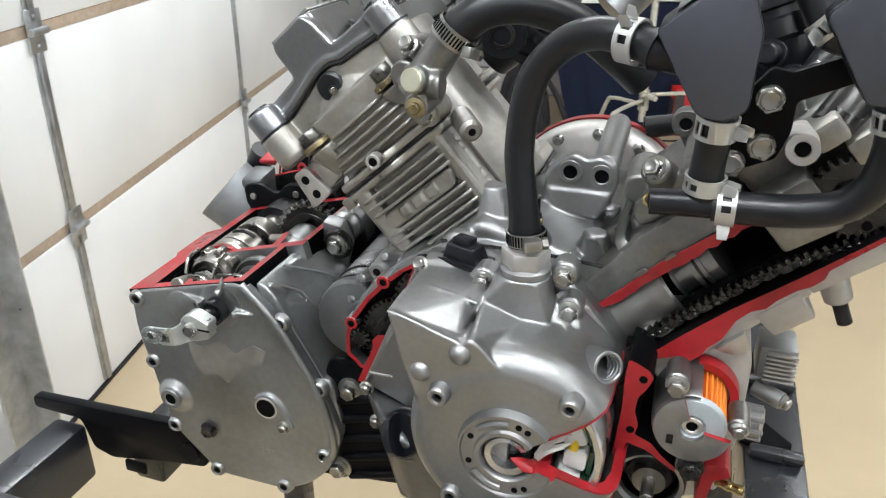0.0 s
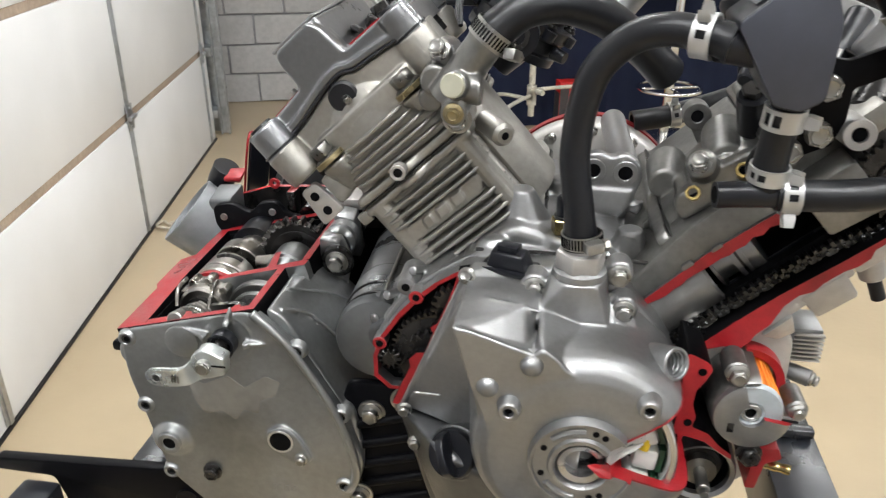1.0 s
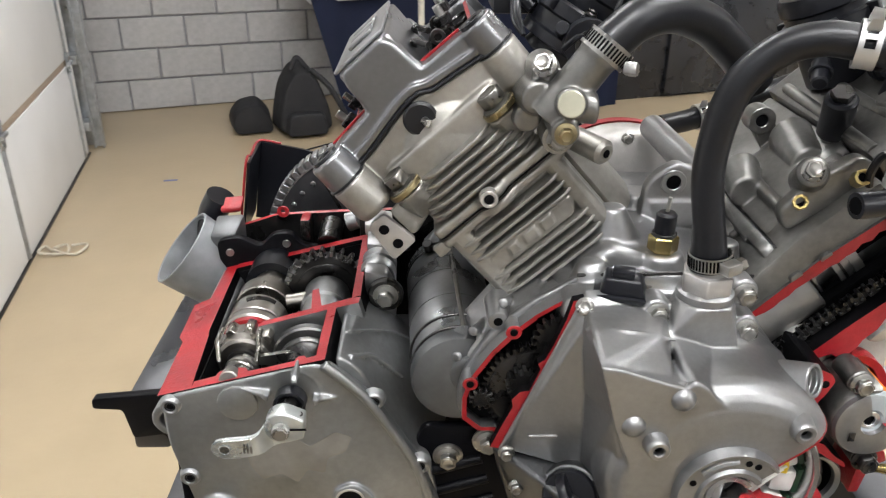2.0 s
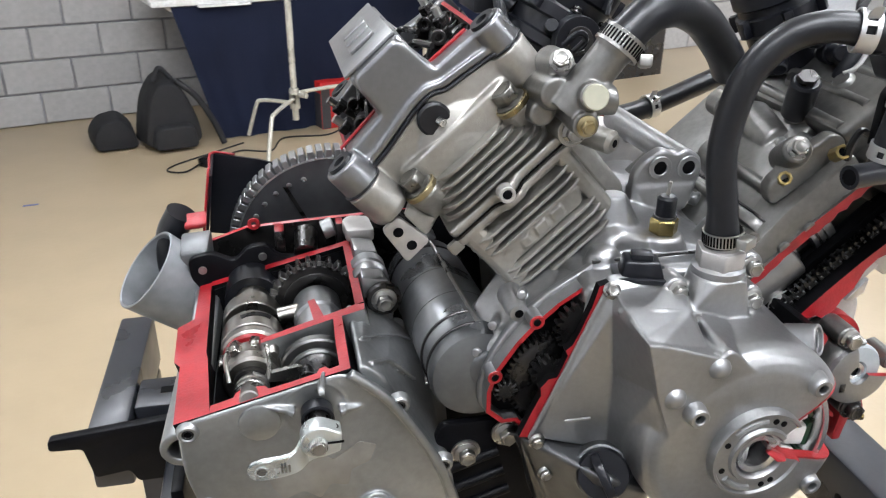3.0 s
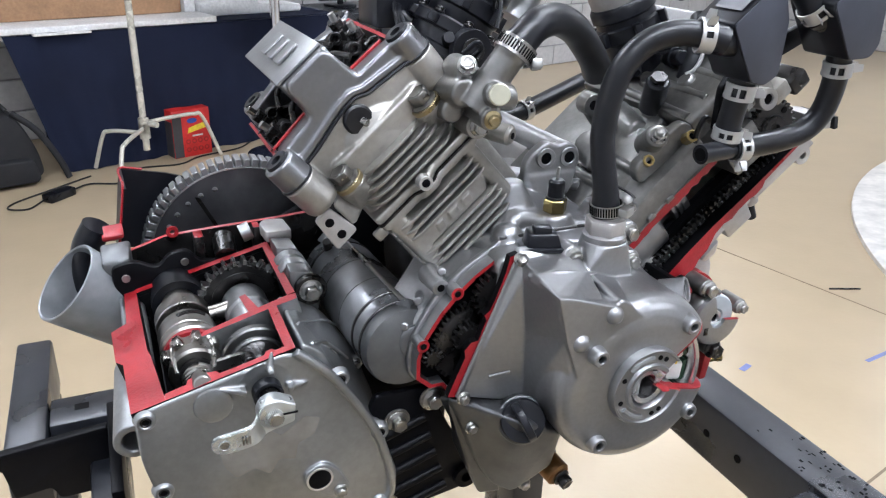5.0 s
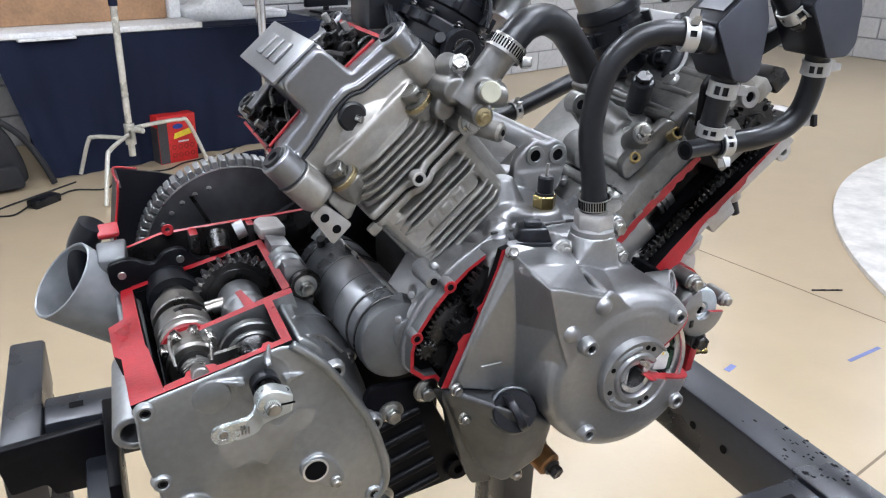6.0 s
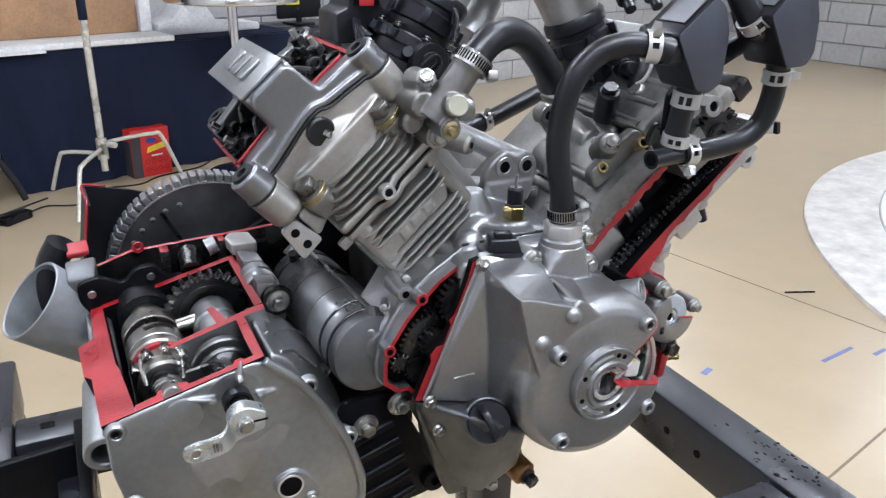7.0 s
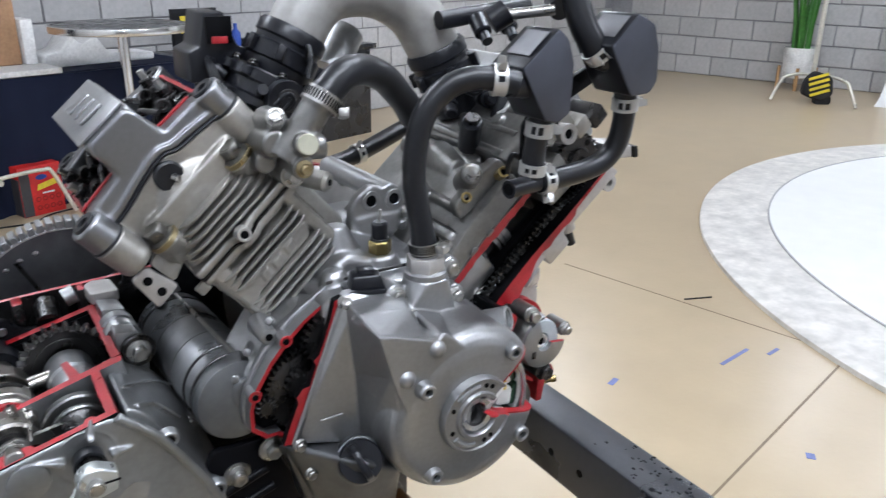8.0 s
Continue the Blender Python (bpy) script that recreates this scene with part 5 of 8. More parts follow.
# bead along the cover's edge
part("edge_bead", tube([(-0.281, 0.108, 1.127), (-0.262, 0.107, 1.110), (-0.246, 0.107, 1.091), (-0.226, 0.107, 1.058), (-0.210, 0.107, 1.026), (-0.198, 0.107, 0.985), (-0.196, 0.108, 0.955), (-0.206, 0.108, 0.938)], 0.0042, seg=10), ALU_DULL, gearbox)
for x, z in ((-0.243, 1.092), (-0.207, 1.026), (-0.208, 0.944), (-0.257, 0.890), (-0.338, 0.890), (-0.384, 0.938), (-0.398, 1.016), (-0.404, 1.089)):
    put("boss", SOCKET_DULL, (x, 0.109, z), FWD, gearbox)
    put("socket", DARK_CORE_BIG, (x, 0.109 - 0.0008, z), FWD, gearbox)
    put("socket_screw", SCREW, (x, 0.1085, z), FWD, gearbox)
part("corner_boss", hull(ring_pts(-0.375, 0.100, 0.981, 0.012) + ring_pts(-0.378, 0.112, 0.975, 0.024), 0.003, 3), ALU_DULL, gearbox)
part("boss_bush", ring((-0.375, 0.0965, 0.981), (-0.375, 0.1005, 0.981), 0.0065, 0.0115), ALU_DULL, gearbox)
part("socket", rod((-0.375, 0.0985, 0.981), (-0.375, 0.0982, 0.981), 0.0066, seg=18), BLACK_IN, gearbox)
put("bolt_head", mesh_of("bolt_head", bolt_bm(0.0072, 0.0095, 0.007), OILED), (-0.340, 0.107, 0.944), FWD, gearbox, 10)
# oblong pad with a hole and a small bolt
pad = fillet([(-0.281, 1.001), (-0.262, 1.010), (-0.248, 0.998), (-0.236, 0.972), (-0.246, 0.964), (-0.262, 0.972), (-0.279, 0.985)], 0.008)
part("inspection_pad", prism(pad, 0.1045, 0.1088, bev=0.002), ALU_DULL, gearbox)
part("inspection_hole", ring((-0.266, 0.1035, 0.992), (-0.266, 0.1044, 0.992), 0.0105, 0.0125), MACHINED, gearbox)
part("hole", rod((-0.266, 0.1041, 0.992), (-0.266, 0.1038, 0.992), 0.0106, seg=24), BLACK_IN, gearbox)
put("bolt", M6, (-0.247, 0.1043, 0.974), FWD, gearbox, 25)
for i in range(4):
    part("cast_mark", box(-0.282 + i * 0.007, -0.277 + i * 0.007, 0.1081, 0.1089, 0.928, 0.935, 0.0004), ALU_DULL, gearbox)
STAIN = material("worn_patch_aluminium", (0.335, 0.325, 0.30), 0.5, 0.75, stain=40, stain_amount=0.12)
part("worn_patch", prism(fillet([(-0.352, 1.052), (-0.336, 1.046), (-0.312, 1.058), (-0.297, 1.046), (-0.276, 1.061), (-0.262, 1.056), (-0.268, 1.040), (-0.283, 1.034), (-0.286, 1.018), (-0.300, 1.022), (-0.309, 1.008), (-0.322, 1.018), (-0.338, 1.012), (-0.347, 1.026)], 0.003), 0.1086, 0.1089), STAIN, gearbox, "pale worn patch")
# shift lever
BX, BZ = -0.3075, 1.098
part("lever_boss", lathe([(0.0125, 0.002), (0.0125, 0.017), (0.0150, 0.0175), (0.0172, 0.0165), (0.0178, 0.0100), (0.0215, 0.0085), (0.0235, -0.002), (0.0125, -0.002)], axes((BX, 0.109, BZ), (1, 0, 0), (0, 0, 1), (0, -1, 0)), seg=44), ALU_DULL, gearbox)
part("seal", lathe([(0.0126, 0.004), (0.0126, 0.0150), (0.0105, 0.0155), (0.0098, 0.0130), (0.0070, 0.0125), (0.0070, 0.004)], axes((BX, 0.109, BZ), (1, 0, 0), (0, 0, 1), (0, -1, 0)), seg=32), RUBBER, gearbox)
for ang, ln in ((78, 0.014), (-4, 0.015), (170, 0.021)):
    d = Vector((math.cos(radians(ang)), 0, math.sin(radians(ang))))
    n = Vector((-d.z, 0, d.x)) * 0.0026
    c = Vector((BX, 0.1095, BZ))
    a, b = c + d * 0.017, c + d * (0.020 + ln)
    part("rib", hull([a + n, a - n, b + n * 0.6, b - n * 0.6, a + n + Vector((0, -0.009, 0)), a - n + Vector((0, -0.009, 0)), b + Vector((0, -0.002, 0))]), ALU_DULL, gearbox)
fuse(gearbox, ("edge_bead", "corner_boss", "inspection_pad", "lever_boss", "rib"), 0.0010, 4)
LEVER = material("bright_zinc_lever", (0.60, 0.63, 0.62), 0.34, 0.9, stain=40, stain_amount=0.14)
part("lever_shaft", rod((BX, 0.100, BZ), (BX, 0.070, BZ), 0.008), OILED, engine, "splined shift shaft")
lever = part("shift_lever", hull(ring_pts(-0.3085, 0.066, 1.0985, 0.0135, n=24) + ring_pts(-0.3085, 0.081, 1.0985, 0.0135, n=24) + [(-0.2915, 0.066, 1.1050), (-0.2915, 0.081, 1.1050), (-0.2930, 0.066, 1.0890), (-0.2930, 0.081, 1.0890)], 0.0018, 3), LEVER, engine, "bright zinc shift lever")
arm = bmesh.new()
arm_line = [(-0.307, 0.0715, 1.0945, 0.0125), (-0.3185, 0.0695, 1.0910, 0.0110), (-0.3235, 0.0625, 1.0885, 0.0092), (-0.3275, 0.0600, 1.0875, 0.0086), (-0.336, 0.0588, 1.0867, 0.0088), (-0.346, 0.0583, 1.0862, 0.0090), (-0.3535, 0.058, 1.0857, 0.0084), (-0.3575, 0.058, 1.0852, 0.0064), (-0.3595, 0.058, 1.0850, 0.0035)]
rows_a = []
for x, y, z, w in arm_line:
    t = Vector((-0.22, 0, 0.97)).normalized() * w
    rows_a.append([arm.verts.new((x + t.x * sx, y + dy, z + t.z * sx)) for sx, dy in ((1, 0), (-1, 0), (-1, 0.0042), (1, 0.0042))])
for i in range(len(rows_a) - 1):
    for j in range(4):
        arm.faces.new((rows_a[i][j], rows_a[i][(j + 1) % 4], rows_a[i + 1][(j + 1) % 4], rows_a[i + 1][j]))
arm.faces.new(rows_a[0])
arm.faces.new(rows_a[-1])
bmesh.ops.recalc_face_normals(arm, faces=arm.faces[:])
bmesh.ops.bevel(arm, geom=[e for e in arm.edges if abs((e.verts[0].co - e.verts[1].co).y) < 0.008 and abs((e.verts[0].co - e.verts[1].co).z) < 0.006], offset=0.0009, segments=2, affect="EDGES")
part("lever_arm", arm, LEVER, lever)
part("eye", ring((-0.3500, 0.0572, 1.0862), (-0.3500, 0.0582, 1.0862), 0.0034, 0.0048), LEVER, lever)
part("eye_hole", rod((-0.3500, 0.0578, 1.0862), (-0.3500, 0.0576, 1.0862), 0.0035, seg=14), STEEL, lever)
SPLINE_END = mesh_of("splined_end", prism(gear_outline(0.0066, 26, 0.0006), 0.0, 0.006, PLAN, bev=0.0004, seg=1), STEEL)
put("splined_end", SPLINE_END, (-0.3090, 0.0662, 1.0982), FWD, lever, 10)
part("shaft_end", rod((-0.3090, 0.0603, 1.0982), (-0.3090, 0.0590, 1.0982), 0.0056, seg=24, bev=0.0006), STEEL, lever)
part("clamp_slot", box(-0.3030, -0.2905, 0.0652, 0.0662, 1.0975, 1.0990), BLACK_IN, lever)
part("screw_hole", ring((-0.2970, 0.0735, 1.1062), (-0.2968, 0.0735, 1.1072), 0.0022, 0.0036, seg=16), OILED, lever)
for i in range(3):
    part("stamped_bar", box(-0.3365 + i * 0.0026, -0.3350 + i * 0.0026, 0.0575, 0.0584, 1.0832, 1.0900), STEEL, lever)

# sloping cut plane through the gearbox top
TILT = radians(14.0)
SLOPE = axes((-0.412, 0, 1.097), (math.cos(TILT), 0, math.sin(TILT)), (0, 1, 0), (-math.sin(TILT), 0, math.cos(TILT)))
UPN = SLOPE.to_3x3() @ Vector((0, 0, 1))


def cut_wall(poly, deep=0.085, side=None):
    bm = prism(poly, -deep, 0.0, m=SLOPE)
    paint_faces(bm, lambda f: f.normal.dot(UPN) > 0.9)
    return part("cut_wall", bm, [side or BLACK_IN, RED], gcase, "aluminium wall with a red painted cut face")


cut_wall([(-0.002, 0.1110), (0.026, 0.1110), (0.020, 0.19), (0.018, 0.20), (0.016, 0.33), (0.004, 0.33), (0.003, 0.265), (-0.012, 0.258), (-0.010, 0.20), (-0.004, 0.19)])
cut_wall([(0.026, 0.1110), (0.128, 0.1110), (0.128, 0.1195), (0.120, 0.1190), (0.1175, 0.1235), (0.1125, 0.1235), (0.110, 0.1185), (0.088, 0.1180), (0.072, 0.1185), (0.069, 0.1240), (0.056, 0.1290), (0.046, 0.1275), (0.044, 0.1215), (0.026, 0.1205)])
cut_wall([(0.128, 0.1110), (0.136, 0.1110), (0.137, 0.19), (0.129, 0.19), (0.128, 0.15)])
cut_wall([(0.060, 0.187), (0.126, 0.190), (0.137, 0.190), (0.157, 0.190), (0.158, 0.20), (0.150, 0.202), (0.060, 0.194)], side=ALU_DULL)
cut_wall([(0.150, 0.202), (0.158, 0.202), (0.158, 0.33), (0.151, 0.33)])
cut_wall([(0.016, 0.322), (0.156, 0.322), (0.156, 0.332), (0.016, 0.332)], 0.03)
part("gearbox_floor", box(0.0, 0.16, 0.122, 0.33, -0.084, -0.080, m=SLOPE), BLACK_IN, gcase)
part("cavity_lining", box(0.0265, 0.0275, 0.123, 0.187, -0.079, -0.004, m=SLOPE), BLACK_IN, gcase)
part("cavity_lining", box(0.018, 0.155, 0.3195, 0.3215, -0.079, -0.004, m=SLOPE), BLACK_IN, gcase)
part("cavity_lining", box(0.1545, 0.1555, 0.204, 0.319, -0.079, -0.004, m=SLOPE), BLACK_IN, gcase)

fuse(gcase, ("shoulder", "shoulder_flank", "cast_ridge", "bolt_lug", "side_skin", "side_bore"))
# shift drum
SD = axes((-0.357, 0, 1.091), (1, 0, 0), (0, 0, 1), (0, 1, 0))
drum = part("shift_drum", lathe([(0, 0.200), (0.0255, 0.200), (0.0272, 0.202), (0.0272, 0.2095), (0.0265, 0.2102), (0.0225, 0.2104), (0.0225, 0.2126), (0.0265, 0.2128), (0.0272, 0.2135), (0.0272, 0.2360), (0.0262, 0.2372), (0.0165, 0.2375), (0.0165, 0.2505), (0.0262, 0.2508), (0.0272, 0.2520), (0.0272, 0.271), (0.0255, 0.274), (0.018, 0.275), (0.018, 0.300), (0.012, 0.30), (0.012, 0.32), (0, 0.32)], SD, seg=56), GROUND_STEEL, engine, "ground steel shift drum with cam grooves", angle=22)
part("cam_groove", tube([SD @ Vector((0.0272 * math.cos(a), 0.0272 * math.sin(a), 0.2235 + 0.006 * math.sin(a * 1.5))) for a in [0.9 + i * 0.16 for i in range(7)]], 0.0026, seg=8, per=3), OILED, drum)
part("groove_band", lathe([(0.0160, 0.2380), (0.0176, 0.2380), (0.0176, 0.2500), (0.0160, 0.2500), (0.0160, 0.2380)], SD, seg=48), OILED, drum)
part("red_collar", lathe([(0.012, 0.193), (0.0255, 0.193), (0.0255, 0.199), (0.012, 0.199), (0.012, 0.193)], SD, seg=40), RED, drum, "red painted collar")
star = prism(gear_outline(0.0285, 9, 0.0050, 0, 0), 0.176, 0.191, SD, bev=0.0008, seg=1)
lathe([(0.0, 0.166), (0.021, 0.164), (0.0235, 0.166), (0.0235, 0.1758), (0, 0.1758)], SD, seg=36, bm=star)
part("star_cam", star, GROUND_STEEL, drum, "toothed star cam")
part("cam_core", lathe([(0, 0.160), (0.015, 0.160), (0.015, 0.1655), (0, 0.1655)], SD, seg=36), OILED, drum)
spring = [SD @ Vector((0.0125 * math.cos(i * 0.7), 0.0125 * math.sin(i * 0.7), 0.140 + i * 0.00062)) for i in range(30)]
part("spring", tube(spring, 0.0018, seg=7, per=2), STEEL, drum)
part("end_shaft", rod((-0.357, 0.160, 1.091), (-0.357, 0.128, 1.091), 0.0120), GROUND_STEEL, drum)
part("end_shaft", rod((-0.357, 0.135, 1.1035), (-0.357, 0.112, 1.1100), 0.0078, bev=0.0012), STEEL, drum)
part("cut_bore", hull(ring_pts(-0.351, 0.1065, 1.091, 0.0165) + ring_pts(-0.351, 0.1200, 1.091, 0.0165), 0.002), ALU_DULL, gearbox)
for dx in (-0.017, 0.014):
    part("detent_finger", tube([(-0.357 + dx, 0.150, 1.102), (-0.357 + dx * 1.1, 0.160, 1.115), (-0.357 + dx, 0.176, 1.118)], 0.0019, seg=8), GROUND_STEEL, drum)

# second shaft with its gear, fork and discs
S2 = axes((-0.297, 0, 1.098), (1, 0, 0), (0, 0, 1), (0, 1, 0))
shaft2 = part("output_shaft", lathe([(0, 0.196), (0.019, 0.196), (0.020, 0.198), (0.020, 0.236), (0.0225, 0.238), (0.0225, 0.268), (0.019, 0.27), (0.014, 0.272), (0.014, 0.335), (0, 0.335)], S2, seg=44), ALU_DULL, engine, "stepped gearbox shaft")
g2 = part("large_gear", prism(gear_outline(0.044, 26, 0.0065, 0, 0), 0.276, 0.290, S2, bev=0.0006, seg=1), OILED, shaft2, "dark toothed gear")
part("gear_recess", ring(S2 @ Vector((0, 0, 0.2745)), S2 @ Vector((0, 0, 0.2758)), 0.022, 0.031), OILED, shaft2)
for i in range(26):
    a = 2 * math.pi * i / 26
    if math.sin(a) > 0.0:
        c = Vector((0.0412 * math.cos(a), 0.0412 * math.sin(a)))
        part("tooth_flank", box(-0.0022, 0.0026, -0.0016, 0.0016, 0.2752, 0.2759, m=S2 @ Matrix.Translation((c.x, c.y, 0)) @ pose(0, 0, 0, 0, 0, math.degrees(a))), STEEL, g2)
part("fork_rod", rod((-0.333, 0.252, 1.100), (-0.300, 0.252, 1.106), 0.0080), GROUND_STEEL, shaft2)
part("red_web", hull([(-0.302, 0.195, 1.122), (-0.292, 0.195, 1.124), (-0.300, 0.236, 1.124), (-0.306, 0.236, 1.122), (-0.300, 0.215, 1.116), (-0.297, 0.20, 1.112)]), RED, shaft2)
DISC_STEEL = material("satin_disc_steel", (0.17, 0.17, 0.165), 0.36, 0.95, stain=40, stain_amount=0.2, rough_vary=0.06)
DISC = axes((-0.303, 0, 1.087), (1, 0, 0), (0, 0, 1), (0, 1, 0))
disc = part("cam_disc", lathe([(0, 0.166), (0.0245, 0.166), (0.0262, 0.1675), (0.0262, 0.1705), (0.0215, 0.1710), (0.0215, 0.1738), (0.0305, 0.1742), (0.0322, 0.1756), (0.0322, 0.1820), (0.0305, 0.1835), (0, 0.184)], DISC, seg=56), DISC_STEEL, engine, "grooved grey selector disc", angle=25)
part("disc_face", lathe([(0, 0.1560), (0.0120, 0.1560), (0.0150, 0.1590), (0.0215, 0.1630), (0.0235, 0.1658), (0, 0.1659)], DISC, seg=44), OILED, disc)
part("disc_groove", lathe([(0.0205, 0.1711), (0.0225, 0.1711), (0.0225, 0.1737), (0.0205, 0.1737), (0.0205, 0.1711)], DISC, seg=44), OILED, disc)
part("detent_arm", hull(ring_pts(-0.318, 0.158, 1.098, 0.007, n=10) + ring_pts(-0.318, 0.163, 1.098, 0.007, n=10) + ring_pts(-0.343, 0.158, 1.097, 0.004, n=10) + ring_pts(-0.343, 0.163, 1.097, 0.004, n=10)), STEEL, engine)
part("detent_roller", rod((-0.312, 0.150, 1.098), (-0.312, 0.166, 1.098), 0.0065), OILED, engine)

# bolted column beside the gearbox opening
col = part("clamp_column", hull([(-0.257, 0.230, 1.144), (-0.236, 0.230, 1.140), (-0.226, 0.230, 1.124), (-0.230, 0.230, 1.09), (-0.257, 0.230, 1.09), (-0.257, 0.248, 1.146), (-0.238, 0.248, 1.143), (-0.228, 0.248, 1.12), (-0.257, 0.248, 1.09)], 0.002), ALU, engine, "stepped clamp block with a hex bolt")
part("clamp_block", hull([(-0.258, 0.284, 1.1465), (-0.236, 0.284, 1.143), (-0.230, 0.284, 1.10), (-0.257, 0.284, 1.10), (-0.259, 0.312, 1.148), (-0.238, 0.312, 1.145), (-0.232, 0.312, 1.10), (-0.258, 0.312, 1.10)], 0.002), ALU, col)
part("pale_pad", prism(fillet([(-0.262, 0.315), (-0.234, 0.315), (-0.236, 0.352), (-0.256, 0.356), (-0.264, 0.345)], 0.005), 1.140, 1.1525, PLAN, bev=0.002), ALU_PALE, col)
part("clamp_step", lathe([(0, 0.2482), (0.0165, 0.2482), (0.0175, 0.250), (0.0175, 0.262), (0.0150, 0.2635), (0.0150, 0.268), (0.0172, 0.2695), (0.0172, 0.2825), (0, 0.2838)], axes((-0.2465, 0, 1.127), (1, 0, 0), (0, 0, 1), (0, 1, 0)), seg=36), ALU_DULL, col)
part("seat_pocket", rod((-0.238, 0.2298, 1.123), (-0.238, 0.2230, 1.123), 0.0165, seg=28, bev=0.0015), OILED, col)
put("bolt", M10, (-0.238, 0.2228, 1.123), FWD, col, 8)

# rear castings, black flange, belt housing and sheave
flange = part("black_flange", prism(fillet([(-0.415, 1.09), (-0.418, 1.126), (-0.395, 1.131), (-0.372, 1.119), (-0.360, 1.134), (-0.340, 1.136), (-0.330, 1.121), (-0.29, 1.117), (-0.28, 1.09)], 0.008), 0.334, 0.345, bev=0.002), STEEL_BLACK, engine, "black lobed bearing flange")
for x, z in ((-0.404, 1.114), (-0.345, 1.124)):
    part("rivet", rod((x, 0.3335, z), (x, 0.331, z), 0.0042, seg=14), STEEL, flange)
part("red_lug", ring((-0.352, 0.364, 1.146), (-0.352, 0.3665, 1.146), 0.0025, 0.0065, seg=18), RED, flange)
part("bearing_seal", lathe([(0.0185, 0.300), (0.027, 0.300), (0.027, 0.333), (0.0185, 0.333), (0.0185, 0.300)], SD, seg=36), RUBBER, drum)
HW = [(-0.400, 0.372, 1.126), (-0.36, 0.372, 1.139), (-0.30, 0.368, 1.144), (-0.24, 0.362, 1.149), (-0.19, 0.36, 1.153)]
hb = bmesh.new()
for a, b in zip(HW, HW[1:]):
    hull([Vector(a), Vector(b), Vector(a) + Vector((0, 0.004, 0.001)), Vector(b) + Vector((0, 0.004, 0.001)), Vector(a) - Vector((0, 0, 0.05)), Vector(b) - Vector((0, 0, 0.05)), Vector(a) + Vector((0, 0.006, -0.05)), Vector(b) + Vector((0, 0.006, -0.05))], bm=hb)
paint_faces(hb, lambda f: f.normal.z > 0.5)
rear = part("belt_housing_edge", hb, [OILED, RED], engine, "aluminium belt housing edge painted red")
for x0, x1, y0, y1, z0, z1 in ((-0.332, -0.322, 0.346, 0.367, 1.10, 1.144), (-0.270, -0.262, 0.345, 0.362, 1.10, 1.148), (-0.250, -0.243, 0.345, 0.361, 1.10, 1.150)):
    bm = box(x0, x1, y0, y1, z0, z1, 0.0015)
    paint_faces(bm, lambda f: f.normal.z > 0.9)
    part("cut_rib", bm, [OILED, RED], rear)
part("spacer", rod((-0.302, 0.336, 1.122), (-0.300, 0.365, 1.132), 0.012), OILED, rear)
part("spacer", rod((-0.283, 0.350, 1.140), (-0.272, 0.350, 1.144), 0.010), ALU_DULL, rear)
part("corner_block", hull([(-0.425, 0.340, 1.105), (-0.395, 0.340, 1.108), (-0.395, 0.375, 1.140), (-0.425, 0.375, 1.138), (-0.425, 0.340, 1.130), (-0.398, 0.340, 1.133), (-0.425, 0.375, 1.09), (-0.395, 0.375, 1.09)], 0.003), STARTER_GREY, rear)
part("red_block", hull([(-0.422, 0.380, 1.138), (-0.400, 0.380, 1.140), (-0.400, 0.402, 1.150), (-0.422, 0.402, 1.148), (-0.422, 0.380, 1.143), (-0.400, 0.380, 1.145), (-0.41, 0.40, 1.13)], 0.0015), RED, rear)
SH = axes((-0.268, 0, 1.084), (1, 0, 0), (0, 0, 1), (0, 1, 0))
shell_bm = hull([(-0.408, 0.405, 1.100), (-0.394, 0.405, 1.186), (-0.410, 0.480, 1.100), (-0.396, 0.480, 1.186), (-0.405, 0.405, 1.100), (-0.391, 0.405, 1.186), (-0.407, 0.480, 1.100), (-0.393, 0.480, 1.186)])
hull([(-0.408, 0.480, 1.09), (-0.394, 0.480, 1.186), (-0.345, 0.480, 1.176), (-0.17, 0.480, 1.12), (-0.17, 0.480, 1.05), (-0.408, 0.484, 1.09), (-0.394, 0.484, 1.186), (-0.345, 0.484, 1.176), (-0.17, 0.484, 1.12), (-0.17, 0.484, 1.05)], bm=shell_bm)
shell = part("belt_housing", shell_bm, PLASTIC, engine, "black belt housing shell")
part("housing_rim", tube([(-0.409, 0.403, 1.105), (-0.395, 0.403, 1.186), (-0.395, 0.43, 1.187), (-0.395, 0.480, 1.187), (-0.370, 0.482, 1.183)], 0.0014, seg=8), RED, shell)
sheave = part("variator_sheave", lathe([(0, 0.436), (0.03, 0.436), (0.085, 0.430), (0.106, 0.428), (0.1075, 0.430), (0.1075, 0.447), (0.106, 0.449), (0, 0.452)], SH, seg=90), material("dark_sheave", (0.16, 0.16, 0.17), 0.40, 0.8, stain=14, stain_amount=0.35), engine, "dark ribbed variator sheave")
fin_mesh = mesh_of("sheave_rib", prism([(0.1065, -0.0038), (0.1165, -0.0036), (0.1165, 0.0036), (0.1065, 0.0038)], 0.427, 0.452, SH.to_3x3().to_4x4(), bev=0.0008, seg=1), ALU)
for i in range(72):
    share("sheave_rib", fin_mesh, Matrix.Translation(SH.translation) @ pose(0, 0, 0, 0, i * 360 / 72, 0), sheave)
part("rim_band", lathe([(0.1062, 0.4262), (0.1080, 0.4262), (0.1080, 0.4275), (0.1062, 0.4275), (0.1062, 0.4262)], SH, seg=90), MACHINED, sheave)
dot = mesh_of("balance_hole", lathe([(0, 0.0012), (0.0026, 0.001), (0.0032, 0.0)], PLAN, seg=14), MACHINED)
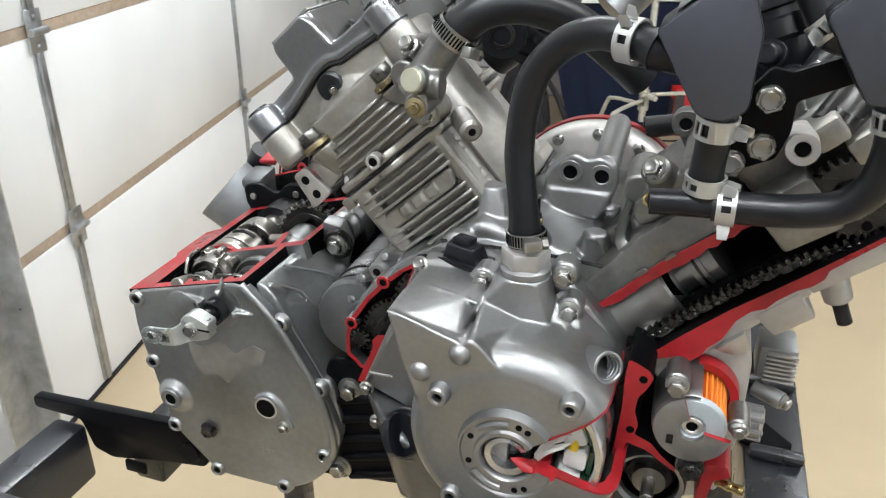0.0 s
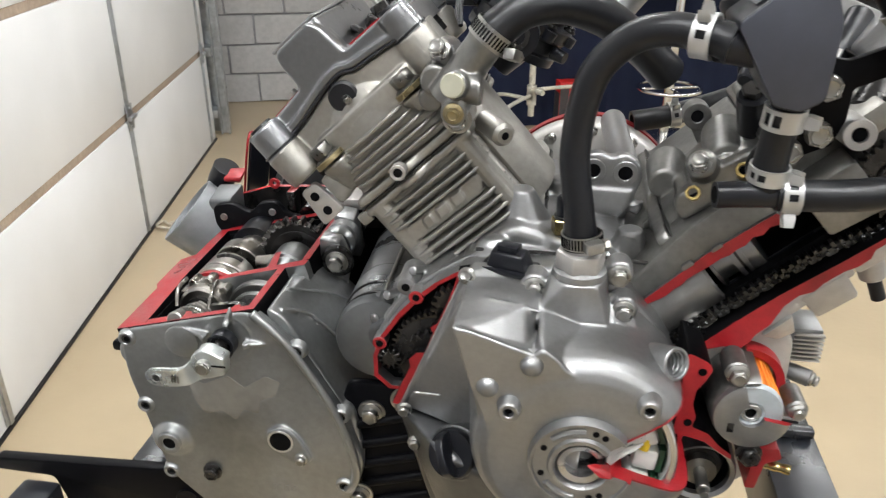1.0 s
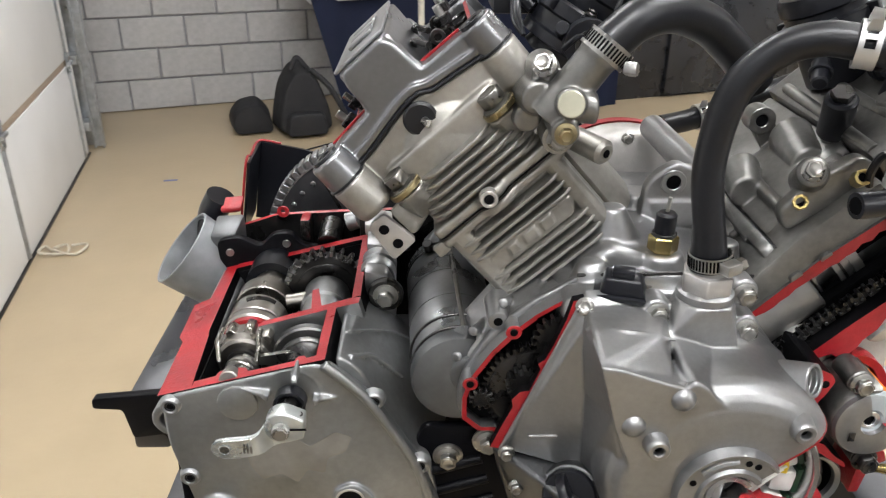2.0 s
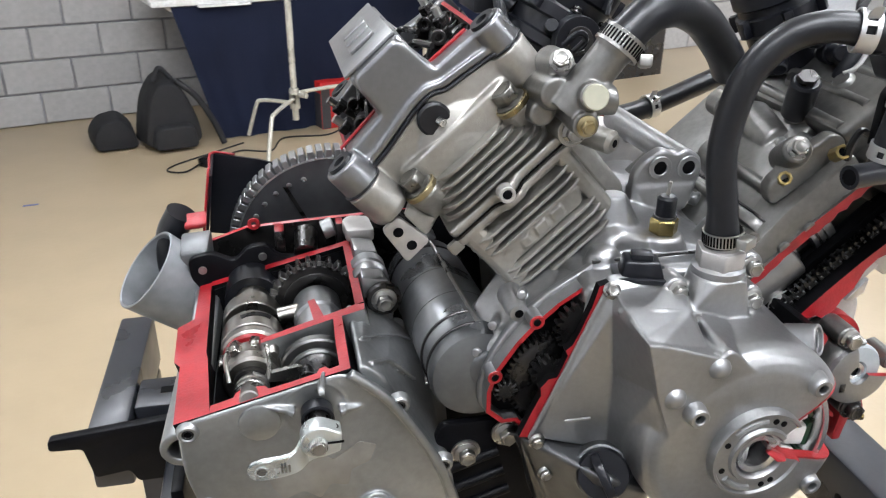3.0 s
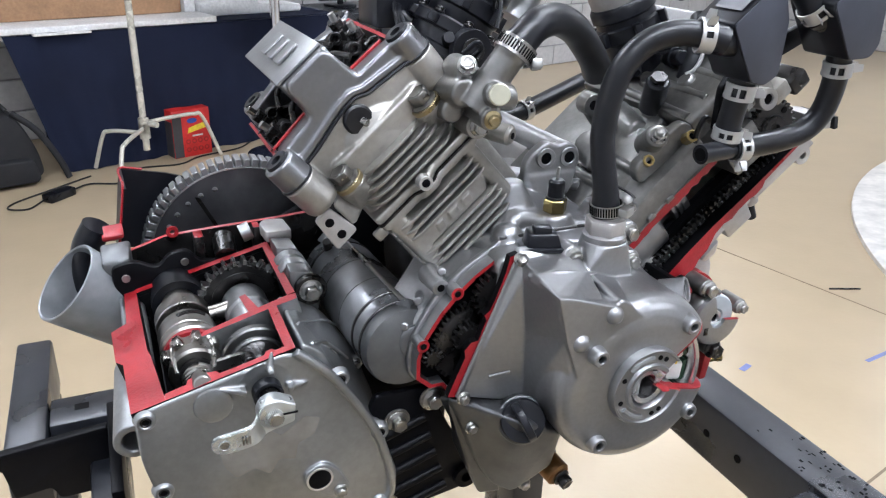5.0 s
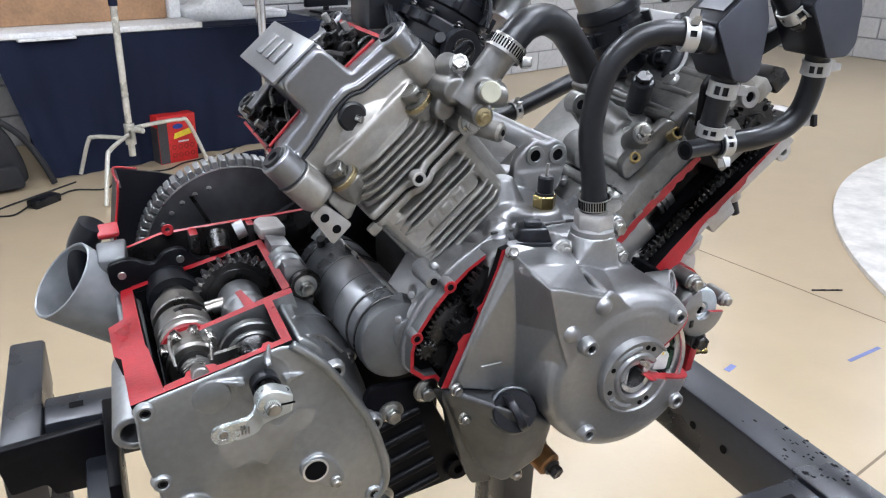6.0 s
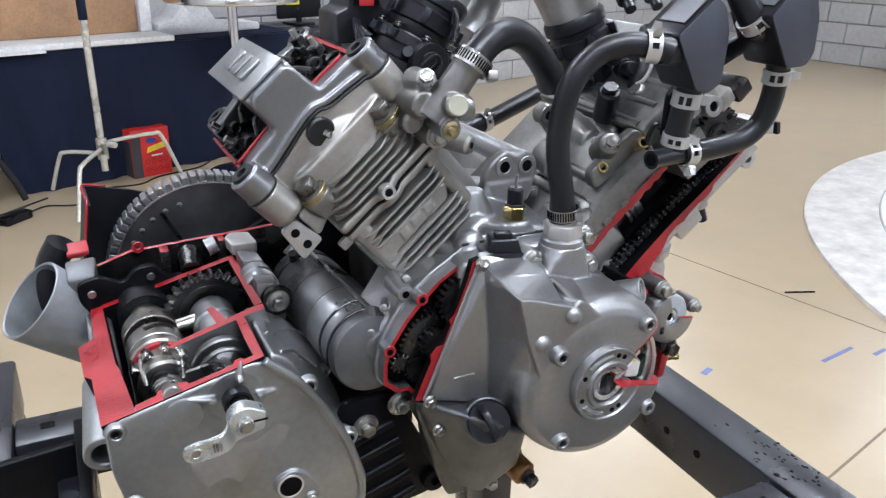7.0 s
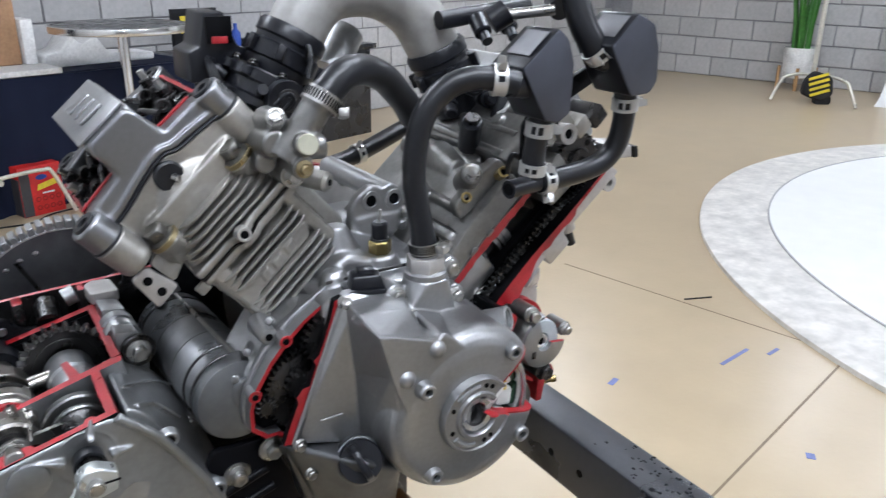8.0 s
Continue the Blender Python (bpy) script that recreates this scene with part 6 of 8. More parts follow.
for a in (104, 115, 126, 137, 148, 158):
    share("balance_hole", dot, along((-0.275 + 0.090 * math.cos(radians(a)), 0.4279, 1.080 + 0.090 * math.sin(radians(a))), (-0.275 + 0.090 * math.cos(radians(a)), 0.40, 1.080 + 0.090 * math.sin(radians(a)))), sheave)
part("spoke", hull([(-0.32, 0.4285, 1.16), (-0.30, 0.430, 1.12), (-0.315, 0.4275, 1.16), (-0.295, 0.428, 1.12)]), OILED, sheave)

# flared air duct
d0, d1 = Vector((-0.462, 0.358, 1.108)), Vector((-0.374, 0.380, 1.026))
duct = part("air_duct", lathe([(0.0405, 0.0), (0.042, -0.001), (0.0435, 0.0), (0.0425, 0.02), (0.038, 0.11), (0.036, 0.11), (0.040, 0.02), (0.0405, 0.0)], along(d0, d1), seg=48), material("satin_grey_duct", (0.24, 0.25, 0.26), 0.42, 0.5, stain=20, stain_amount=0.15), engine, "satin grey flared air duct")
part("duct_bottom", rod(d0.lerp(d1, 0.55), d0.lerp(d1, 0.56), 0.038, seg=32), RAIL, duct)
part("black_elbow", tube([(-0.425, 0.40, 1.15), (-0.44, 0.405, 1.12), (-0.445, 0.41, 1.07)], 0.016), PLASTIC, engine)


def w3(u, v, y):
    x, z = uv(u, v)
    return Vector((x, y, z))


VDIR = Vector((-SA, 0, CA))
UDIR = Vector((CA, 0, SA))
SIDE = Vector((0, -1, 0))

# --- cylinder A, leaning over the gearbox ---
barrel = part("cylinder", prism(fillet([(-0.060, 0.168), (-0.048, 0.160), (0.036, 0.160), (0.049, 0.168), (0.049, 0.325), (0.036, 0.335), (-0.048, 0.335), (-0.060, 0.325)], 0.010), 0.132, 0.2165, UYV, bev=0.002), ALU_WARM, engine, "finned cast aluminium cylinder")
part("base_flange", prism(fillet([(-0.066, 0.150), (0.054, 0.150), (0.054, 0.340), (-0.066, 0.340)], 0.014), 0.118, 0.133, UYV, bev=0.003), ALU_WARM, barrel)
part("base_gasket", prism(fillet([(-0.0665, 0.1495), (0.0545, 0.1495), (0.0545, 0.3405), (-0.0665, 0.3405)], 0.014), 0.1155, 0.118, UYV), OILED, barrel)


def fin(u0, u1, v, y0, y1, thick, parent):
    """One cooling fin round the front, with rounded lips."""
    pts = fillet([(u0 - 0.003, y1), (u0 - 0.003, y0 + 0.012), (u0 + 0.012, y0), (u1 - 0.012, y0), (u1 + 0.003, y0 + 0.012), (u1 + 0.003, y1)], 0.009, 5)
    part("fin", prism(pts, v - thick / 2, v + thick / 2, UYV, bev=thick * 0.38, seg=2), ALU_WARM, parent)


for v, u0 in ((0.2015, -0.059), (0.1935, -0.059), (0.1860, -0.059), (0.1640, -0.059), (0.1560, -0.059), (0.1480, -0.059), (0.1400, -0.057)):
    fin(u0, 0.046, v, 0.1450, 0.325, 0.0030, barrel)
part("name_panel", prism(fillet([(-0.050, 0.1665), (-0.045, 0.1835), (0.036, 0.1835), (0.031, 0.1665)], 0.006), 0.1500, 0.162, UVY, bev=0.002), ALU_WARM, barrel)
for k, (a, b) in enumerate(((-0.029, -0.020), (-0.014, -0.002), (0.003, 0.014))):
    part("raised_bar", prism(fillet([(a, 0.1700), (b, 0.1700), (b + 0.0015, 0.1802), (a + 0.0015, 0.1802)], 0.002), 0.1482, 0.1503, UVY, bev=0.0006), ALU_WARM, barrel)
part("web", box(-0.060, -0.040, 0.150, 0.170, 0.136, 0.215, 0.006, m=UYV), ALU_WARM, barrel)
part("web", box(0.034, 0.049, 0.150, 0.170, 0.136, 0.215, 0.005, m=UYV), ALU_WARM, barrel)
part("top_flange", prism(fillet([(-0.064, 0.150), (-0.022, 0.150), (-0.016, 0.1435), (0.000, 0.1435), (0.006, 0.150), (0.054, 0.150), (0.054, 0.340), (-0.064, 0.340)], 0.006), 0.208, 0.2160, UYV, bev=0.0025), ALU_WARM, barrel)
part("head_gasket", prism(fillet([(-0.0645, 0.1495), (-0.022, 0.1495), (-0.016, 0.143), (0.000, 0.143), (0.006, 0.1495), (0.0545, 0.1495), (0.0545, 0.3405), (-0.0645, 0.3405)], 0.006), 0.2162, 0.2176, UYV), OILED, barrel)
part("square_tab", box(-0.074, -0.062, 0.154, 0.160, 0.205, 0.216, 0.002, m=UYV), ALU_WARM, barrel)
# chain tunnel on the inner side
part("chain_tunnel", prism(fillet([(0.048, 0.175), (0.066, 0.190), (0.070, 0.225), (0.066, 0.26), (0.048, 0.28)], 0.012), 0.125, 0.30, UYV, bev=0.004), ALU_WARM, barrel)

head = part("cylinder_head", prism(fillet([(-0.060, 0.166), (-0.048, 0.158), (0.036, 0.158), (0.049, 0.166), (0.049, 0.325), (0.036, 0.335), (-0.048, 0.335), (-0.060, 0.325)], 0.010), 0.218, 0.286, UYV, bev=0.003), ALU_WARM, engine, "finned cast aluminium cylinder head")
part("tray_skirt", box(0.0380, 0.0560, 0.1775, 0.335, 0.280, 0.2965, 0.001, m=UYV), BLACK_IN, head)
part("lower_flange", prism(fillet([(-0.064, 0.150), (-0.022, 0.150), (-0.016, 0.1435), (0.000, 0.1435), (0.006, 0.150), (0.054, 0.150), (0.054, 0.340), (-0.064, 0.340)], 0.006), 0.2178, 0.2265, UYV, bev=0.0025), ALU_WARM, head)
for v, u0, u1 in ((0.2330, -0.054, 0.043), (0.2405, -0.053, 0.040), (0.2480, -0.050, 0.036), (0.2555, -0.046, 0.031), (0.2630, -0.041, 0.025)):
    fin(u0, u1, v, 0.1462, 0.325, 0.0030, head)
dome = bmesh.new()
bmesh.ops.create_uvsphere(dome, u_segments=48, v_segments=24, radius=1.0, matrix=UVY @ Matrix.Translation((-0.009, 0.262, 0.180)) @ Matrix.Diagonal((0.049, 0.046, 0.0235, 1.0)))
part("front_dome", dome, ALU_WARM, head, angle=70)
put("stud", mesh_of("stud", ring((0, 0, 0), (0, 0, 0.010), 0.0038, 0.0068), ALU_PALE), w3(-0.009, 0.2255, 0.1435), SIDE, head)
put("stud_hole", DARK_CORE, w3(-0.009, 0.2255, 0.1338), SIDE, head)
BIG_DARK = mesh_of("bolt", bolt_bm(0.0098, 0.0122, 0.0125, 0.0125), material("dull_dark_bolt", (0.20, 0.195, 0.18), 0.36, 1.0, vary=0.15, stain=60, stain_amount=0.3))
for u in (-0.0546, 0.0388):
    part("bolt_boss", hull([w3(u - 0.014, 0.235, 0.165), w3(u + 0.014, 0.235, 0.165)] + [w3(u + 0.0145 * math.cos(a), 0.264, 0.160 + 0.0145 * math.sin(a)) for a in [i * 0.52 for i in range(12)]], 0.003), ALU_WARM, head)
    part("washer", ring(w3(u, 0.2655, 0.156), w3(u, 0.2703, 0.156), 0.004, 0.0142), YELLOW_ZINC, head, "yellow zinc washer")
    share("bolt", BIG_DARK, along(w3(u, 0.2705, 0.156), w3(u, 0.30, 0.154)) @ pose(0, 0, 0, 0, 0, 12 if u < 0 else 35), head)
bracket_a = part("pipe_bracket", prism(fillet([(-0.105, 0.227), (-0.100, 0.262), (-0.083, 0.262), (-0.079, 0.228)], 0.004), 0.160, 0.166, UVY, bev=0.001), ALU_PALE, engine, "pale bracket with two holes")
for v in (0.236, 0.252):
    part("hole", rod(w3(-0.092, v, 0.1602), w3(-0.092, v, 0.1596), 0.0042, seg=16), BLACK_IN, bracket_a)
part("bracket_arm", hull([w3(-0.080, 0.230, 0.162), w3(-0.080, 0.260, 0.162), w3(-0.058, 0.235, 0.17), w3(-0.058, 0.262, 0.17), w3(-0.058, 0.235, 0.20), w3(-0.075, 0.25, 0.20)], 0.003), ALU_WARM, bracket_a)
for dv, dy in ((0.245, 0.24), (0.225, 0.255)):
    part("stud_rubber", rod(w3(-0.062, dv, dy), w3(-0.088, dv - 0.010, dy), 0.0065, seg=14), RUBBER, head)
part("stud_boss", rod(w3(-0.050, 0.262, 0.215), w3(-0.078, 0.262, 0.215), 0.012, seg=20, bev=0.002), ALU_WARM, head)
part("stud_rubber", rod(w3(-0.0782, 0.262, 0.215), w3(-0.098, 0.262, 0.215), 0.006, seg=14), RUBBER, head)

# valve cover: gasket, walls, saddle and the two opened trays
wave = [(-0.082, 0.303), (-0.056, 0.306), (-0.030, 0.3115), (-0.014, 0.3145), (0.000, 0.3145), (0.010, 0.3095), (0.030, 0.307), (0.058, 0.303)]
cover_a = part("valve_cover", prism(fillet(wave + [(0.060, 0.318), (0.050, 0.3235), (0.0135, 0.3245), (0.0105, 0.352), (0.006, 0.3605), (-0.033, 0.3605), (-0.037, 0.352), (-0.038, 0.3265), (-0.076, 0.323), (-0.084, 0.316)], 0.004), 0.168, 0.1905, UVY, bev=0.006, seg=5), ALU_SMOOTH, engine, "cast aluminium valve cover with two cut-open trays")
part("flange_band", prism(fillet(wave + [(u, v + 0.0065) for u, v in reversed(wave)], 0.003), 0.1650, 0.186, UVY, bev=0.002, seg=3), ALU_SMOOTH, cover_a)
part("gasket", tube([w3(u, v - 0.0012, 0.1648) for u, v in [(-0.088, 0.3015)] + wave + [(0.066, 0.3005)]], 0.0017, seg=8, per=5), RUBBER, cover_a, "black rubber gasket")
part("head_rim", prism(fillet([(-0.060, 0.262), (0.046, 0.262)] + [(u, v - 0.003) for u, v in reversed(wave)], 0.003), 0.1665, 0.19, UVY, bev=0.002), ALU_WARM, head)
plug_a = part("end_plug", rod(w3(-0.0115, 0.2985, 0.185), w3(-0.0115, 0.2980, 0.1622), 0.0132, seg=32, bev=0.002), RUBBER, cover_a, "black rubber half-moon plug")
part("plug_pin", rod(w3(-0.010, 0.296, 0.1620), w3(-0.008, 0.293, 0.1570), 0.0034, seg=12), STEEL, plug_a)
part("saddle", box(-0.038, 0.0110, 0.1765, 0.3195, 0.305, 0.3605, 0.0035, m=UYV, seg=3), ALU_SMOOTH, cover_a)
part("saddle_skirt", hull([w3(-0.040, 0.322, 0.176), w3(0.013, 0.322, 0.176), w3(0.0105, 0.352, 0.1785), w3(-0.037, 0.352, 0.1785), w3(-0.043, 0.318, 0.1665), w3(0.018, 0.318, 0.1665), w3(-0.03, 0.36, 0.21), w3(0.005, 0.36, 0.21), w3(-0.03, 0.31, 0.21), w3(0.005, 0.31, 0.21)], 0.005, 4), ALU_SMOOTH, cover_a)
plate_a = part("top_plate", box(-0.0395, 0.0095, 0.180, 0.3205, 0.3607, 0.3635, 0.001, m=UYV), ALU, cover_a, "pale flat machined top plate")
for k, (a, b) in enumerate(((0.212, 0.232), (0.238, 0.258), (0.264, 0.286))):
    part("raised_bar", prism(fillet([(-0.026, a), (-0.002, a), (-0.002, b), (-0.026, b)], 0.003), 0.3636, 0.3662, UYV, bev=0.0008), ALU, plate_a)
part("rear_wall", prism(fillet([(-0.082, 0.300), (0.060, 0.300), (0.060, 0.318), (0.0135, 0.324), (0.0105, 0.340), (-0.037, 0.340), (-0.038, 0.324), (-0.08, 0.318)], 0.004), 0.3205, 0.338, UVY, bev=0.003), ALU_SMOOTH, cover_a)


def red_top(bm, n):
    return paint_faces(bm, lambda f: f.normal.dot(n) > 0.85)


part("tray_wall", red_top(box(0.0565, 0.0600, 0.1900, 0.3205, 0.296, 0.318, m=UYV), VDIR), [ALU, RED], cover_a)
part("tray_wall", red_top(box(-0.0860, -0.0830, 0.1900, 0.345, 0.288, 0.307, m=UYV), VDIR), [ALU, RED], cover_a)
part("tray_wall", red_top(box(-0.081, -0.040, 0.336, 0.345, 0.288, 0.309, m=UYV), VDIR), [ALU, RED], cover_a)
part("cut_lip", prism([(0.0135, 0.3246), (0.050, 0.3236), (0.050, 0.3252), (0.0135, 0.3262)], 0.1870, 0.1912, UVY), RED, cover_a)
part("cut_lip", prism([(-0.080, 0.3232), (-0.0385, 0.3266), (-0.0385, 0.3280), (-0.080, 0.3246)], 0.1870, 0.1912, UVY), RED, cover_a)
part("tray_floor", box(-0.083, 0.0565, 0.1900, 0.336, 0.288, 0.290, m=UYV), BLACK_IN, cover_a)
BOSS = mesh_of("bolt_tower", lathe([(0, -0.012), (0.0160, -0.012), (0.0155, 0.0), (0.0150, 0.020), (0.0135, 0.0215), (0.0105, 0.0215), (0.0100, 0.019), (0, 0.018)], PLAN, seg=36), ALU_SMOOTH)
GROM = mesh_of("grommet", lathe([(0.0045, 0.0195), (0.0052, 0.0235), (0.0102, 0.0238), (0.0108, 0.0215), (0.0108, 0.019), (0.0045, 0.0175)], PLAN, seg=28), RUBBER)
TOWER_LOW = mesh_of("tower_base", lathe([(0, 0), (0.0150, 0.001), (0.0170, 0.006), (0.0165, 0.032), (0, 0.032)], PLAN, seg=36), ALU_WARM)
for u, v, y in ((0.0625, 0.3020, 0.176), (-0.0835, 0.3030, 0.160), (-0.066, 0.294, 0.362), (0.052, 0.300, 0.335)):
    m = along(w3(u, v, y), w3(u, v + 0.1, y))
    share("bolt_tower", BOSS, m, cover_a)
    share("grommet", GROM, m, cover_a)
    share("tower_base", TOWER_LOW, along(w3(u * 0.98, v - 0.035, y), w3(u, v, y)), head)
    part("gasket_ring", ring(w3(u, v - 0.0022, y), w3(u, v - 0.0002, y), 0.012, 0.0168), RUBBER, cover_a)

fuse(cover_a, ("flange_band", "saddle", "saddle_skirt", "rear_wall", "bolt_tower"))
fuse(head, ("lower_flange", "front_dome", "bolt_boss", "head_rim", "stud_boss", "tower_base"))
fuse(barrel, ("base_flange", "name_panel", "raised_bar", "web", "top_flange"), 0.0010, 3)
# rocker gear in the trays
rockers = part("rocker_shaft", rod(w3(0.034, 0.312, 0.195), w3(0.034, 0.312, 0.318), 0.006), OILED, engine, "dark rocker shaft and rocker arms in the open trays")
part("rocker_shaft_b", rod(w3(-0.060, 0.305, 0.20), w3(-0.060, 0.305, 0.334), 0.006), OILED, rockers)
for u0, y0, s in ((0.030, 0.225, 1), (0.030, 0.285, 1), (-0.058, 0.235, -1), (-0.058, 0.295, -1)):
    v0 = 0.320 if s > 0 else 0.309
    part("rocker_arm", hull([w3(u0 - 0.018 * s, v0 - 0.004, y0 - 0.006), w3(u0 - 0.018 * s, v0 - 0.004, y0 + 0.006), w3(u0 + 0.014 * s, v0 + 0.008, y0 - 0.007), w3(u0 + 0.014 * s, v0 + 0.008, y0 + 0.007), w3(u0, v0 + 0.010, y0 - 0.008), w3(u0, v0 + 0.010, y0 + 0.008), w3(u0 + 0.012 * s, v0 - 0.006, y0), w3(u0 - 0.010 * s, v0 - 0.010, y0)], 0.002), OILED, rockers)
    share("adjuster_nut", mesh_of("adjuster_nut", rod((0, 0, 0), (0, 0, 0.008), 0.0072, seg=6, bev=0.0008), OILED), along(w3(u0 + 0.012 * s, v0 + 0.008, y0), w3(u0 + 0.016 * s, v0 + 0.03, y0)), rockers)
    part("adjuster_screw", rod(w3(u0 + 0.0135 * s, v0 + 0.014, y0), w3(u0 + 0.0155 * s, v0 + 0.024, y0), 0.0034, seg=12), STEEL, rockers)
    part("lock_collar", ring(w3(u0 + 0.002 * s, v0 + 0.006, y0 - 0.010), w3(u0 + 0.002 * s, v0 + 0.006, y0 - 0.004), 0.003, 0.0062), OILED, rockers)
    part("valve_spring", tube([w3(u0 + 0.019 * s + 0.008 * math.cos(i * 0.8), v0 - 0.024 + i * 0.0008, y0 + 0.008 * math.sin(i * 0.8)) for i in range(28)], 0.0016, seg=6, per=2), OILED, rockers)
    part("oil_pipe", tube([w3(u0 - 0.006 * s, v0 + 0.008, y0 - 0.020), w3(u0 - 0.014 * s, v0 + 0.015, y0 - 0.005), w3(u0 - 0.020 * s, v0 + 0.010, y0 + 0.015), w3(u0 - 0.026 * s, v0 + 0.000, y0 + 0.02)], 0.0028, seg=8), OILED, rockers)
part("cam_lobe", hull(ring_pts(*w3(0.018, 0.300, 0.205), 0.013) + ring_pts(*w3(0.018, 0.300, 0.225), 0.013) + [tuple(w3(0.012, 0.322, 0.207)), tuple(w3(0.012, 0.322, 0.223))], 0.001), OILED, rockers)
part("cam_follower", box(0.016, 0.046, 0.192, 0.206, 0.296, 0.322, 0.002, m=UYV), OILED, rockers)

# thermostat elbow on cylinder A's head
elbow = part("thermostat_housing", hull(ring_pts(*w3(0.066, 0.262, 0.128), 0.012) + ring_pts(*w3(0.062, 0.258, 0.165), 0.016), 0.004, 3), ALU_SHADE, engine, "cast aluminium thermostat elbow with plugs")
e0, e1 = Vector((-0.112, 0.130, 1.322)), Vector((-0.078, 0.124, 1.372))
part("spigot", lathe([(0, -0.006), (0.0150, -0.006), (0.0142, 0.02), (0.0138, 0.045), (0.0155, 0.050), (0.0135, 0.056), (0, 0.056)], along(e0, e1), seg=32), ALU_SHADE, elbow)
part("flange_lug", hull(ring_pts(*w3(0.082, 0.272, 0.135), 0.0095) + ring_pts(*w3(0.080, 0.270, 0.165), 0.012) + [tuple(w3(0.06, 0.26, 0.165)), tuple(w3(0.066, 0.27, 0.14))], 0.003), ALU_SHADE, elbow)
put("bolt", M8, w3(0.083, 0.276, 0.134), (-0.3, -0.8, 0.5), elbow, 20)
part("flange_lug", hull(ring_pts(*w3(0.050, 0.252, 0.140), 0.010) + ring_pts(*w3(0.050, 0.254, 0.165), 0.013), 0.003), ALU_SHADE, elbow)
part("plug_body", rod(Vector((-0.102, 0.126, 1.329)), Vector((-0.1055, 0.103, 1.334)), 0.0102, seg=28, bev=0.002), ALU_SHADE, elbow)
part("round_cap", rod(Vector((-0.1055, 0.1028, 1.334)), Vector((-0.1063, 0.0985, 1.335)), 0.0090, seg=40, bev=0.0008), material("yellowed_plug", (0.50, 0.49, 0.38), 0.4, 0.6), elbow, "pale round sensor plug")
part("hose_barb", hull(ring_pts(-0.086, 0.114, 1.328, 0.011, "x") + ring_pts(-0.100, 0.122, 1.330, 0.014, "x"), 0.004, 3), ALU_SHADE, elbow)
put("bolt", mesh_of("brass_bolt", bolt_bm(0.0056, 0.0078, 0.006), YELLOW_ZINC), (-0.1065, 0.110, 1.3115), FWD, elbow)
part("bolt_pillar", rod((-0.1065, 0.150, 1.312), (-0.1065, 0.1105, 1.3115), 0.010, seg=20), ALU_SHADE, elbow)
put("bolt", M8, w3(0.0575, 0.228, 0.134), FWD, elbow, 14)
part("bolt_pillar", rod(w3(0.0575, 0.228, 0.165), w3(0.0575, 0.228, 0.1345), 0.0115, seg=20), ALU_WARM, head)
part("inner_pipe", rod((-0.090, 0.172, 1.290), (-0.070, 0.140, 1.287), 0.0095, seg=22, bev=0.003), ALU_WARM, head)
part("pipe_hole", rod((-0.0700, 0.1399, 1.287), (-0.0696, 0.1393, 1.287), 0.0032, seg=18), BLACK_IN, head)

fuse(elbow, ("spigot", "flange_lug", "plug_body", "hose_barb", "bolt_pillar"))
# --- cylinder B, cut open along its side ---
FB = VYU
cyl_b = part("cylinder", prism(fillet([(-0.045, 0.177), (0.055, 0.177), (0.058, 0.190), (0.058, 0.330), (-0.045, 0.330)], 0.010), 0.083, 0.2185, FB, bev=0.003), ALU_SHADE, engine, "cut-open cylinder with black bore, piston and cam chain")
part("upper_skin", prism(fillet([(0.079, 0.0272), (0.212, 0.0272), (0.212, 0.056), (0.144, 0.056), (0.079, 0.047)], 0.004), 0.1145, 0.185, UVY, bev=0.004), ALU_SHADE, cyl_b)
random.seed(12)
top_edge = [(0.0715 + i * 0.0070, 0.0218 + random.uniform(-0.0016, 0.0016)) for i in range(21)]
part("cut_edge", red_front(prism(top_edge + [(0.2115, 0.0290), (0.1435, 0.0318), (0.1035, 0.0288), (0.0715, 0.0268)], 0.1120, 0.176, UVY)), [ALU_SHADE, RED], cyl_b, "ragged red cut edge")
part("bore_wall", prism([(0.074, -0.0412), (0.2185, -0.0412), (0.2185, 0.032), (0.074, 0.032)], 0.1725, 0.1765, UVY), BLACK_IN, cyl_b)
part("liner", lathe([(0.0255, 0.086), (0.0285, 0.0845), (0.0285, 0.137), (0.0265, 0.139), (0.0255, 0.137), (0.0255, 0.086)], axes(w3(-0.0065, 0.0017, 0.146), (0, -1, 0), tuple(VDIR), tuple(UDIR)), -100, 62, 40), material("honed_liner", (0.30, 0.295, 0.285), 0.35, 0.8), cyl_b, "grey honed liner")
PIS = axes(w3(-0.006, 0.0025, 0.152), (0, -1, 0), tuple(VDIR), tuple(UDIR))
piston = part("piston", lathe([(0, 0.141), (0.022, 0.141), (0.022, 0.143), (0.0165, 0.143), (0.0165, 0.158), (0.0245, 0.158), (0.0245, 0.162), (0.023, 0.162), (0.023, 0.1645), (0.0245, 0.1645), (0.0245, 0.168), (0.023, 0.168), (0.023, 0.1705), (0.0245, 0.1705), (0.0245, 0.178), (0, 0.178)], PIS, seg=44), material("dark_piston", (0.30, 0.30, 0.30), 0.36, 0.9), engine, "dark piston with ring grooves")
part("piston_ring", lathe([(0.0235, 0.1622), (0.0250, 0.1622), (0.0250, 0.1643), (0.0235, 0.1643), (0.0235, 0.1622)], PIS, seg=44), OILED, piston)
guide = part("chain_guide", prism(fillet([(0.128, -0.0290), (0.212, -0.0290), (0.212, -0.0130), (0.128, -0.0130)], 0.002), 0.1335, 0.140, UVY, bev=0.001), PLASTIC, cyl_b, "black chain guide plate")
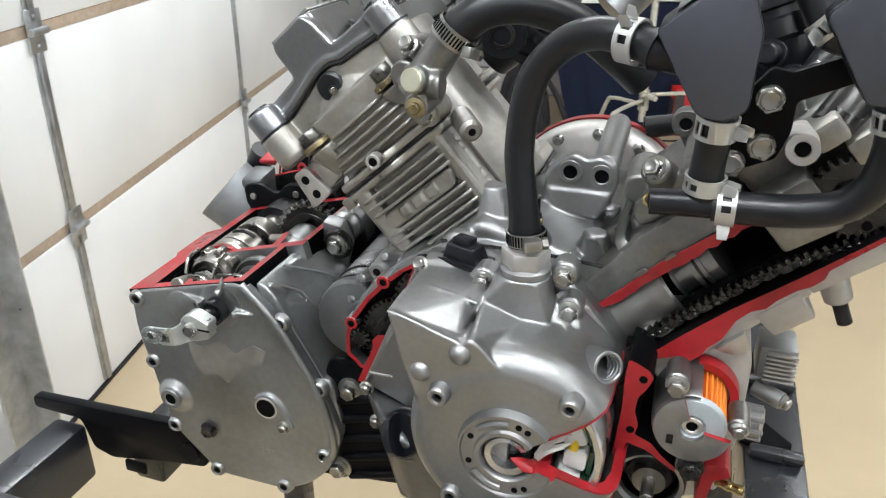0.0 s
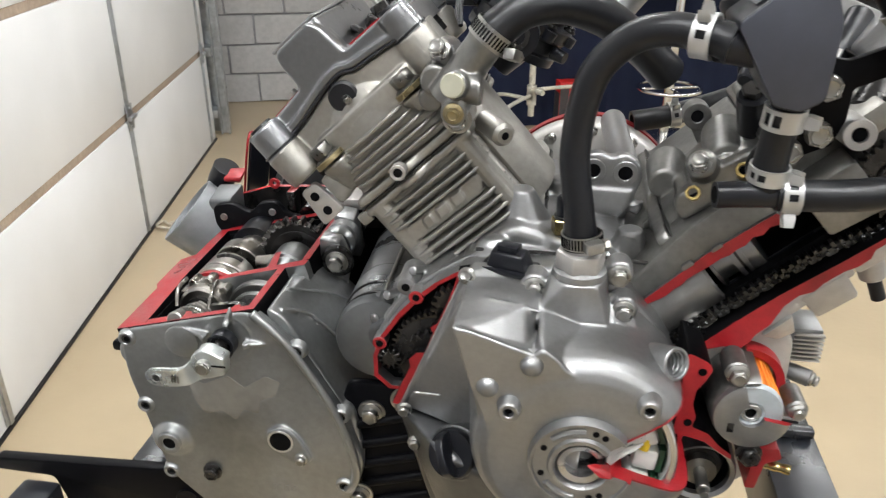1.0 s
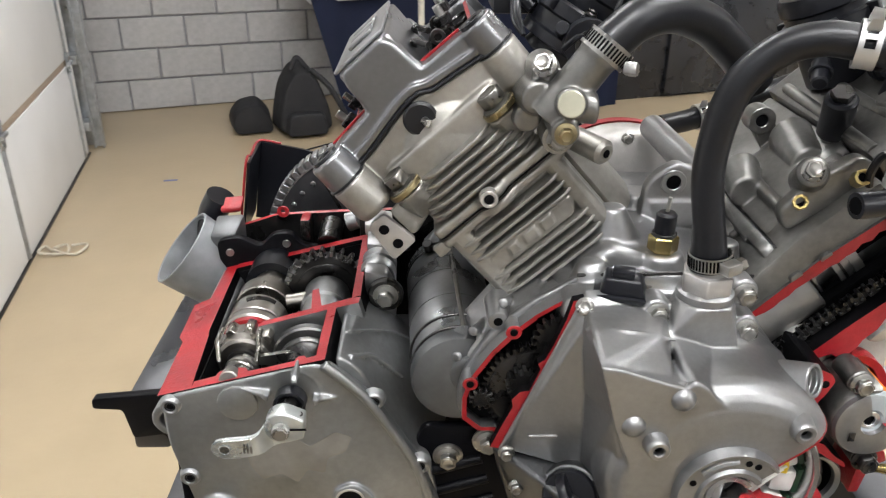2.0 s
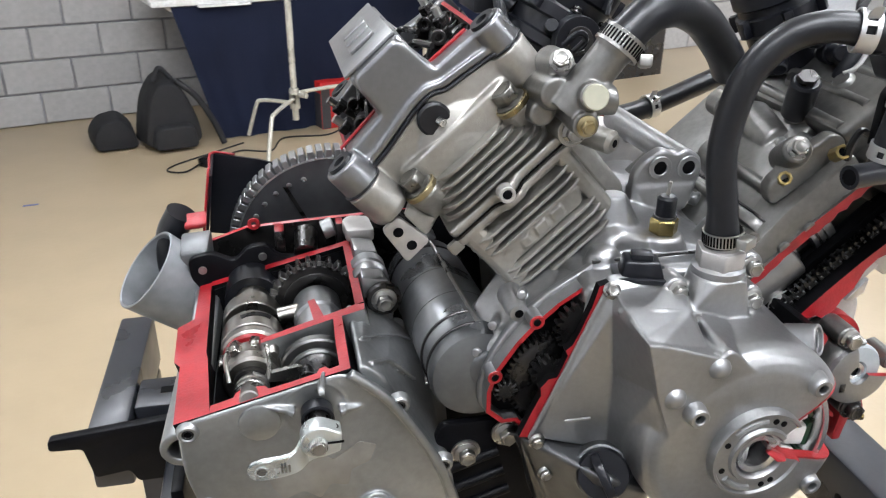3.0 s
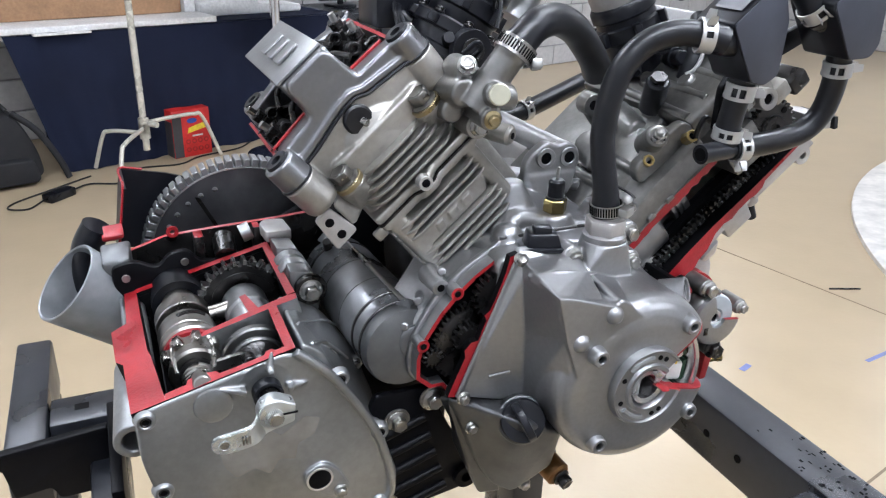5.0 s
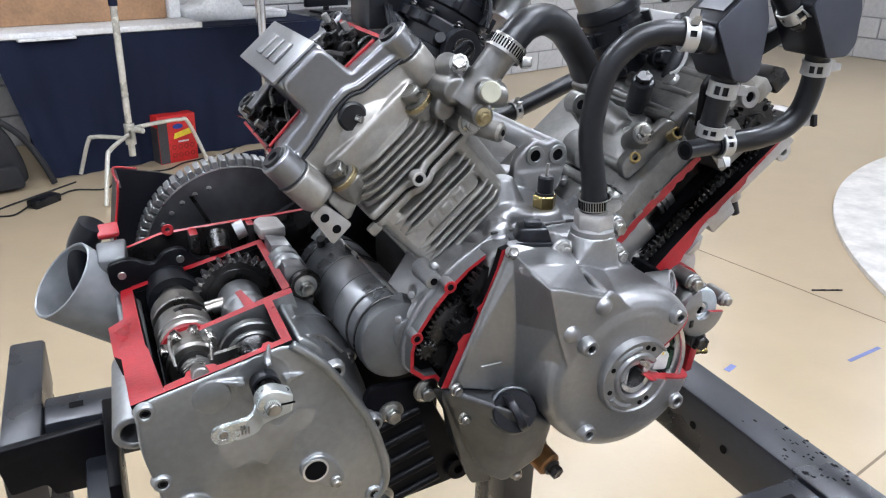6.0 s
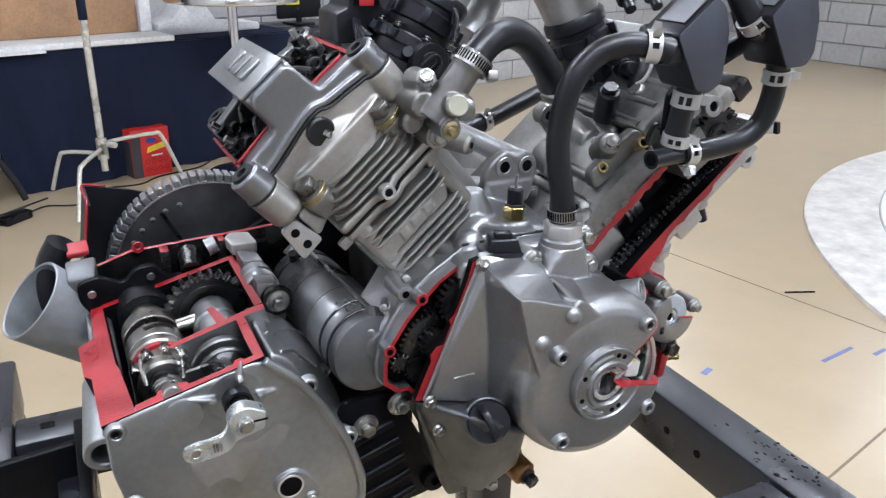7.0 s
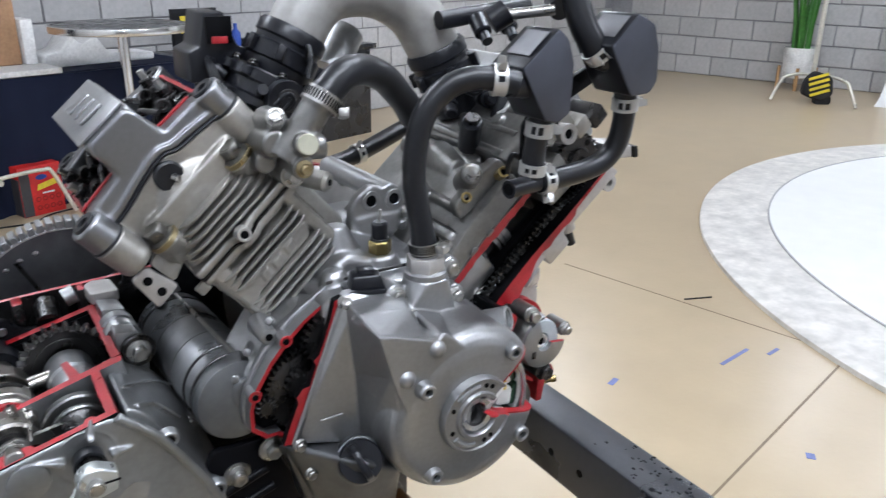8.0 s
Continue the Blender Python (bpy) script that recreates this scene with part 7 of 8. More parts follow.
part("guide_slot", prism(fillet([(0.138, -0.0215), (0.204, -0.0215), (0.204, -0.0190), (0.138, -0.0190)], 0.001), 0.1327, 0.1333, UVY), BLACK_IN, guide)
part("guide_lip", prism(fillet([(0.128, -0.0150), (0.212, -0.0150), (0.212, -0.0128), (0.128, -0.0128)], 0.0008), 0.1290, 0.1345, UVY, bev=0.0006), PLASTIC, guide)
low_edge = [(0.0782, -0.0250), (0.1292, -0.0223), (0.1672, -0.0218), (0.2182, -0.0243), (0.2982, -0.0258), (0.2982, -0.0286), (0.2382, -0.0293), (0.2322, -0.0334), (0.2222, -0.0340), (0.2132, -0.0318), (0.1972, -0.0317), (0.1882, -0.0336), (0.1782, -0.0303), (0.1652, -0.0315), (0.1562, -0.0358), (0.1482, -0.0396), (0.1352, -0.0406), (0.1282, -0.0438), (0.1142, -0.0446), (0.1112, -0.0358), (0.0982, -0.0303), (0.0812, -0.0293)]
part("cut_edge", red_front(prism(low_edge, 0.0985, 0.1495, UVY)), [BLACK_IN, RED], cyl_b, "ragged red cut edge")
part("lower_skin", prism(fillet([(0.085, -0.030), (0.2185, -0.030), (0.2185, -0.043), (0.085, -0.050)], 0.003), 0.105, 0.30, UVY, bev=0.003), ALU_PALE, cyl_b)
part("square_boss", hull([w3(0.176, -0.037, 0.104), w3(0.213, -0.037, 0.104), w3(0.2110, -0.0610, 0.1065), w3(0.178, -0.0610, 0.108), w3(0.176, -0.037, 0.150), w3(0.213, -0.037, 0.150), w3(0.206, -0.058, 0.150), w3(0.18, -0.060, 0.150)], 0.002), ALU_PALE, cyl_b)
part("round_boss", rod(w3(0.238, -0.030, 0.130), w3(0.226, -0.068, 0.130), 0.012, 0.010, bev=0.002), ALU_PALE, cyl_b)
part("stud", rod(w3(0.2258, -0.0682, 0.130), w3(0.220, -0.086, 0.130), 0.0055), RUBBER, cyl_b, "black threaded stud")
part("base_step", hull([w3(0.138, -0.046, 0.10), w3(0.165, -0.044, 0.10), w3(0.158, -0.064, 0.11), w3(0.144, -0.062, 0.11), w3(0.138, -0.046, 0.14), w3(0.165, -0.044, 0.14)], 0.002), ALU_PALE, cyl_b)
# cam chain: link plates and rollers
CHAIN_STEEL = material("oily_chain_steel", (0.075, 0.075, 0.075), 0.28, 0.95, stain=60, stain_amount=0.3)
chain = bmesh.new()
for i in range(32):
    u = 0.081 + i * 0.00635
    v = -0.0160 - 5.5 * max(0.0, u - 0.195) * max(0.0, u - 0.12) * 0.2
    y = 0.1080 if i % 2 else 0.1105
    plate = fillet([(u - 0.0048, v - 0.0028), (u + 0.0048, v - 0.0028), (u + 0.0048, v + 0.0028), (u - 0.0048, v + 0.0028)], 0.0026, 3)
    prism(plate, y, y + 0.0020, UVY, bm=chain)
    prism(plate, y + 0.0055, y + 0.0075, UVY, bm=chain)
    rod(w3(u + 0.0032, v, 0.1062), w3(u + 0.0032, v, 0.120), 0.0017, seg=10, bm=chain)
    if i % 2:
        for du in (-0.0032, 0.0032):
            prism([(u + du - 0.0019, v + 0.0022), (u + du - 0.0010, v + 0.0064), (u + du + 0.0010, v + 0.0064), (u + du + 0.0019, v + 0.0022)], y, y + 0.0070, UVY, bm=chain)
part("cam_chain", chain, CHAIN_STEEL, engine, "black toothed cam chain")
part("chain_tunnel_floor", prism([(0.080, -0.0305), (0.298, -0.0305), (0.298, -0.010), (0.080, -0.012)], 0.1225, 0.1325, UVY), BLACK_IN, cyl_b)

head_b = part("cylinder_head", prism(fillet([(-0.028, 0.150), (0.060, 0.135), (0.064, 0.150), (0.064, 0.330), (-0.045, 0.330), (-0.045, 0.165)], 0.008), 0.2195, 0.305, FB, bev=0.004), ALU_SHADE, engine, "cast aluminium cylinder head cut open at the chain side")
part("head_step", prism(fillet([(0.2195, -0.006), (0.262, -0.010), (0.262, 0.034), (0.2195, 0.034)], 0.004), 0.106, 0.152, UVY, bev=0.003), ALU_SHADE, head_b)
part("lower_skin", prism(fillet([(0.2195, -0.0292), (0.300, -0.0292), (0.304, -0.044), (0.2195, -0.040)], 0.003), 0.100, 0.300, UVY, bev=0.003), ALU_PALE, head_b)
sp = axes(w3(0.276, 0.004, 0), (CA, 0, SA), (-SA, 0, CA), (0, 1, 0))
spro = part("cam_sprocket", prism(gear_outline(0.030, 28, 0.004, 0, 0), 0.108, 0.116, sp, bev=0.0005, seg=1), OILED, engine, "dark cam sprocket")
part("sprocket_hub", lathe([(0.006, 0.104), (0.013, 0.104), (0.015, 0.107), (0.015, 0.125), (0.006, 0.125), (0.006, 0.104)], sp, seg=30), OILED, spro)
for a in (20, 140, 260):
    c = sp @ Vector((0.021 * math.cos(radians(a)), 0.021 * math.sin(radians(a)), 0.1075))
    part("hole", rod(c, c + Vector((0, -0.0004, 0)), 0.0035, seg=14), BLACK_IN, spro)
part("cap_block", hull([w3(0.306, -0.030, 0.110), w3(0.330, -0.052, 0.105), w3(0.338, -0.040, 0.105), w3(0.316, -0.016, 0.110), w3(0.306, -0.030, 0.150), w3(0.330, -0.052, 0.150), w3(0.338, -0.040, 0.150), w3(0.316, -0.016, 0.150)], 0.002), ALU_PALE, head_b)
part("cap_edge", hull([w3(0.3385, -0.042, 0.103), w3(0.342, -0.045, 0.103), w3(0.336, -0.056, 0.103), w3(0.332, -0.054, 0.103), w3(0.3385, -0.042, 0.15), w3(0.342, -0.045, 0.15), w3(0.336, -0.056, 0.15), w3(0.332, -0.054, 0.15)]), RUBBER, head_b)
part("eye_lug", ring(w3(0.290, -0.050, 0.105), w3(0.290, -0.050, 0.14), 0.004, 0.010), ALU_PALE, head_b)
cover_b = part("valve_cover", prism(fillet([(-0.045, 0.170), (0.070, 0.150), (0.074, 0.165), (0.074, 0.330), (-0.052, 0.330)], 0.012), 0.307, 0.345, FB, bev=0.008, seg=3), ALU, engine, "cast aluminium valve cover")
part("cover_rib", prism(fillet([(-0.02, 0.18), (0.05, 0.17), (0.05, 0.31), (-0.02, 0.31)], 0.01), 0.3455, 0.356, FB, bev=0.004), ALU, cover_b)
part("gasket", prism(fillet([(-0.0455, 0.165), (0.0705, 0.149), (0.0745, 0.165), (0.0745, 0.3305), (-0.0525, 0.3305)], 0.012), 0.3052, 0.3068, FB), RUBBER, cover_b)

# bosses, plugs and bolts on cylinder B's upper side
M6_DARK = mesh_of("bolt", bolt_bm(0.0056, 0.0074, 0.008), STEEL)
up_b = part("port_casting", hull([w3(0.110, 0.050, 0.14), w3(0.205, 0.050, 0.135), w3(0.205, 0.050, 0.26), w3(0.110, 0.050, 0.26), w3(0.125, 0.060, 0.16), w3(0.190, 0.063, 0.155), w3(0.190, 0.063, 0.25), w3(0.125, 0.060, 0.25)], 0.012, 5), ALU_SHADE, engine, "cast port and bosses above the cylinder")
for u0, v0, y0, u1, v1, y1, rr in ((0.118, 0.056, 0.150, 0.122, 0.060, 0.24, 0.004), (0.150, 0.060, 0.142, 0.152, 0.064, 0.24, 0.005), (0.108, 0.052, 0.175, 0.205, 0.058, 0.165, 0.004)):
    part("cast_rib", rod(w3(u0, v0, y0), w3(u1, v1, y1), rr, rr * 1.2, seg=14), ALU_SHADE, up_b)
# base flange and cut steps along the cylinder's upper side
part("base_flange", prism(fillet([(0.040, 0.119), (0.060, 0.128), (0.062, 0.20), (0.064, 0.32), (0.040, 0.33)], 0.008), 0.117, 0.1275, FB, bev=0.002), ALU_SHADE, cyl_b)
part("base_gasket", prism(fillet([(0.039, 0.1182), (0.0605, 0.1272), (0.0625, 0.20), (0.0645, 0.3205), (0.040, 0.3305)], 0.008), 0.1277, 0.1292, FB), OILED, cyl_b)
for u0, u1, v0, v1 in ((0.120, 0.132, 0.0300, 0.0345), (0.146, 0.157, 0.0300, 0.0335)):
    part("cut_step", prism(fillet([(u0, v0), (u1, v0), (u1 - 0.002, v1), (u0 + 0.002, v1)], 0.002), 0.1110, 0.122, UVY, bev=0.0015), ALU_SHADE, cyl_b)
for k in range(3):
    part("cast_rib", rod(w3(0.226 + k * 0.026, 0.060, 0.145), w3(0.230 + k * 0.026, 0.066, 0.30), 0.005, seg=12), ALU_SHADE, head_b)
for u0, y0 in ((0.262, 0.185), (0.250, 0.235)):
    part("cast_boss", rod(w3(u0, 0.045, y0), w3(u0, 0.068, y0), 0.013, 0.010, seg=22, bev=0.003), ALU_SHADE, head_b)
part("plug_pillar", rod((0.086, 0.150, 1.262), (0.0745, 0.1195, 1.281), 0.0125, 0.0115, seg=24, bev=0.002), ALU_SHADE, up_b)
put("bolt", M8, (0.0742, 0.1187, 1.2815), (-0.32, -0.82, 0.5), up_b, 18)
for at in ((0.1025, 0.106, 1.281), (0.0745, 0.129, 1.253)):
    a = Vector(at)
    d = Vector((-0.25, -0.80, 0.45)).normalized()
    part("brass_plug", ring(a - d * 0.012, a + d * 0.004, 0.0034, 0.0060, seg=8), BRASS, up_b, "brass jet plug")
    part("plug_core", rod(a, a + d * 0.001, 0.0035, seg=12), BLACK_IN, up_b)
part("round_cover", hull(ring_pts(0.060, 0.190, 1.236, 0.013) + ring_pts(0.065, 0.22, 1.245, 0.018), 0.006, 3), ALU_SHADE, up_b)
part("flange_plate", prism(fillet([(0.068, 1.228), (0.122, 1.268), (0.126, 1.282), (0.112, 1.290), (0.085, 1.272), (0.060, 1.247)], 0.008), 0.128, 0.142, bev=0.004), ALU_SHADE, up_b)
part("eye_lug", ring((0.090, 0.250, 1.279), (0.090, 0.268, 1.279), 0.0055, 0.0120), ALU_SHADE, up_b)
part("eye_hole", rod((0.090, 0.2520, 1.279), (0.090, 0.2515, 1.279), 0.0056, seg=16), BLACK_IN, up_b)
part("eye_arm", hull(ring_pts(0.092, 0.253, 1.277, 0.010) + ring_pts(0.092, 0.266, 1.277, 0.010) + [(0.115, 0.25, 1.25), (0.115, 0.27, 1.25), (0.10, 0.25, 1.243)], 0.002), ALU_SHADE, up_b)
for p, q, r in (((0.126, 0.200, 1.284), (0.117, 0.182, 1.318), 0.0125), ((0.19, 0.27, 1.29), (0.172, 0.25, 1.322), 0.013)):
    c = part("sensor_body", rod(p, q, r, bev=0.002), PLASTIC, engine, "black sensor body with a hex nut")
    d = (Vector(q) - Vector(p)).normalized()
    part("sensor_nut", rod(Vector(q) + d * 0.0003, Vector(q) + d * 0.006, r * 0.7, seg=6), OILED, c)
part("sensor_wire", tube([(0.118, 0.10, 1.296), (0.108, 0.098, 1.300), (0.104, 0.10, 1.288), (0.108, 0.105, 1.276)], 0.003, seg=8), RUBBER, engine)
part("sensor_seat", rod((0.140, 0.205, 1.262), (0.130, 0.198, 1.291), 0.016, 0.0135, seg=24, bev=0.002), ALU_SHADE, up_b)
part("cast_lump", hull(ring_pts(0.155, 0.215, 1.285, 0.016) + ring_pts(0.160, 0.25, 1.290, 0.022) + [(0.19, 0.21, 1.296), (0.186, 0.215, 1.318), (0.20, 0.24, 1.31)], 0.004, 3), ALU_SHADE, up_b)
part("cast_lump", hull(ring_pts(0.108, 0.190, 1.260, 0.015) + ring_pts(0.112, 0.24, 1.268, 0.020), 0.005, 3), ALU_SHADE, up_b)
part("port_stub", rod((0.166, 0.205, 1.286), (0.158, 0.188, 1.302), 0.009, 0.008, seg=20, bev=0.002), PLASTIC, up_b, "black capped port stub")
breather = part("breather_hose", tube([(0.196, 0.225, 1.372), (0.182, 0.205, 1.352), (0.170, 0.198, 1.328), (0.163, 0.200, 1.304)], 0.0105, seg=18), RUBBER, engine, "short black breather hose with a pale strap")
part("strap", tube([(0.1765, 0.1905, 1.352), (0.1720, 0.1865, 1.338), (0.1640, 0.1855, 1.326), (0.1560, 0.1885, 1.321)], 0.0022, seg=8), CLAMP, breather, "pale strap")
for at in ((0.108, 0.1885, 1.261),):
    put("bolt", M6_DARK, at, (-0.32, -0.82, 0.5), up_b, 12)
fuse(up_b, ("sensor_seat", "cast_lump", "cast_rib", "plug_pillar", "round_cover", "flange_plate", "eye_arm"))
# white bush and pipe stub beside cylinder B
bush = part("spacer_bush", ring((0.164, 0.080, 1.318), (0.168, 0.135, 1.312), 0.0050, 0.0105), ALU_PALE, engine, "pale round spacer bush")
part("bush_hole", rod((0.1643, 0.0825, 1.318), (0.1643, 0.0820, 1.318), 0.0056, seg=16), BLACK_IN, bush)
stub = part("pipe_stub", rod((0.185, 0.130, 1.318), (0.205, 0.150, 1.352), 0.016, 0.014, bev=0.002), OILED, engine, "dark round pipe stub")
part("stub_cap", rod((0.2052, 0.1502, 1.3523), (0.2085, 0.1535, 1.358), 0.0135, bev=0.001), ALU_PALE, stub)
for k, (u, v) in enumerate(((0.300, 0.030), (0.322, 0.022), (0.285, 0.050))):
    part("head_clutter_block", box(u - 0.010, u + 0.012, v - 0.008, v + 0.010, 0.105, 0.150, 0.003, m=UVY), ALU_WARM if k != 1 else OILED, head_b)

# --- hoses, clamps and tanks ---


def band_clamp(at, d, r, width=0.012, tail=(0, -1, 0)):
    """A spring band clamp: two thin hoops joined by bridges, with a pinched ear."""
    d = Vector(d).normalized()
    at = Vector(at)
    m = along(at, at + d)
    bm = lathe([(r + 0.0004, -width / 2), (r + 0.0019, -width / 2), (r + 0.0019, -width / 2 + 0.003), (r + 0.0004, -width / 2 + 0.003), (r + 0.0004, -width / 2)], m, seg=32)
    lathe([(r + 0.0004, width / 2 - 0.003), (r + 0.0019, width / 2 - 0.003), (r + 0.0019, width / 2), (r + 0.0004, width / 2), (r + 0.0004, width / 2 - 0.003)], m, seg=32, bm=bm)
    for a0, a1 in ((0, 70), (100, 150), (172, 182), (205, 300), (325, 338)):
        lathe([(r + 0.0005, -width / 2 + 0.002), (r + 0.0018, -width / 2 + 0.002), (r + 0.0018, width / 2 - 0.002), (r + 0.0005, width / 2 - 0.002), (r + 0.0005, -width / 2 + 0.002)], m, a0, a1, 10, bm=bm)
    t = Vector(tail) - d * Vector(tail).dot(d)
    t.normalize()
    c = at + t * (r + 0.0045)
    s = d.cross(t)
    for k in (-1, 1):
        hull([c + s * 0.003 * k + d * 0.004, c + s * 0.003 * k - d * 0.004, c + s * 0.0042 * k + d * 0.004, c + s * 0.0042 * k - d * 0.004, c + t * 0.006 + s * 0.004 * k + d * 0.003, c + t * 0.006 + s * 0.0052 * k - d * 0.003, c - t * 0.004 + s * 0.003 * k + d * 0.004, c - t * 0.004 + s * 0.0042 * k - d * 0.004], bm=bm)
    return part("hose_clamp", bm, CLAMP, engine, "pale spring band clamp")


def worm_clamp(at, d, r, width=0.012, tail=(1, -1, 0)):
    d = Vector(d).normalized()
    at = Vector(at)
    m = along(at, at + d)
    c = part("hose_clamp", lathe([(r + 0.0004, -width / 2), (r + 0.0014, -width / 2), (r + 0.0014, width / 2), (r + 0.0004, width / 2), (r + 0.0004, -width / 2)], m, seg=40), STEEL, engine, "slotted steel worm-drive clamp")
    for i in range(40):
        a = 2 * math.pi * i / 40
        share("slot", SLOT, m @ pose(0, 0, 0, 0, 0, math.degrees(a)) @ Matrix.Translation((r + 0.00145, 0, 0)), c)
    t = Vector(tail) - d * Vector(tail).dot(d)
    t.normalize()
    s = d.cross(t)
    q = at + t * (r + 0.0055)
    part("screw_housing", box(-0.0045, 0.0045, -0.004, 0.004, -0.007, 0.006, 0.001, m=along(q, q + s)), STEEL, c)
    part("screw_head", rod(q + s * 0.0062, q + s * 0.011, 0.0046, seg=6), GROUND_STEEL, c)
    return c


SLOT = mesh_of("slot", box(-0.0002, 0.0002, -0.0007, 0.0007, -0.004, 0.004), BLACK_IN)

part("neck_pipe", lathe([(0.0195, 0), (0.0200, 0.001), (0.0195, 0.006), (0.0160, 0.008), (0.0120, 0.024), (0.0110, 0.03), (0.0, 0.03)], Matrix.Translation((-0.007, 0.0745, 1.2045)), seg=36), ALU, cover)
part("hex_fitting", prism(ngon(6, 0.0185), 1.2115, 1.2255, Matrix.Translation((-0.007, 0.0745, 0)) @ pose(0, 0, 0, 0, 0, 12), bev=0.0015), ALU_PALE, cover, "hexagonal hose fitting")
part("coolant_hose", tube([(-0.0075, 0.0745, 1.228), (-0.011, 0.0755, 1.255), (-0.017, 0.079, 1.30), (-0.010, 0.077, 1.348), (0.010, 0.073, 1.374), (0.034, 0.064, 1.384), (0.060, 0.053, 1.3815), (0.070, 0.049, 1.379)],
             lambda q: 0.0106 + 0.0026 * max(0.0, 1 - q * 6) ** 1.2 + 0.0022 * max(0.0, 1 - (1 - q) * 8), seg=28, per=10), RUBBER, engine, "black rubber coolant hose")
worm_clamp((-0.0073, 0.0745, 1.2345), (-0.1, 0.03, 1), 0.0134, 0.010, (0.5, -1, 0))
band_clamp((0.0545, 0.0550, 1.3823), (0.90, -0.42, -0.06), 0.0124, 0.012, (-0.1, -0.5, 0.8))

# tank fronts lighter and more satin than the plastic, for their grazing reflection
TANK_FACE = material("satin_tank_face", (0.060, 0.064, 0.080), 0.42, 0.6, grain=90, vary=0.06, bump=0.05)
tank_a = fillet([(0.068, 1.392), (0.107, 1.425), (0.119, 1.416), (0.127, 1.394), (0.126, 1.349), (0.113, 1.341), (0.097, 1.344)], 0.004)
tank1 = part("expansion_tank", prism(tank_a, 0.040, 0.086, bev=0.0015), PLASTIC, engine, "flat black faceted coolant tank")
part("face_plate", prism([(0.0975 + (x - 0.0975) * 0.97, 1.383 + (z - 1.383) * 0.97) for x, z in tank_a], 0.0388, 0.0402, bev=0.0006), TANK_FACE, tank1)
# the top facet's pale reflection, laid on as a thin grey plate
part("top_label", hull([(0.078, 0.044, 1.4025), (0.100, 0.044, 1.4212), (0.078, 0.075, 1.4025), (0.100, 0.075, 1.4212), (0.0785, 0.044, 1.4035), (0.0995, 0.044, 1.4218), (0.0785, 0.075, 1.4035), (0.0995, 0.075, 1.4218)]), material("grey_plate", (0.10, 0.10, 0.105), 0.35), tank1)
part("side_spigot", rod((0.062, 0.052, 1.380), (0.085, 0.056, 1.376), 0.0125), PLASTIC, tank1)
tank_b = fillet([(0.153, 1.408), (0.183, 1.437), (0.206, 1.427), (0.214, 1.405), (0.216, 1.374), (0.208, 1.363), (0.183, 1.362)], 0.004)
tank2 = part("expansion_tank", prism(tank_b, 0.022, 0.070, bev=0.0015), PLASTIC, engine, "flat black faceted coolant tank with two hoses")
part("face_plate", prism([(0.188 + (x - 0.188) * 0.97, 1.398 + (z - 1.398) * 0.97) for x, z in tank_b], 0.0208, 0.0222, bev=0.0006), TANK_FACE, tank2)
# same painted reflection on the second tank's top facet
part("top_label", hull([(0.160, 0.026, 1.4165), (0.178, 0.026, 1.4335), (0.160, 0.060, 1.4165), (0.178, 0.060, 1.4335), (0.1605, 0.026, 1.4175), (0.1775, 0.026, 1.4342), (0.1605, 0.060, 1.4175), (0.1775, 0.060, 1.4342)]), material("grey_top_sheen_b", (0.10, 0.10, 0.105), 0.35), tank2)
part("side_spigot", rod((0.160, 0.045, 1.398), (0.180, 0.045, 1.392), 0.012), PLASTIC, tank2)

part("coolant_hose", tube([(0.111, 0.062, 1.348), (0.110, 0.065, 1.325), (0.109, 0.068, 1.302), (0.1085, 0.069, 1.283)], lambda q: 0.0108 + 0.0012 * abs(q - 0.5), seg=22), RUBBER, engine, "short black rubber hose")
band_clamp((0.1105, 0.0635, 1.3325), (0.04, -0.1, 1), 0.0114, 0.014, (1, -0.4, 0))
band_clamp((0.1090, 0.0680, 1.2935), (0.03, -0.1, 1), 0.0114, 0.011, (1, -0.3, 0))
tee = part("tee_pipe", tube([(0.076, 0.0615, 1.2785), (0.095, 0.064, 1.279), (0.118, 0.067, 1.279)], 0.0088, seg=20, inner=0.006), PLASTIC, engine, "black plastic tee pipe")
part("tee_stem", rod((0.1083, 0.0665, 1.280), (0.1085, 0.068, 1.289), 0.0092, seg=20), PLASTIC, tee)
part("tee_bore", rod((0.0762, 0.0615, 1.2785), (0.0766, 0.0616, 1.2785), 0.0061, seg=16), BLACK_IN, tee)
part("coolant_hose", tube([(0.116, 0.067, 1.279), (0.140, 0.066, 1.280), (0.168, 0.062, 1.284), (0.190, 0.058, 1.292), (0.203, 0.054, 1.308), (0.2065, 0.051, 1.330), (0.204, 0.048, 1.352), (0.200, 0.046, 1.366)], 0.0108, seg=24, per=9), RUBBER, engine, "black rubber coolant hose bent upwards")
band_clamp((0.1245, 0.0668, 1.2792), (1, -0.03, 0.02), 0.0112, 0.012, (0, -0.4, -1))
band_clamp((0.2045, 0.0485, 1.3505), (-0.1, -0.1, 1), 0.0112, 0.013, (1, -0.3, 0))
part("coolant_hose", tube([(0.172, 0.045, 1.394), (0.160, 0.047, 1.404), (0.149, 0.055, 1.424), (0.143, 0.066, 1.455), (0.138, 0.085, 1.49)], 0.0128, seg=24), RUBBER, engine, "black rubber coolant hose")
band_clamp((0.1615, 0.0466, 1.4025), (-0.72, 0.15, 0.65), 0.0132, 0.012, (-0.4, -0.8, -0.2))

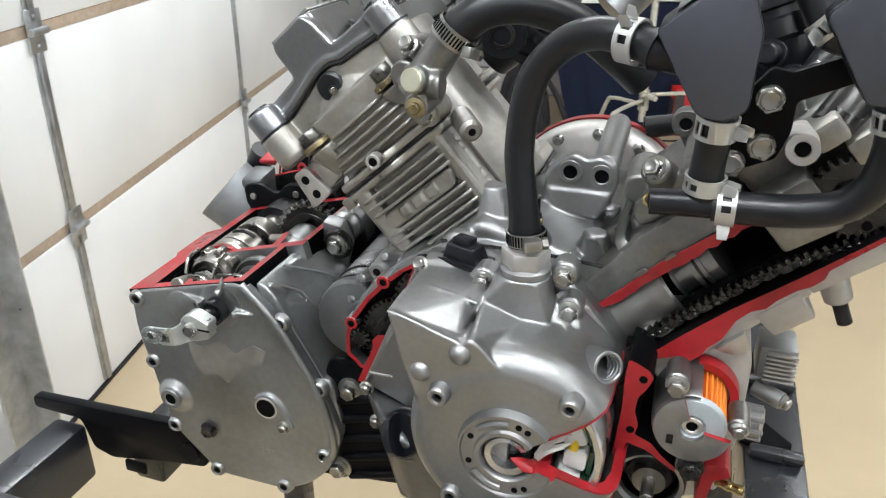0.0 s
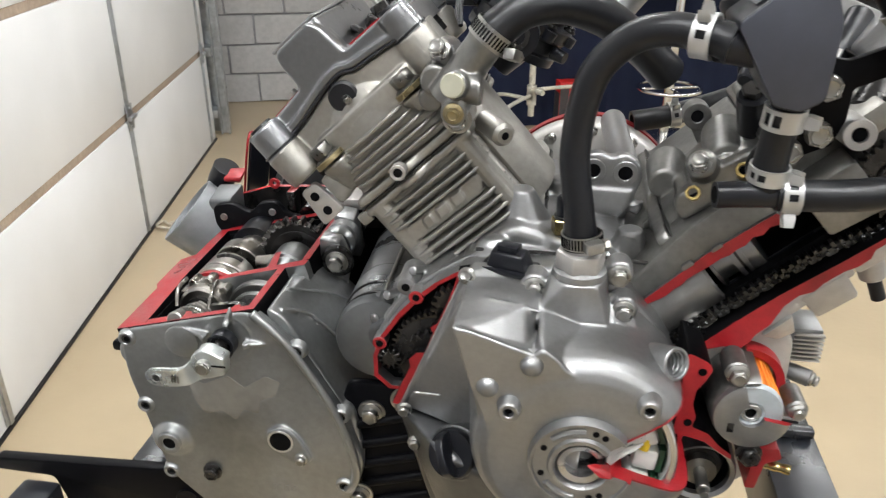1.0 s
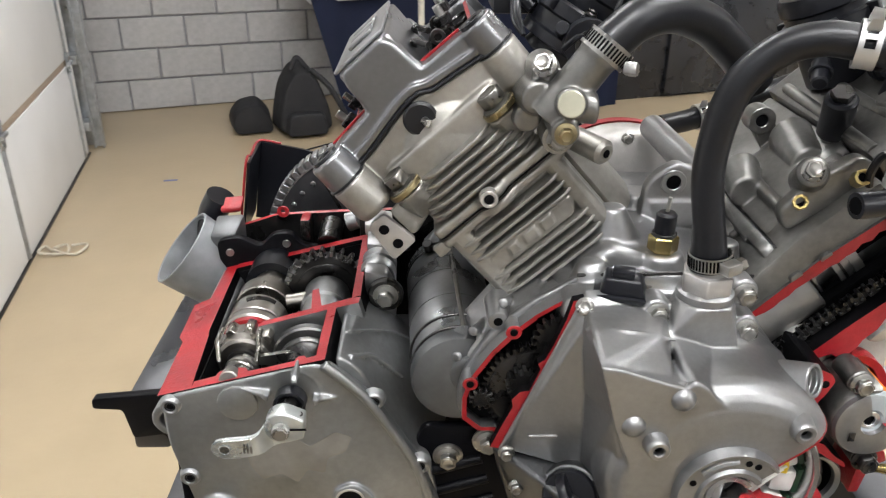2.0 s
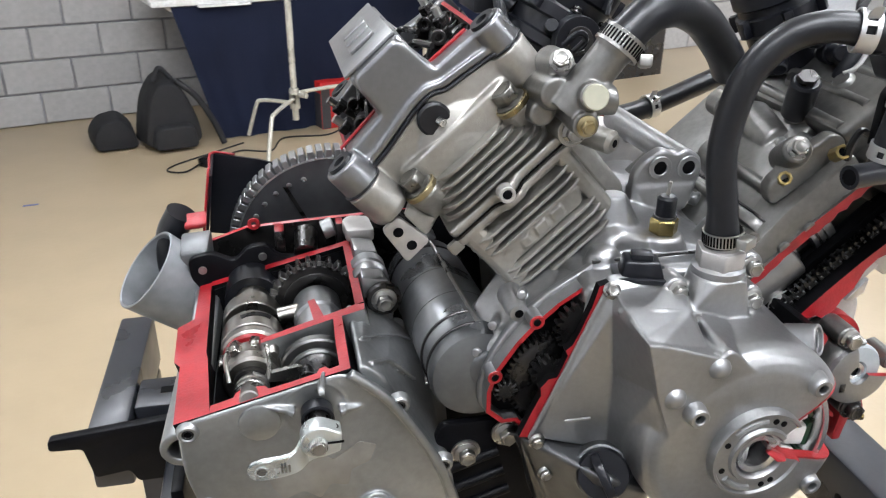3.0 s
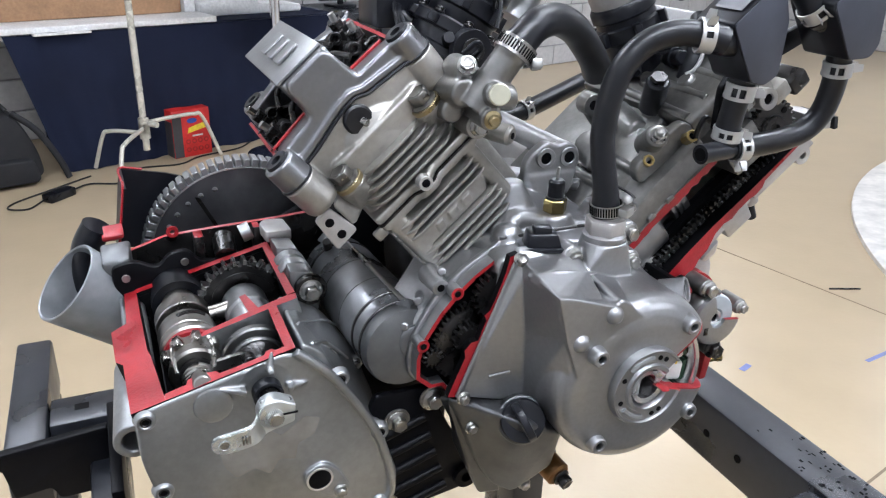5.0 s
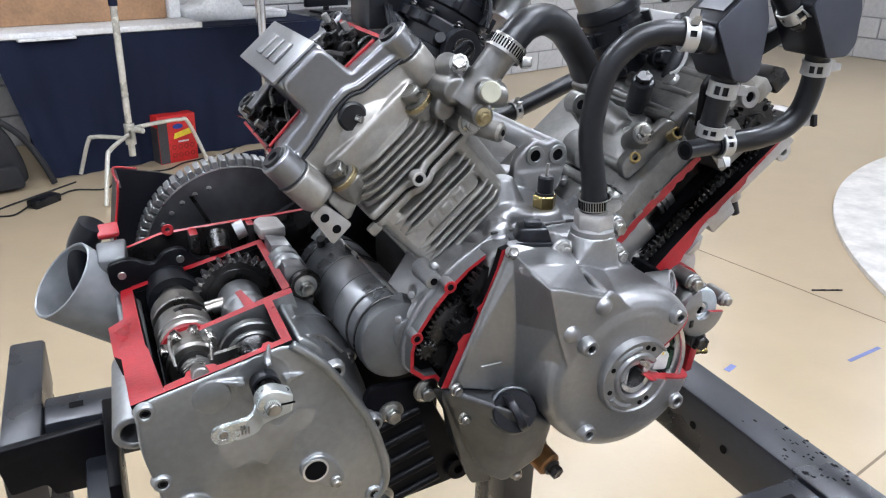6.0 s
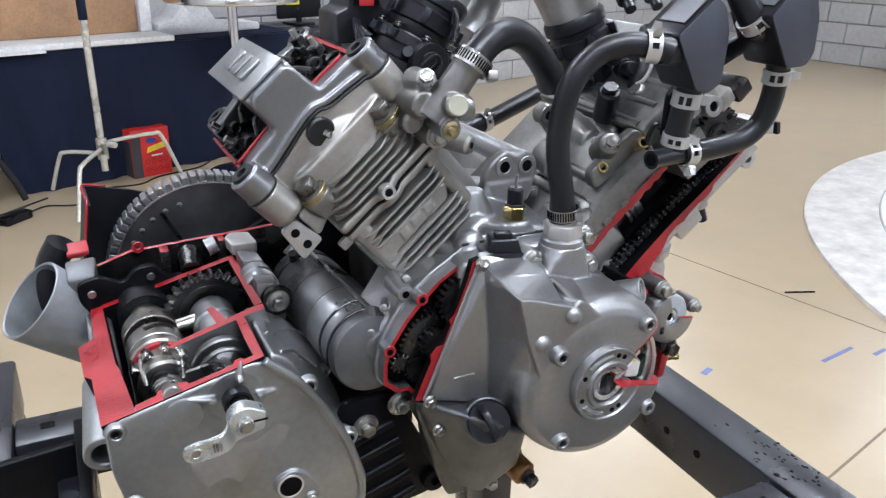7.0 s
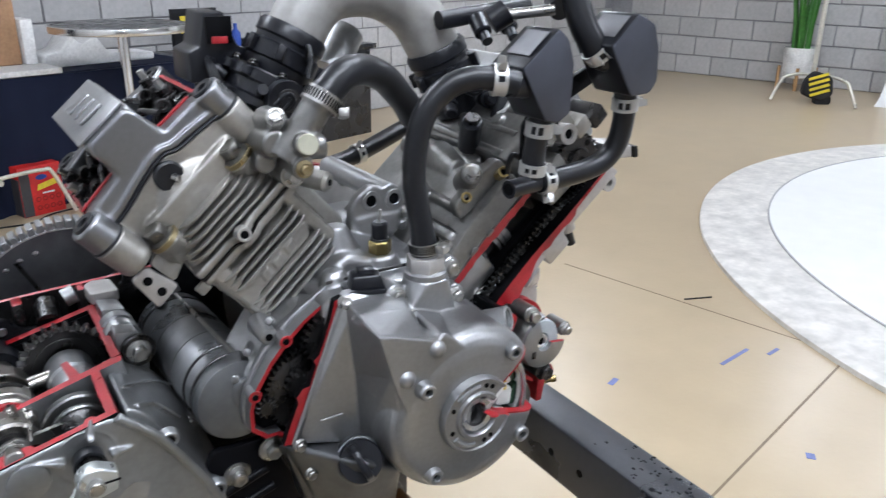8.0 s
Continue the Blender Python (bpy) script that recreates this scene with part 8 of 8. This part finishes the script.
part("radiator_hose", tube([(-0.084, 0.1252, 1.361), (-0.075, 0.1260, 1.372), (-0.058, 0.131, 1.384), (-0.032, 0.144, 1.386), (-0.004, 0.160, 1.376), (0.016, 0.172, 1.362), (0.037, 0.184, 1.343), (0.052, 0.196, 1.328)], lambda q: 0.0140 + 0.0018 * max(0.0, 1 - q * 6) + 0.0010 * max(0.0, 1 - (1 - q) * 6), seg=32, per=10), RUBBER, engine, "thick black radiator hose bent over")
worm_clamp((-0.0805, 0.1256, 1.3655), (0.60, 0.04, 0.78), 0.0160, 0.013, (0.8, -0.5, -0.5))
part("bypass_hose", tube([(0.047, 0.390, 1.232), (0.092, 0.400, 1.240), (0.19, 0.41, 1.273), (0.215, 0.41, 1.278)], 0.0115, seg=20, inner=0.008), RUBBER, engine, "open-ended black bypass hose")
band_clamp((0.090, 0.3995, 1.2396), (0.97, 0.2, 0.17), 0.0118, 0.011, (0.1, -0.6, 0.8))

# mounting bracket behind the tanks
brk = part("tank_bracket", prism(fillet([(0.112, 1.290), (0.150, 1.308), (0.156, 1.326), (0.156, 1.346), (0.216, 1.374), (0.210, 1.390), (0.150, 1.364), (0.138, 1.366), (0.112, 1.330)], 0.003), 0.087, 0.094, bev=0.001), STEEL_BLACK, engine, "black steel tank bracket")
for at in ((0.140, 0.0868, 1.347), (0.140, 0.0868, 1.316), (0.1235, 0.0868, 1.303)):
    put("bolt", mesh_of("bolt", bolt_bm(0.0090, 0.0088, 0.0065), STEEL), at, FWD, brk, random.uniform(0, 60))
part("top_clip", rod((0.132, 0.070, 1.438), (0.150, 0.10, 1.446), 0.010), PLASTIC, engine)
part("link_rod", rod((0.090, 0.100, 1.432), (0.128, 0.072, 1.438), 0.005), STEEL, engine)
part("link_joint", rod((0.080, 0.105, 1.426), (0.094, 0.098, 1.436), 0.012), PLASTIC, engine)

# --- intake ---
M6_BLACK = mesh_of("bolt", bolt_bm(0.0046, 0.0058, 0.005), OILED)
COVERED = material("grey_intake_casting", (0.34, 0.33, 0.31), 0.5, 0.4, stain=15, stain_amount=0.12)
part("intake_pipe", tube([(-0.044, 0.285, 1.392), (-0.018, 0.285, 1.432), (0.012, 0.285, 1.449), (0.060, 0.285, 1.448), (0.104, 0.284, 1.424), (0.136, 0.281, 1.376)], 0.031, seg=36, per=10), COVERED, engine, "grey cast intake pipe arching between the cylinders")
BA0, BA1 = Vector((-0.038, 0.285, 1.405)), Vector((-0.078, 0.285, 1.335))
boot = part("intake_boot", lathe([(0, -0.004), (0.034, -0.004), (0.0365, 0.0), (0.0365, 0.010), (0.034, 0.012), (0.034, 0.017), (0.0375, 0.019), (0.0375, 0.034), (0.035, 0.036), (0.035, 0.046), (0.032, 0.05), (0.030, 0.085), (0, 0.085)], along(BA0, BA1), seg=44), PLASTIC, engine, "black ribbed throttle body and boot")
for i in range(7):
    a = i * 0.9
    c = BA0.lerp(BA1, 0.32)
    m = along(BA0, BA1)
    p = m @ Vector((0.038 * math.cos(a), 0.038 * math.sin(a), 0.025))
    part("boot_lug", box(-0.005, 0.005, -0.004, 0.004, -0.008, 0.008, 0.001, m=m @ pose(0.038 * math.cos(a), 0.038 * math.sin(a), 0.026, 0, 0, math.degrees(a))), PLASTIC, boot)
TB = along(BA0, BA1)
body_tb = part("throttle_body", lathe([(0.030, 0.048), (0.043, 0.048), (0.045, 0.050), (0.045, 0.060), (0.043, 0.062), (0.041, 0.062), (0.041, 0.074), (0.044, 0.076), (0.044, 0.084), (0.030, 0.086)], TB, seg=48), PLASTIC, engine, "black throttle body with bolted flanges")
for i in range(8):
    a = i * math.pi / 4 + 0.2
    share("bolt", M6_BLACK, TB @ pose(0.041 * math.cos(a), 0.041 * math.sin(a), 0.0478, 180, 0, 0), body_tb)
    part("flange_ear", rod(TB @ Vector((0.045 * math.cos(a), 0.045 * math.sin(a), 0.0505)), TB @ Vector((0.045 * math.cos(a), 0.045 * math.sin(a), 0.0595)), 0.0062, seg=12), PLASTIC, body_tb)
for a in (0.9, 2.1, 3.6, 5.0):
    p = TB @ Vector((0.043 * math.cos(a), 0.043 * math.sin(a), 0.068))
    q = TB @ Vector((0.056 * math.cos(a), 0.056 * math.sin(a), 0.066))
    part("port", rod(p, q, 0.0065, 0.0055, seg=14), PLASTIC, body_tb)
part("cable_drum", rod(TB @ Vector((-0.046, 0.0, 0.066)), TB @ Vector((-0.058, 0.0, 0.066)), 0.020, seg=28), PLASTIC, body_tb)
part("drum_spring", ring(TB @ Vector((-0.0585, 0.0, 0.066)), TB @ Vector((-0.060, 0.0, 0.066)), 0.008, 0.012), OILED, body_tb)
for k in range(3):
    part("wire", tube([TB @ Vector((0.030 + 0.006 * k, -0.046, 0.040)), TB @ Vector((0.018, -0.058 - 0.003 * k, 0.058)), TB @ Vector((-0.012, -0.056, 0.074 + 0.004 * k)), TB @ Vector((-0.034, -0.045, 0.088))], 0.0022, seg=7), RUBBER, body_tb)
act = part("throttle_actuator", prism(fillet([(-0.142, 1.360), (-0.080, 1.360), (-0.070, 1.388), (-0.092, 1.395), (-0.104, 1.428), (-0.124, 1.428), (-0.130, 1.395), (-0.142, 1.390)], 0.003), 0.30, 0.36, bev=0.002), PLASTIC, engine, "black throttle actuator with an open plug")
part("plug_shroud", box(-0.124, -0.098, 0.294, 0.2995, 1.398, 1.424, 0.001), BLACK_IN, act)
part("red_seal", box(-0.120, -0.104, 0.2925, 0.2938, 1.398, 1.405, 0.001), RED, act, "red connector seal")
part("wire", tube([(-0.060, 0.20, 1.372), (-0.052, 0.21, 1.392), (-0.044, 0.235, 1.398), (-0.040, 0.25, 1.38)], 0.002, seg=7), RUBBER, act)
part("boot_stub", rod((-0.098, 0.285, 1.322), (-0.074, 0.285, 1.342), 0.027, seg=32), PLASTIC, boot)
part("clip", tube([(-0.098, 0.19, 1.352), (-0.088, 0.185, 1.362), (-0.080, 0.19, 1.356), (-0.085, 0.20, 1.345)], 0.0025, seg=8), PLASTIC, boot)
BB0, BB1 = Vector((0.132, 0.280, 1.382)), Vector((0.168, 0.268, 1.300))
boot2 = part("intake_boot", lathe([(0, -0.004), (0.033, -0.004), (0.0355, 0.0), (0.0355, 0.010), (0.033, 0.012), (0.033, 0.018), (0.036, 0.020), (0.036, 0.034), (0.032, 0.038), (0.030, 0.075), (0, 0.075)], along(BB0, BB1), seg=44), PLASTIC, engine, "black ribbed throttle body and boot")
for i in range(6):
    a = i * math.pi / 3
    part("boot_lug", box(-0.006, 0.006, -0.004, 0.004, -0.008, 0.008, 0.001, m=along(BB0, BB1) @ pose(0.037 * math.cos(a), 0.037 * math.sin(a), 0.026, 0, 0, math.degrees(a))), PLASTIC, boot2)
for p0, p1, r0 in (((0.150, 0.235, 1.345), (0.140, 0.205, 1.352), 0.010), ((0.168, 0.232, 1.330), (0.160, 0.200, 1.336), 0.009), ((0.128, 0.245, 1.330), (0.118, 0.222, 1.318), 0.008)):
    plug_b = part("sensor_plug", rod(p0, p1, r0, r0 * 0.85, seg=16, bev=0.0015), PLASTIC, engine, "black round sensor plug")
    part("plug_collar", ring(Vector(p0).lerp(Vector(p1), 0.4), Vector(p0).lerp(Vector(p1), 0.55), r0 * 0.8, r0 * 1.2, seg=18), PLASTIC, plug_b)
part("fuel_rail", tube([(0.112, 0.242, 1.417), (0.165, 0.24, 1.423), (0.230, 0.238, 1.430)], 0.010, seg=20), PLASTIC, engine, "black fuel rail")
for p, q, r in (((0.150, 0.225, 1.420), (0.146, 0.205, 1.405), 0.010), ((0.185, 0.225, 1.424), (0.181, 0.205, 1.408), 0.010)):
    inj = part("injector", rod(p, q, r, bev=0.002), PLASTIC, engine, "black injector body")
    part("injector_tip", rod(q, Vector(q) + (Vector(q) - Vector(p)) * 0.5, r * 0.6), PLASTIC, inj)
part("rear_boot", rod((0.01, 0.31, 1.36), (0.045, 0.33, 1.40), 0.020, seg=28), ALU_DULL, engine)

# --- front right: flange, oil filter, pump ---
case_r = part("right_case", prism(fillet([(0.08, 1.150), (0.118, 1.156), (0.146, 1.158), (0.166, 1.142), (0.168, 1.06), (0.150, 0.995), (0.09, 0.975)], 0.012), 0.115, 0.34, bev=0.005), ALU_PALE, engine, "pale cast case beside the oil filter")
red_rim = [(0.077, 1.152), (0.083, 1.150), (0.093, 1.145), (0.0965, 1.139), (0.092, 1.128), (0.087, 1.120), (0.086, 1.107), (0.090, 1.095), (0.088, 1.086), (0.101, 1.081), (0.111, 1.070), (0.121, 1.063), (0.122, 1.058), (0.109, 1.066), (0.099, 1.073), (0.083, 1.077), (0.080, 1.065), (0.079, 1.043), (0.078, 1.021), (0.077, 0.99), (0.074, 0.99), (0.074, 1.024), (0.073, 1.056), (0.075, 1.085), (0.0765, 1.112), (0.0755, 1.134)]
rim_r = part("cut_rim", red_front(prism(fillet(red_rim, 0.002, 2), 0.064, 0.114)), [BLACK_IN, RED], engine, "red painted cut rim of the crankcase")
for x, z in ((0.089, 1.137), (0.0845, 1.090)):
    part("rim_hole", rod((x, 0.0637, z), (x, 0.0632, z), 0.0032, seg=14), BLACK_IN, rim_r)
# black box that stands for shade behind the red rim
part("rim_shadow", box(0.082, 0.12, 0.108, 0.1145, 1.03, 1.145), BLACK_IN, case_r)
FIL = axes((0.128, 0, 1.106), (0.92, 0, 0), (0, 0, 0.92), (0, 1, 0))
fil = part("filter_housing", lathe([(0.0265, 0.062), (0.0300, 0.060), (0.0318, 0.062), (0.0325, 0.070), (0.0335, 0.115), (0.0285, 0.115), (0.0275, 0.066), (0.0265, 0.062)], FIL, 84, 312, 44, red=True), [ALU_SHADE, RED], engine, "cut-open oil filter housing")
part("housing_cap", lathe([(0.010, 0.0555), (0.026, 0.0545), (0.0300, 0.056), (0.0312, 0.0595), (0.010, 0.0595), (0.010, 0.0555)], FIL, 108, 352, 44, red=True), [ALU, RED], fil)
part("filter_element", prism(gear_outline(0.0262, 34, 0.0055, 0, 0), 0.067, 0.112, FIL), ORANGE, fil, "orange pleated filter paper")
part("end_ring", lathe([(0.0085, 0.0665), (0.0085, 0.0625), (0.011, 0.0605), (0.0245, 0.0615), (0.0262, 0.064), (0.0262, 0.0668), (0.0085, 0.0665)], FIL, seg=40), material("pale_blue_end_ring", (0.36, 0.40, 0.42), 0.4, 0.3), fil, "pale end ring")
part("centre_bore", rod((0.128, 0.064, 1.106), (0.128, 0.0636, 1.106), 0.0086, seg=20), BLACK_IN, fil)
part("centre_bush", ring((0.128, 0.0605, 1.106), (0.128, 0.063, 1.106), 0.0042, 0.0078), MACHINED, fil)
part("red_lip", lathe([(0.0285, 0.100), (0.0355, 0.099), (0.0360, 0.112), (0.0285, 0.112), (0.0285, 0.100)], FIL, -48, 92, 30), RED, fil)
part("red_lip", lathe([(0.0262, 0.0585), (0.0300, 0.0585), (0.0300, 0.0625), (0.0262, 0.0625), (0.0262, 0.0585)], FIL, -48, -14, 12), RED, fil)
part("cast_mark", box(0.111, 0.116, 0.0538, 0.0546, 1.092, 1.100, 0.0004), OILED, fil)
for x, z, r in ((0.113, 1.1400, 0.0090), (0.1600, 1.112, 0.0080), (0.132, 1.070, 0.0090)):
    part("bolt_lug", rod((x, 0.088, z), (x, 0.0605, z), r, seg=20, bev=0.002), ALU_SHADE, fil)
put("bolt", M8, (0.113, 0.0603, 1.1400), FWD, fil, 10)
put("bolt", M6, (0.1600, 0.0603, 1.112), FWD, fil, 30)
put("bolt_head", mesh_of("bolt_head", bolt_bm(0.0080, 0.0100, 0.009), OILED), (0.132, 0.0603, 1.070), FWD, fil, 15)
PUMP = axes((0.104, 0, 1.030), (1, 0, 0), (0, 0, 1), (0, 1, 0))
pump = part("water_pump", lathe([(0.024, 0.080), (0.0275, 0.078), (0.029, 0.081), (0.030, 0.114), (0.023, 0.114), (0.0235, 0.082), (0.024, 0.080)], PUMP, seg=44), ALU, engine, "open water pump bore with its shaft")
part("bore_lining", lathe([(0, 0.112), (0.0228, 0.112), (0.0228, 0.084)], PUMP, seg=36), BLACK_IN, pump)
for r0, r1, y0, y1, mt in ((0.015, 0.0215, 0.096, 0.104, OILED), (0.011, 0.018, 0.088, 0.0955, OILED), (0.005, 0.0135, 0.080, 0.0875, GROUND_STEEL)):
    part("bearing_race", lathe([(r0, y0), (r1, y0), (r1, y1), (r0, y1), (r0, y0)], PUMP, seg=36), mt, pump)
part("pump_shaft", rod((0.104, 0.11, 1.030), (0.104, 0.058, 1.030), 0.0052), STEEL, pump)
part("shaft_tip", rod((0.104, 0.0578, 1.030), (0.104, 0.052, 1.030), 0.0035), STEEL, pump)
part("red_strip", prism(fillet([(0.143, 1.060), (0.160, 1.062), (0.164, 1.052), (0.152, 1.046), (0.148, 1.02), (0.140, 1.02)], 0.002), 0.078, 0.114, bev=0.001), RED, engine)
part("brass_nipple", tube([(0.150, 0.100, 1.032), (0.160, 0.094, 1.033), (0.176, 0.088, 1.034)], lambda q: 0.0035 + 0.0010 * abs(math.sin(q * 12)), seg=12), BRASS, engine, "brass hose nipple")
part("nipple_collar", rod((0.148, 0.101, 1.032), (0.156, 0.096, 1.0325), 0.0085), ALU_PALE, engine)
reg = part("finned_box", box(0.176, 0.206, 0.168, 0.205, 1.090, 1.121, 0.002), ALU_DULL, engine, "small finned aluminium box")
for i in range(7):
    part("fin", box(0.182, 0.2065, 0.163, 0.1675, 1.0915 + i * 0.0041, 1.0935 + i * 0.0041, 0.0005), ALU_PALE, reg)
part("lug", rod((0.178, 0.170, 1.080), (0.200, 0.158, 1.078), 0.0075), ALU, reg)
put("bolt", M6, (0.2005, 0.1575, 1.078), (0.8, -0.5, -0.1), reg)
rib2 = part("ribbed_plug", rod((0.165, 0.145, 1.062), (0.186, 0.140, 1.064), 0.013, seg=24), ALU, engine, "ribbed round plug")
for i in range(8):
    a = i * math.pi / 4
    part("rib", rod((0.168, 0.1445 + 0.013 * math.cos(a), 1.0625 + 0.013 * math.sin(a)), (0.186, 0.140 + 0.013 * math.cos(a), 1.0642 + 0.013 * math.sin(a)), 0.0024, seg=8), ALU, rib2)
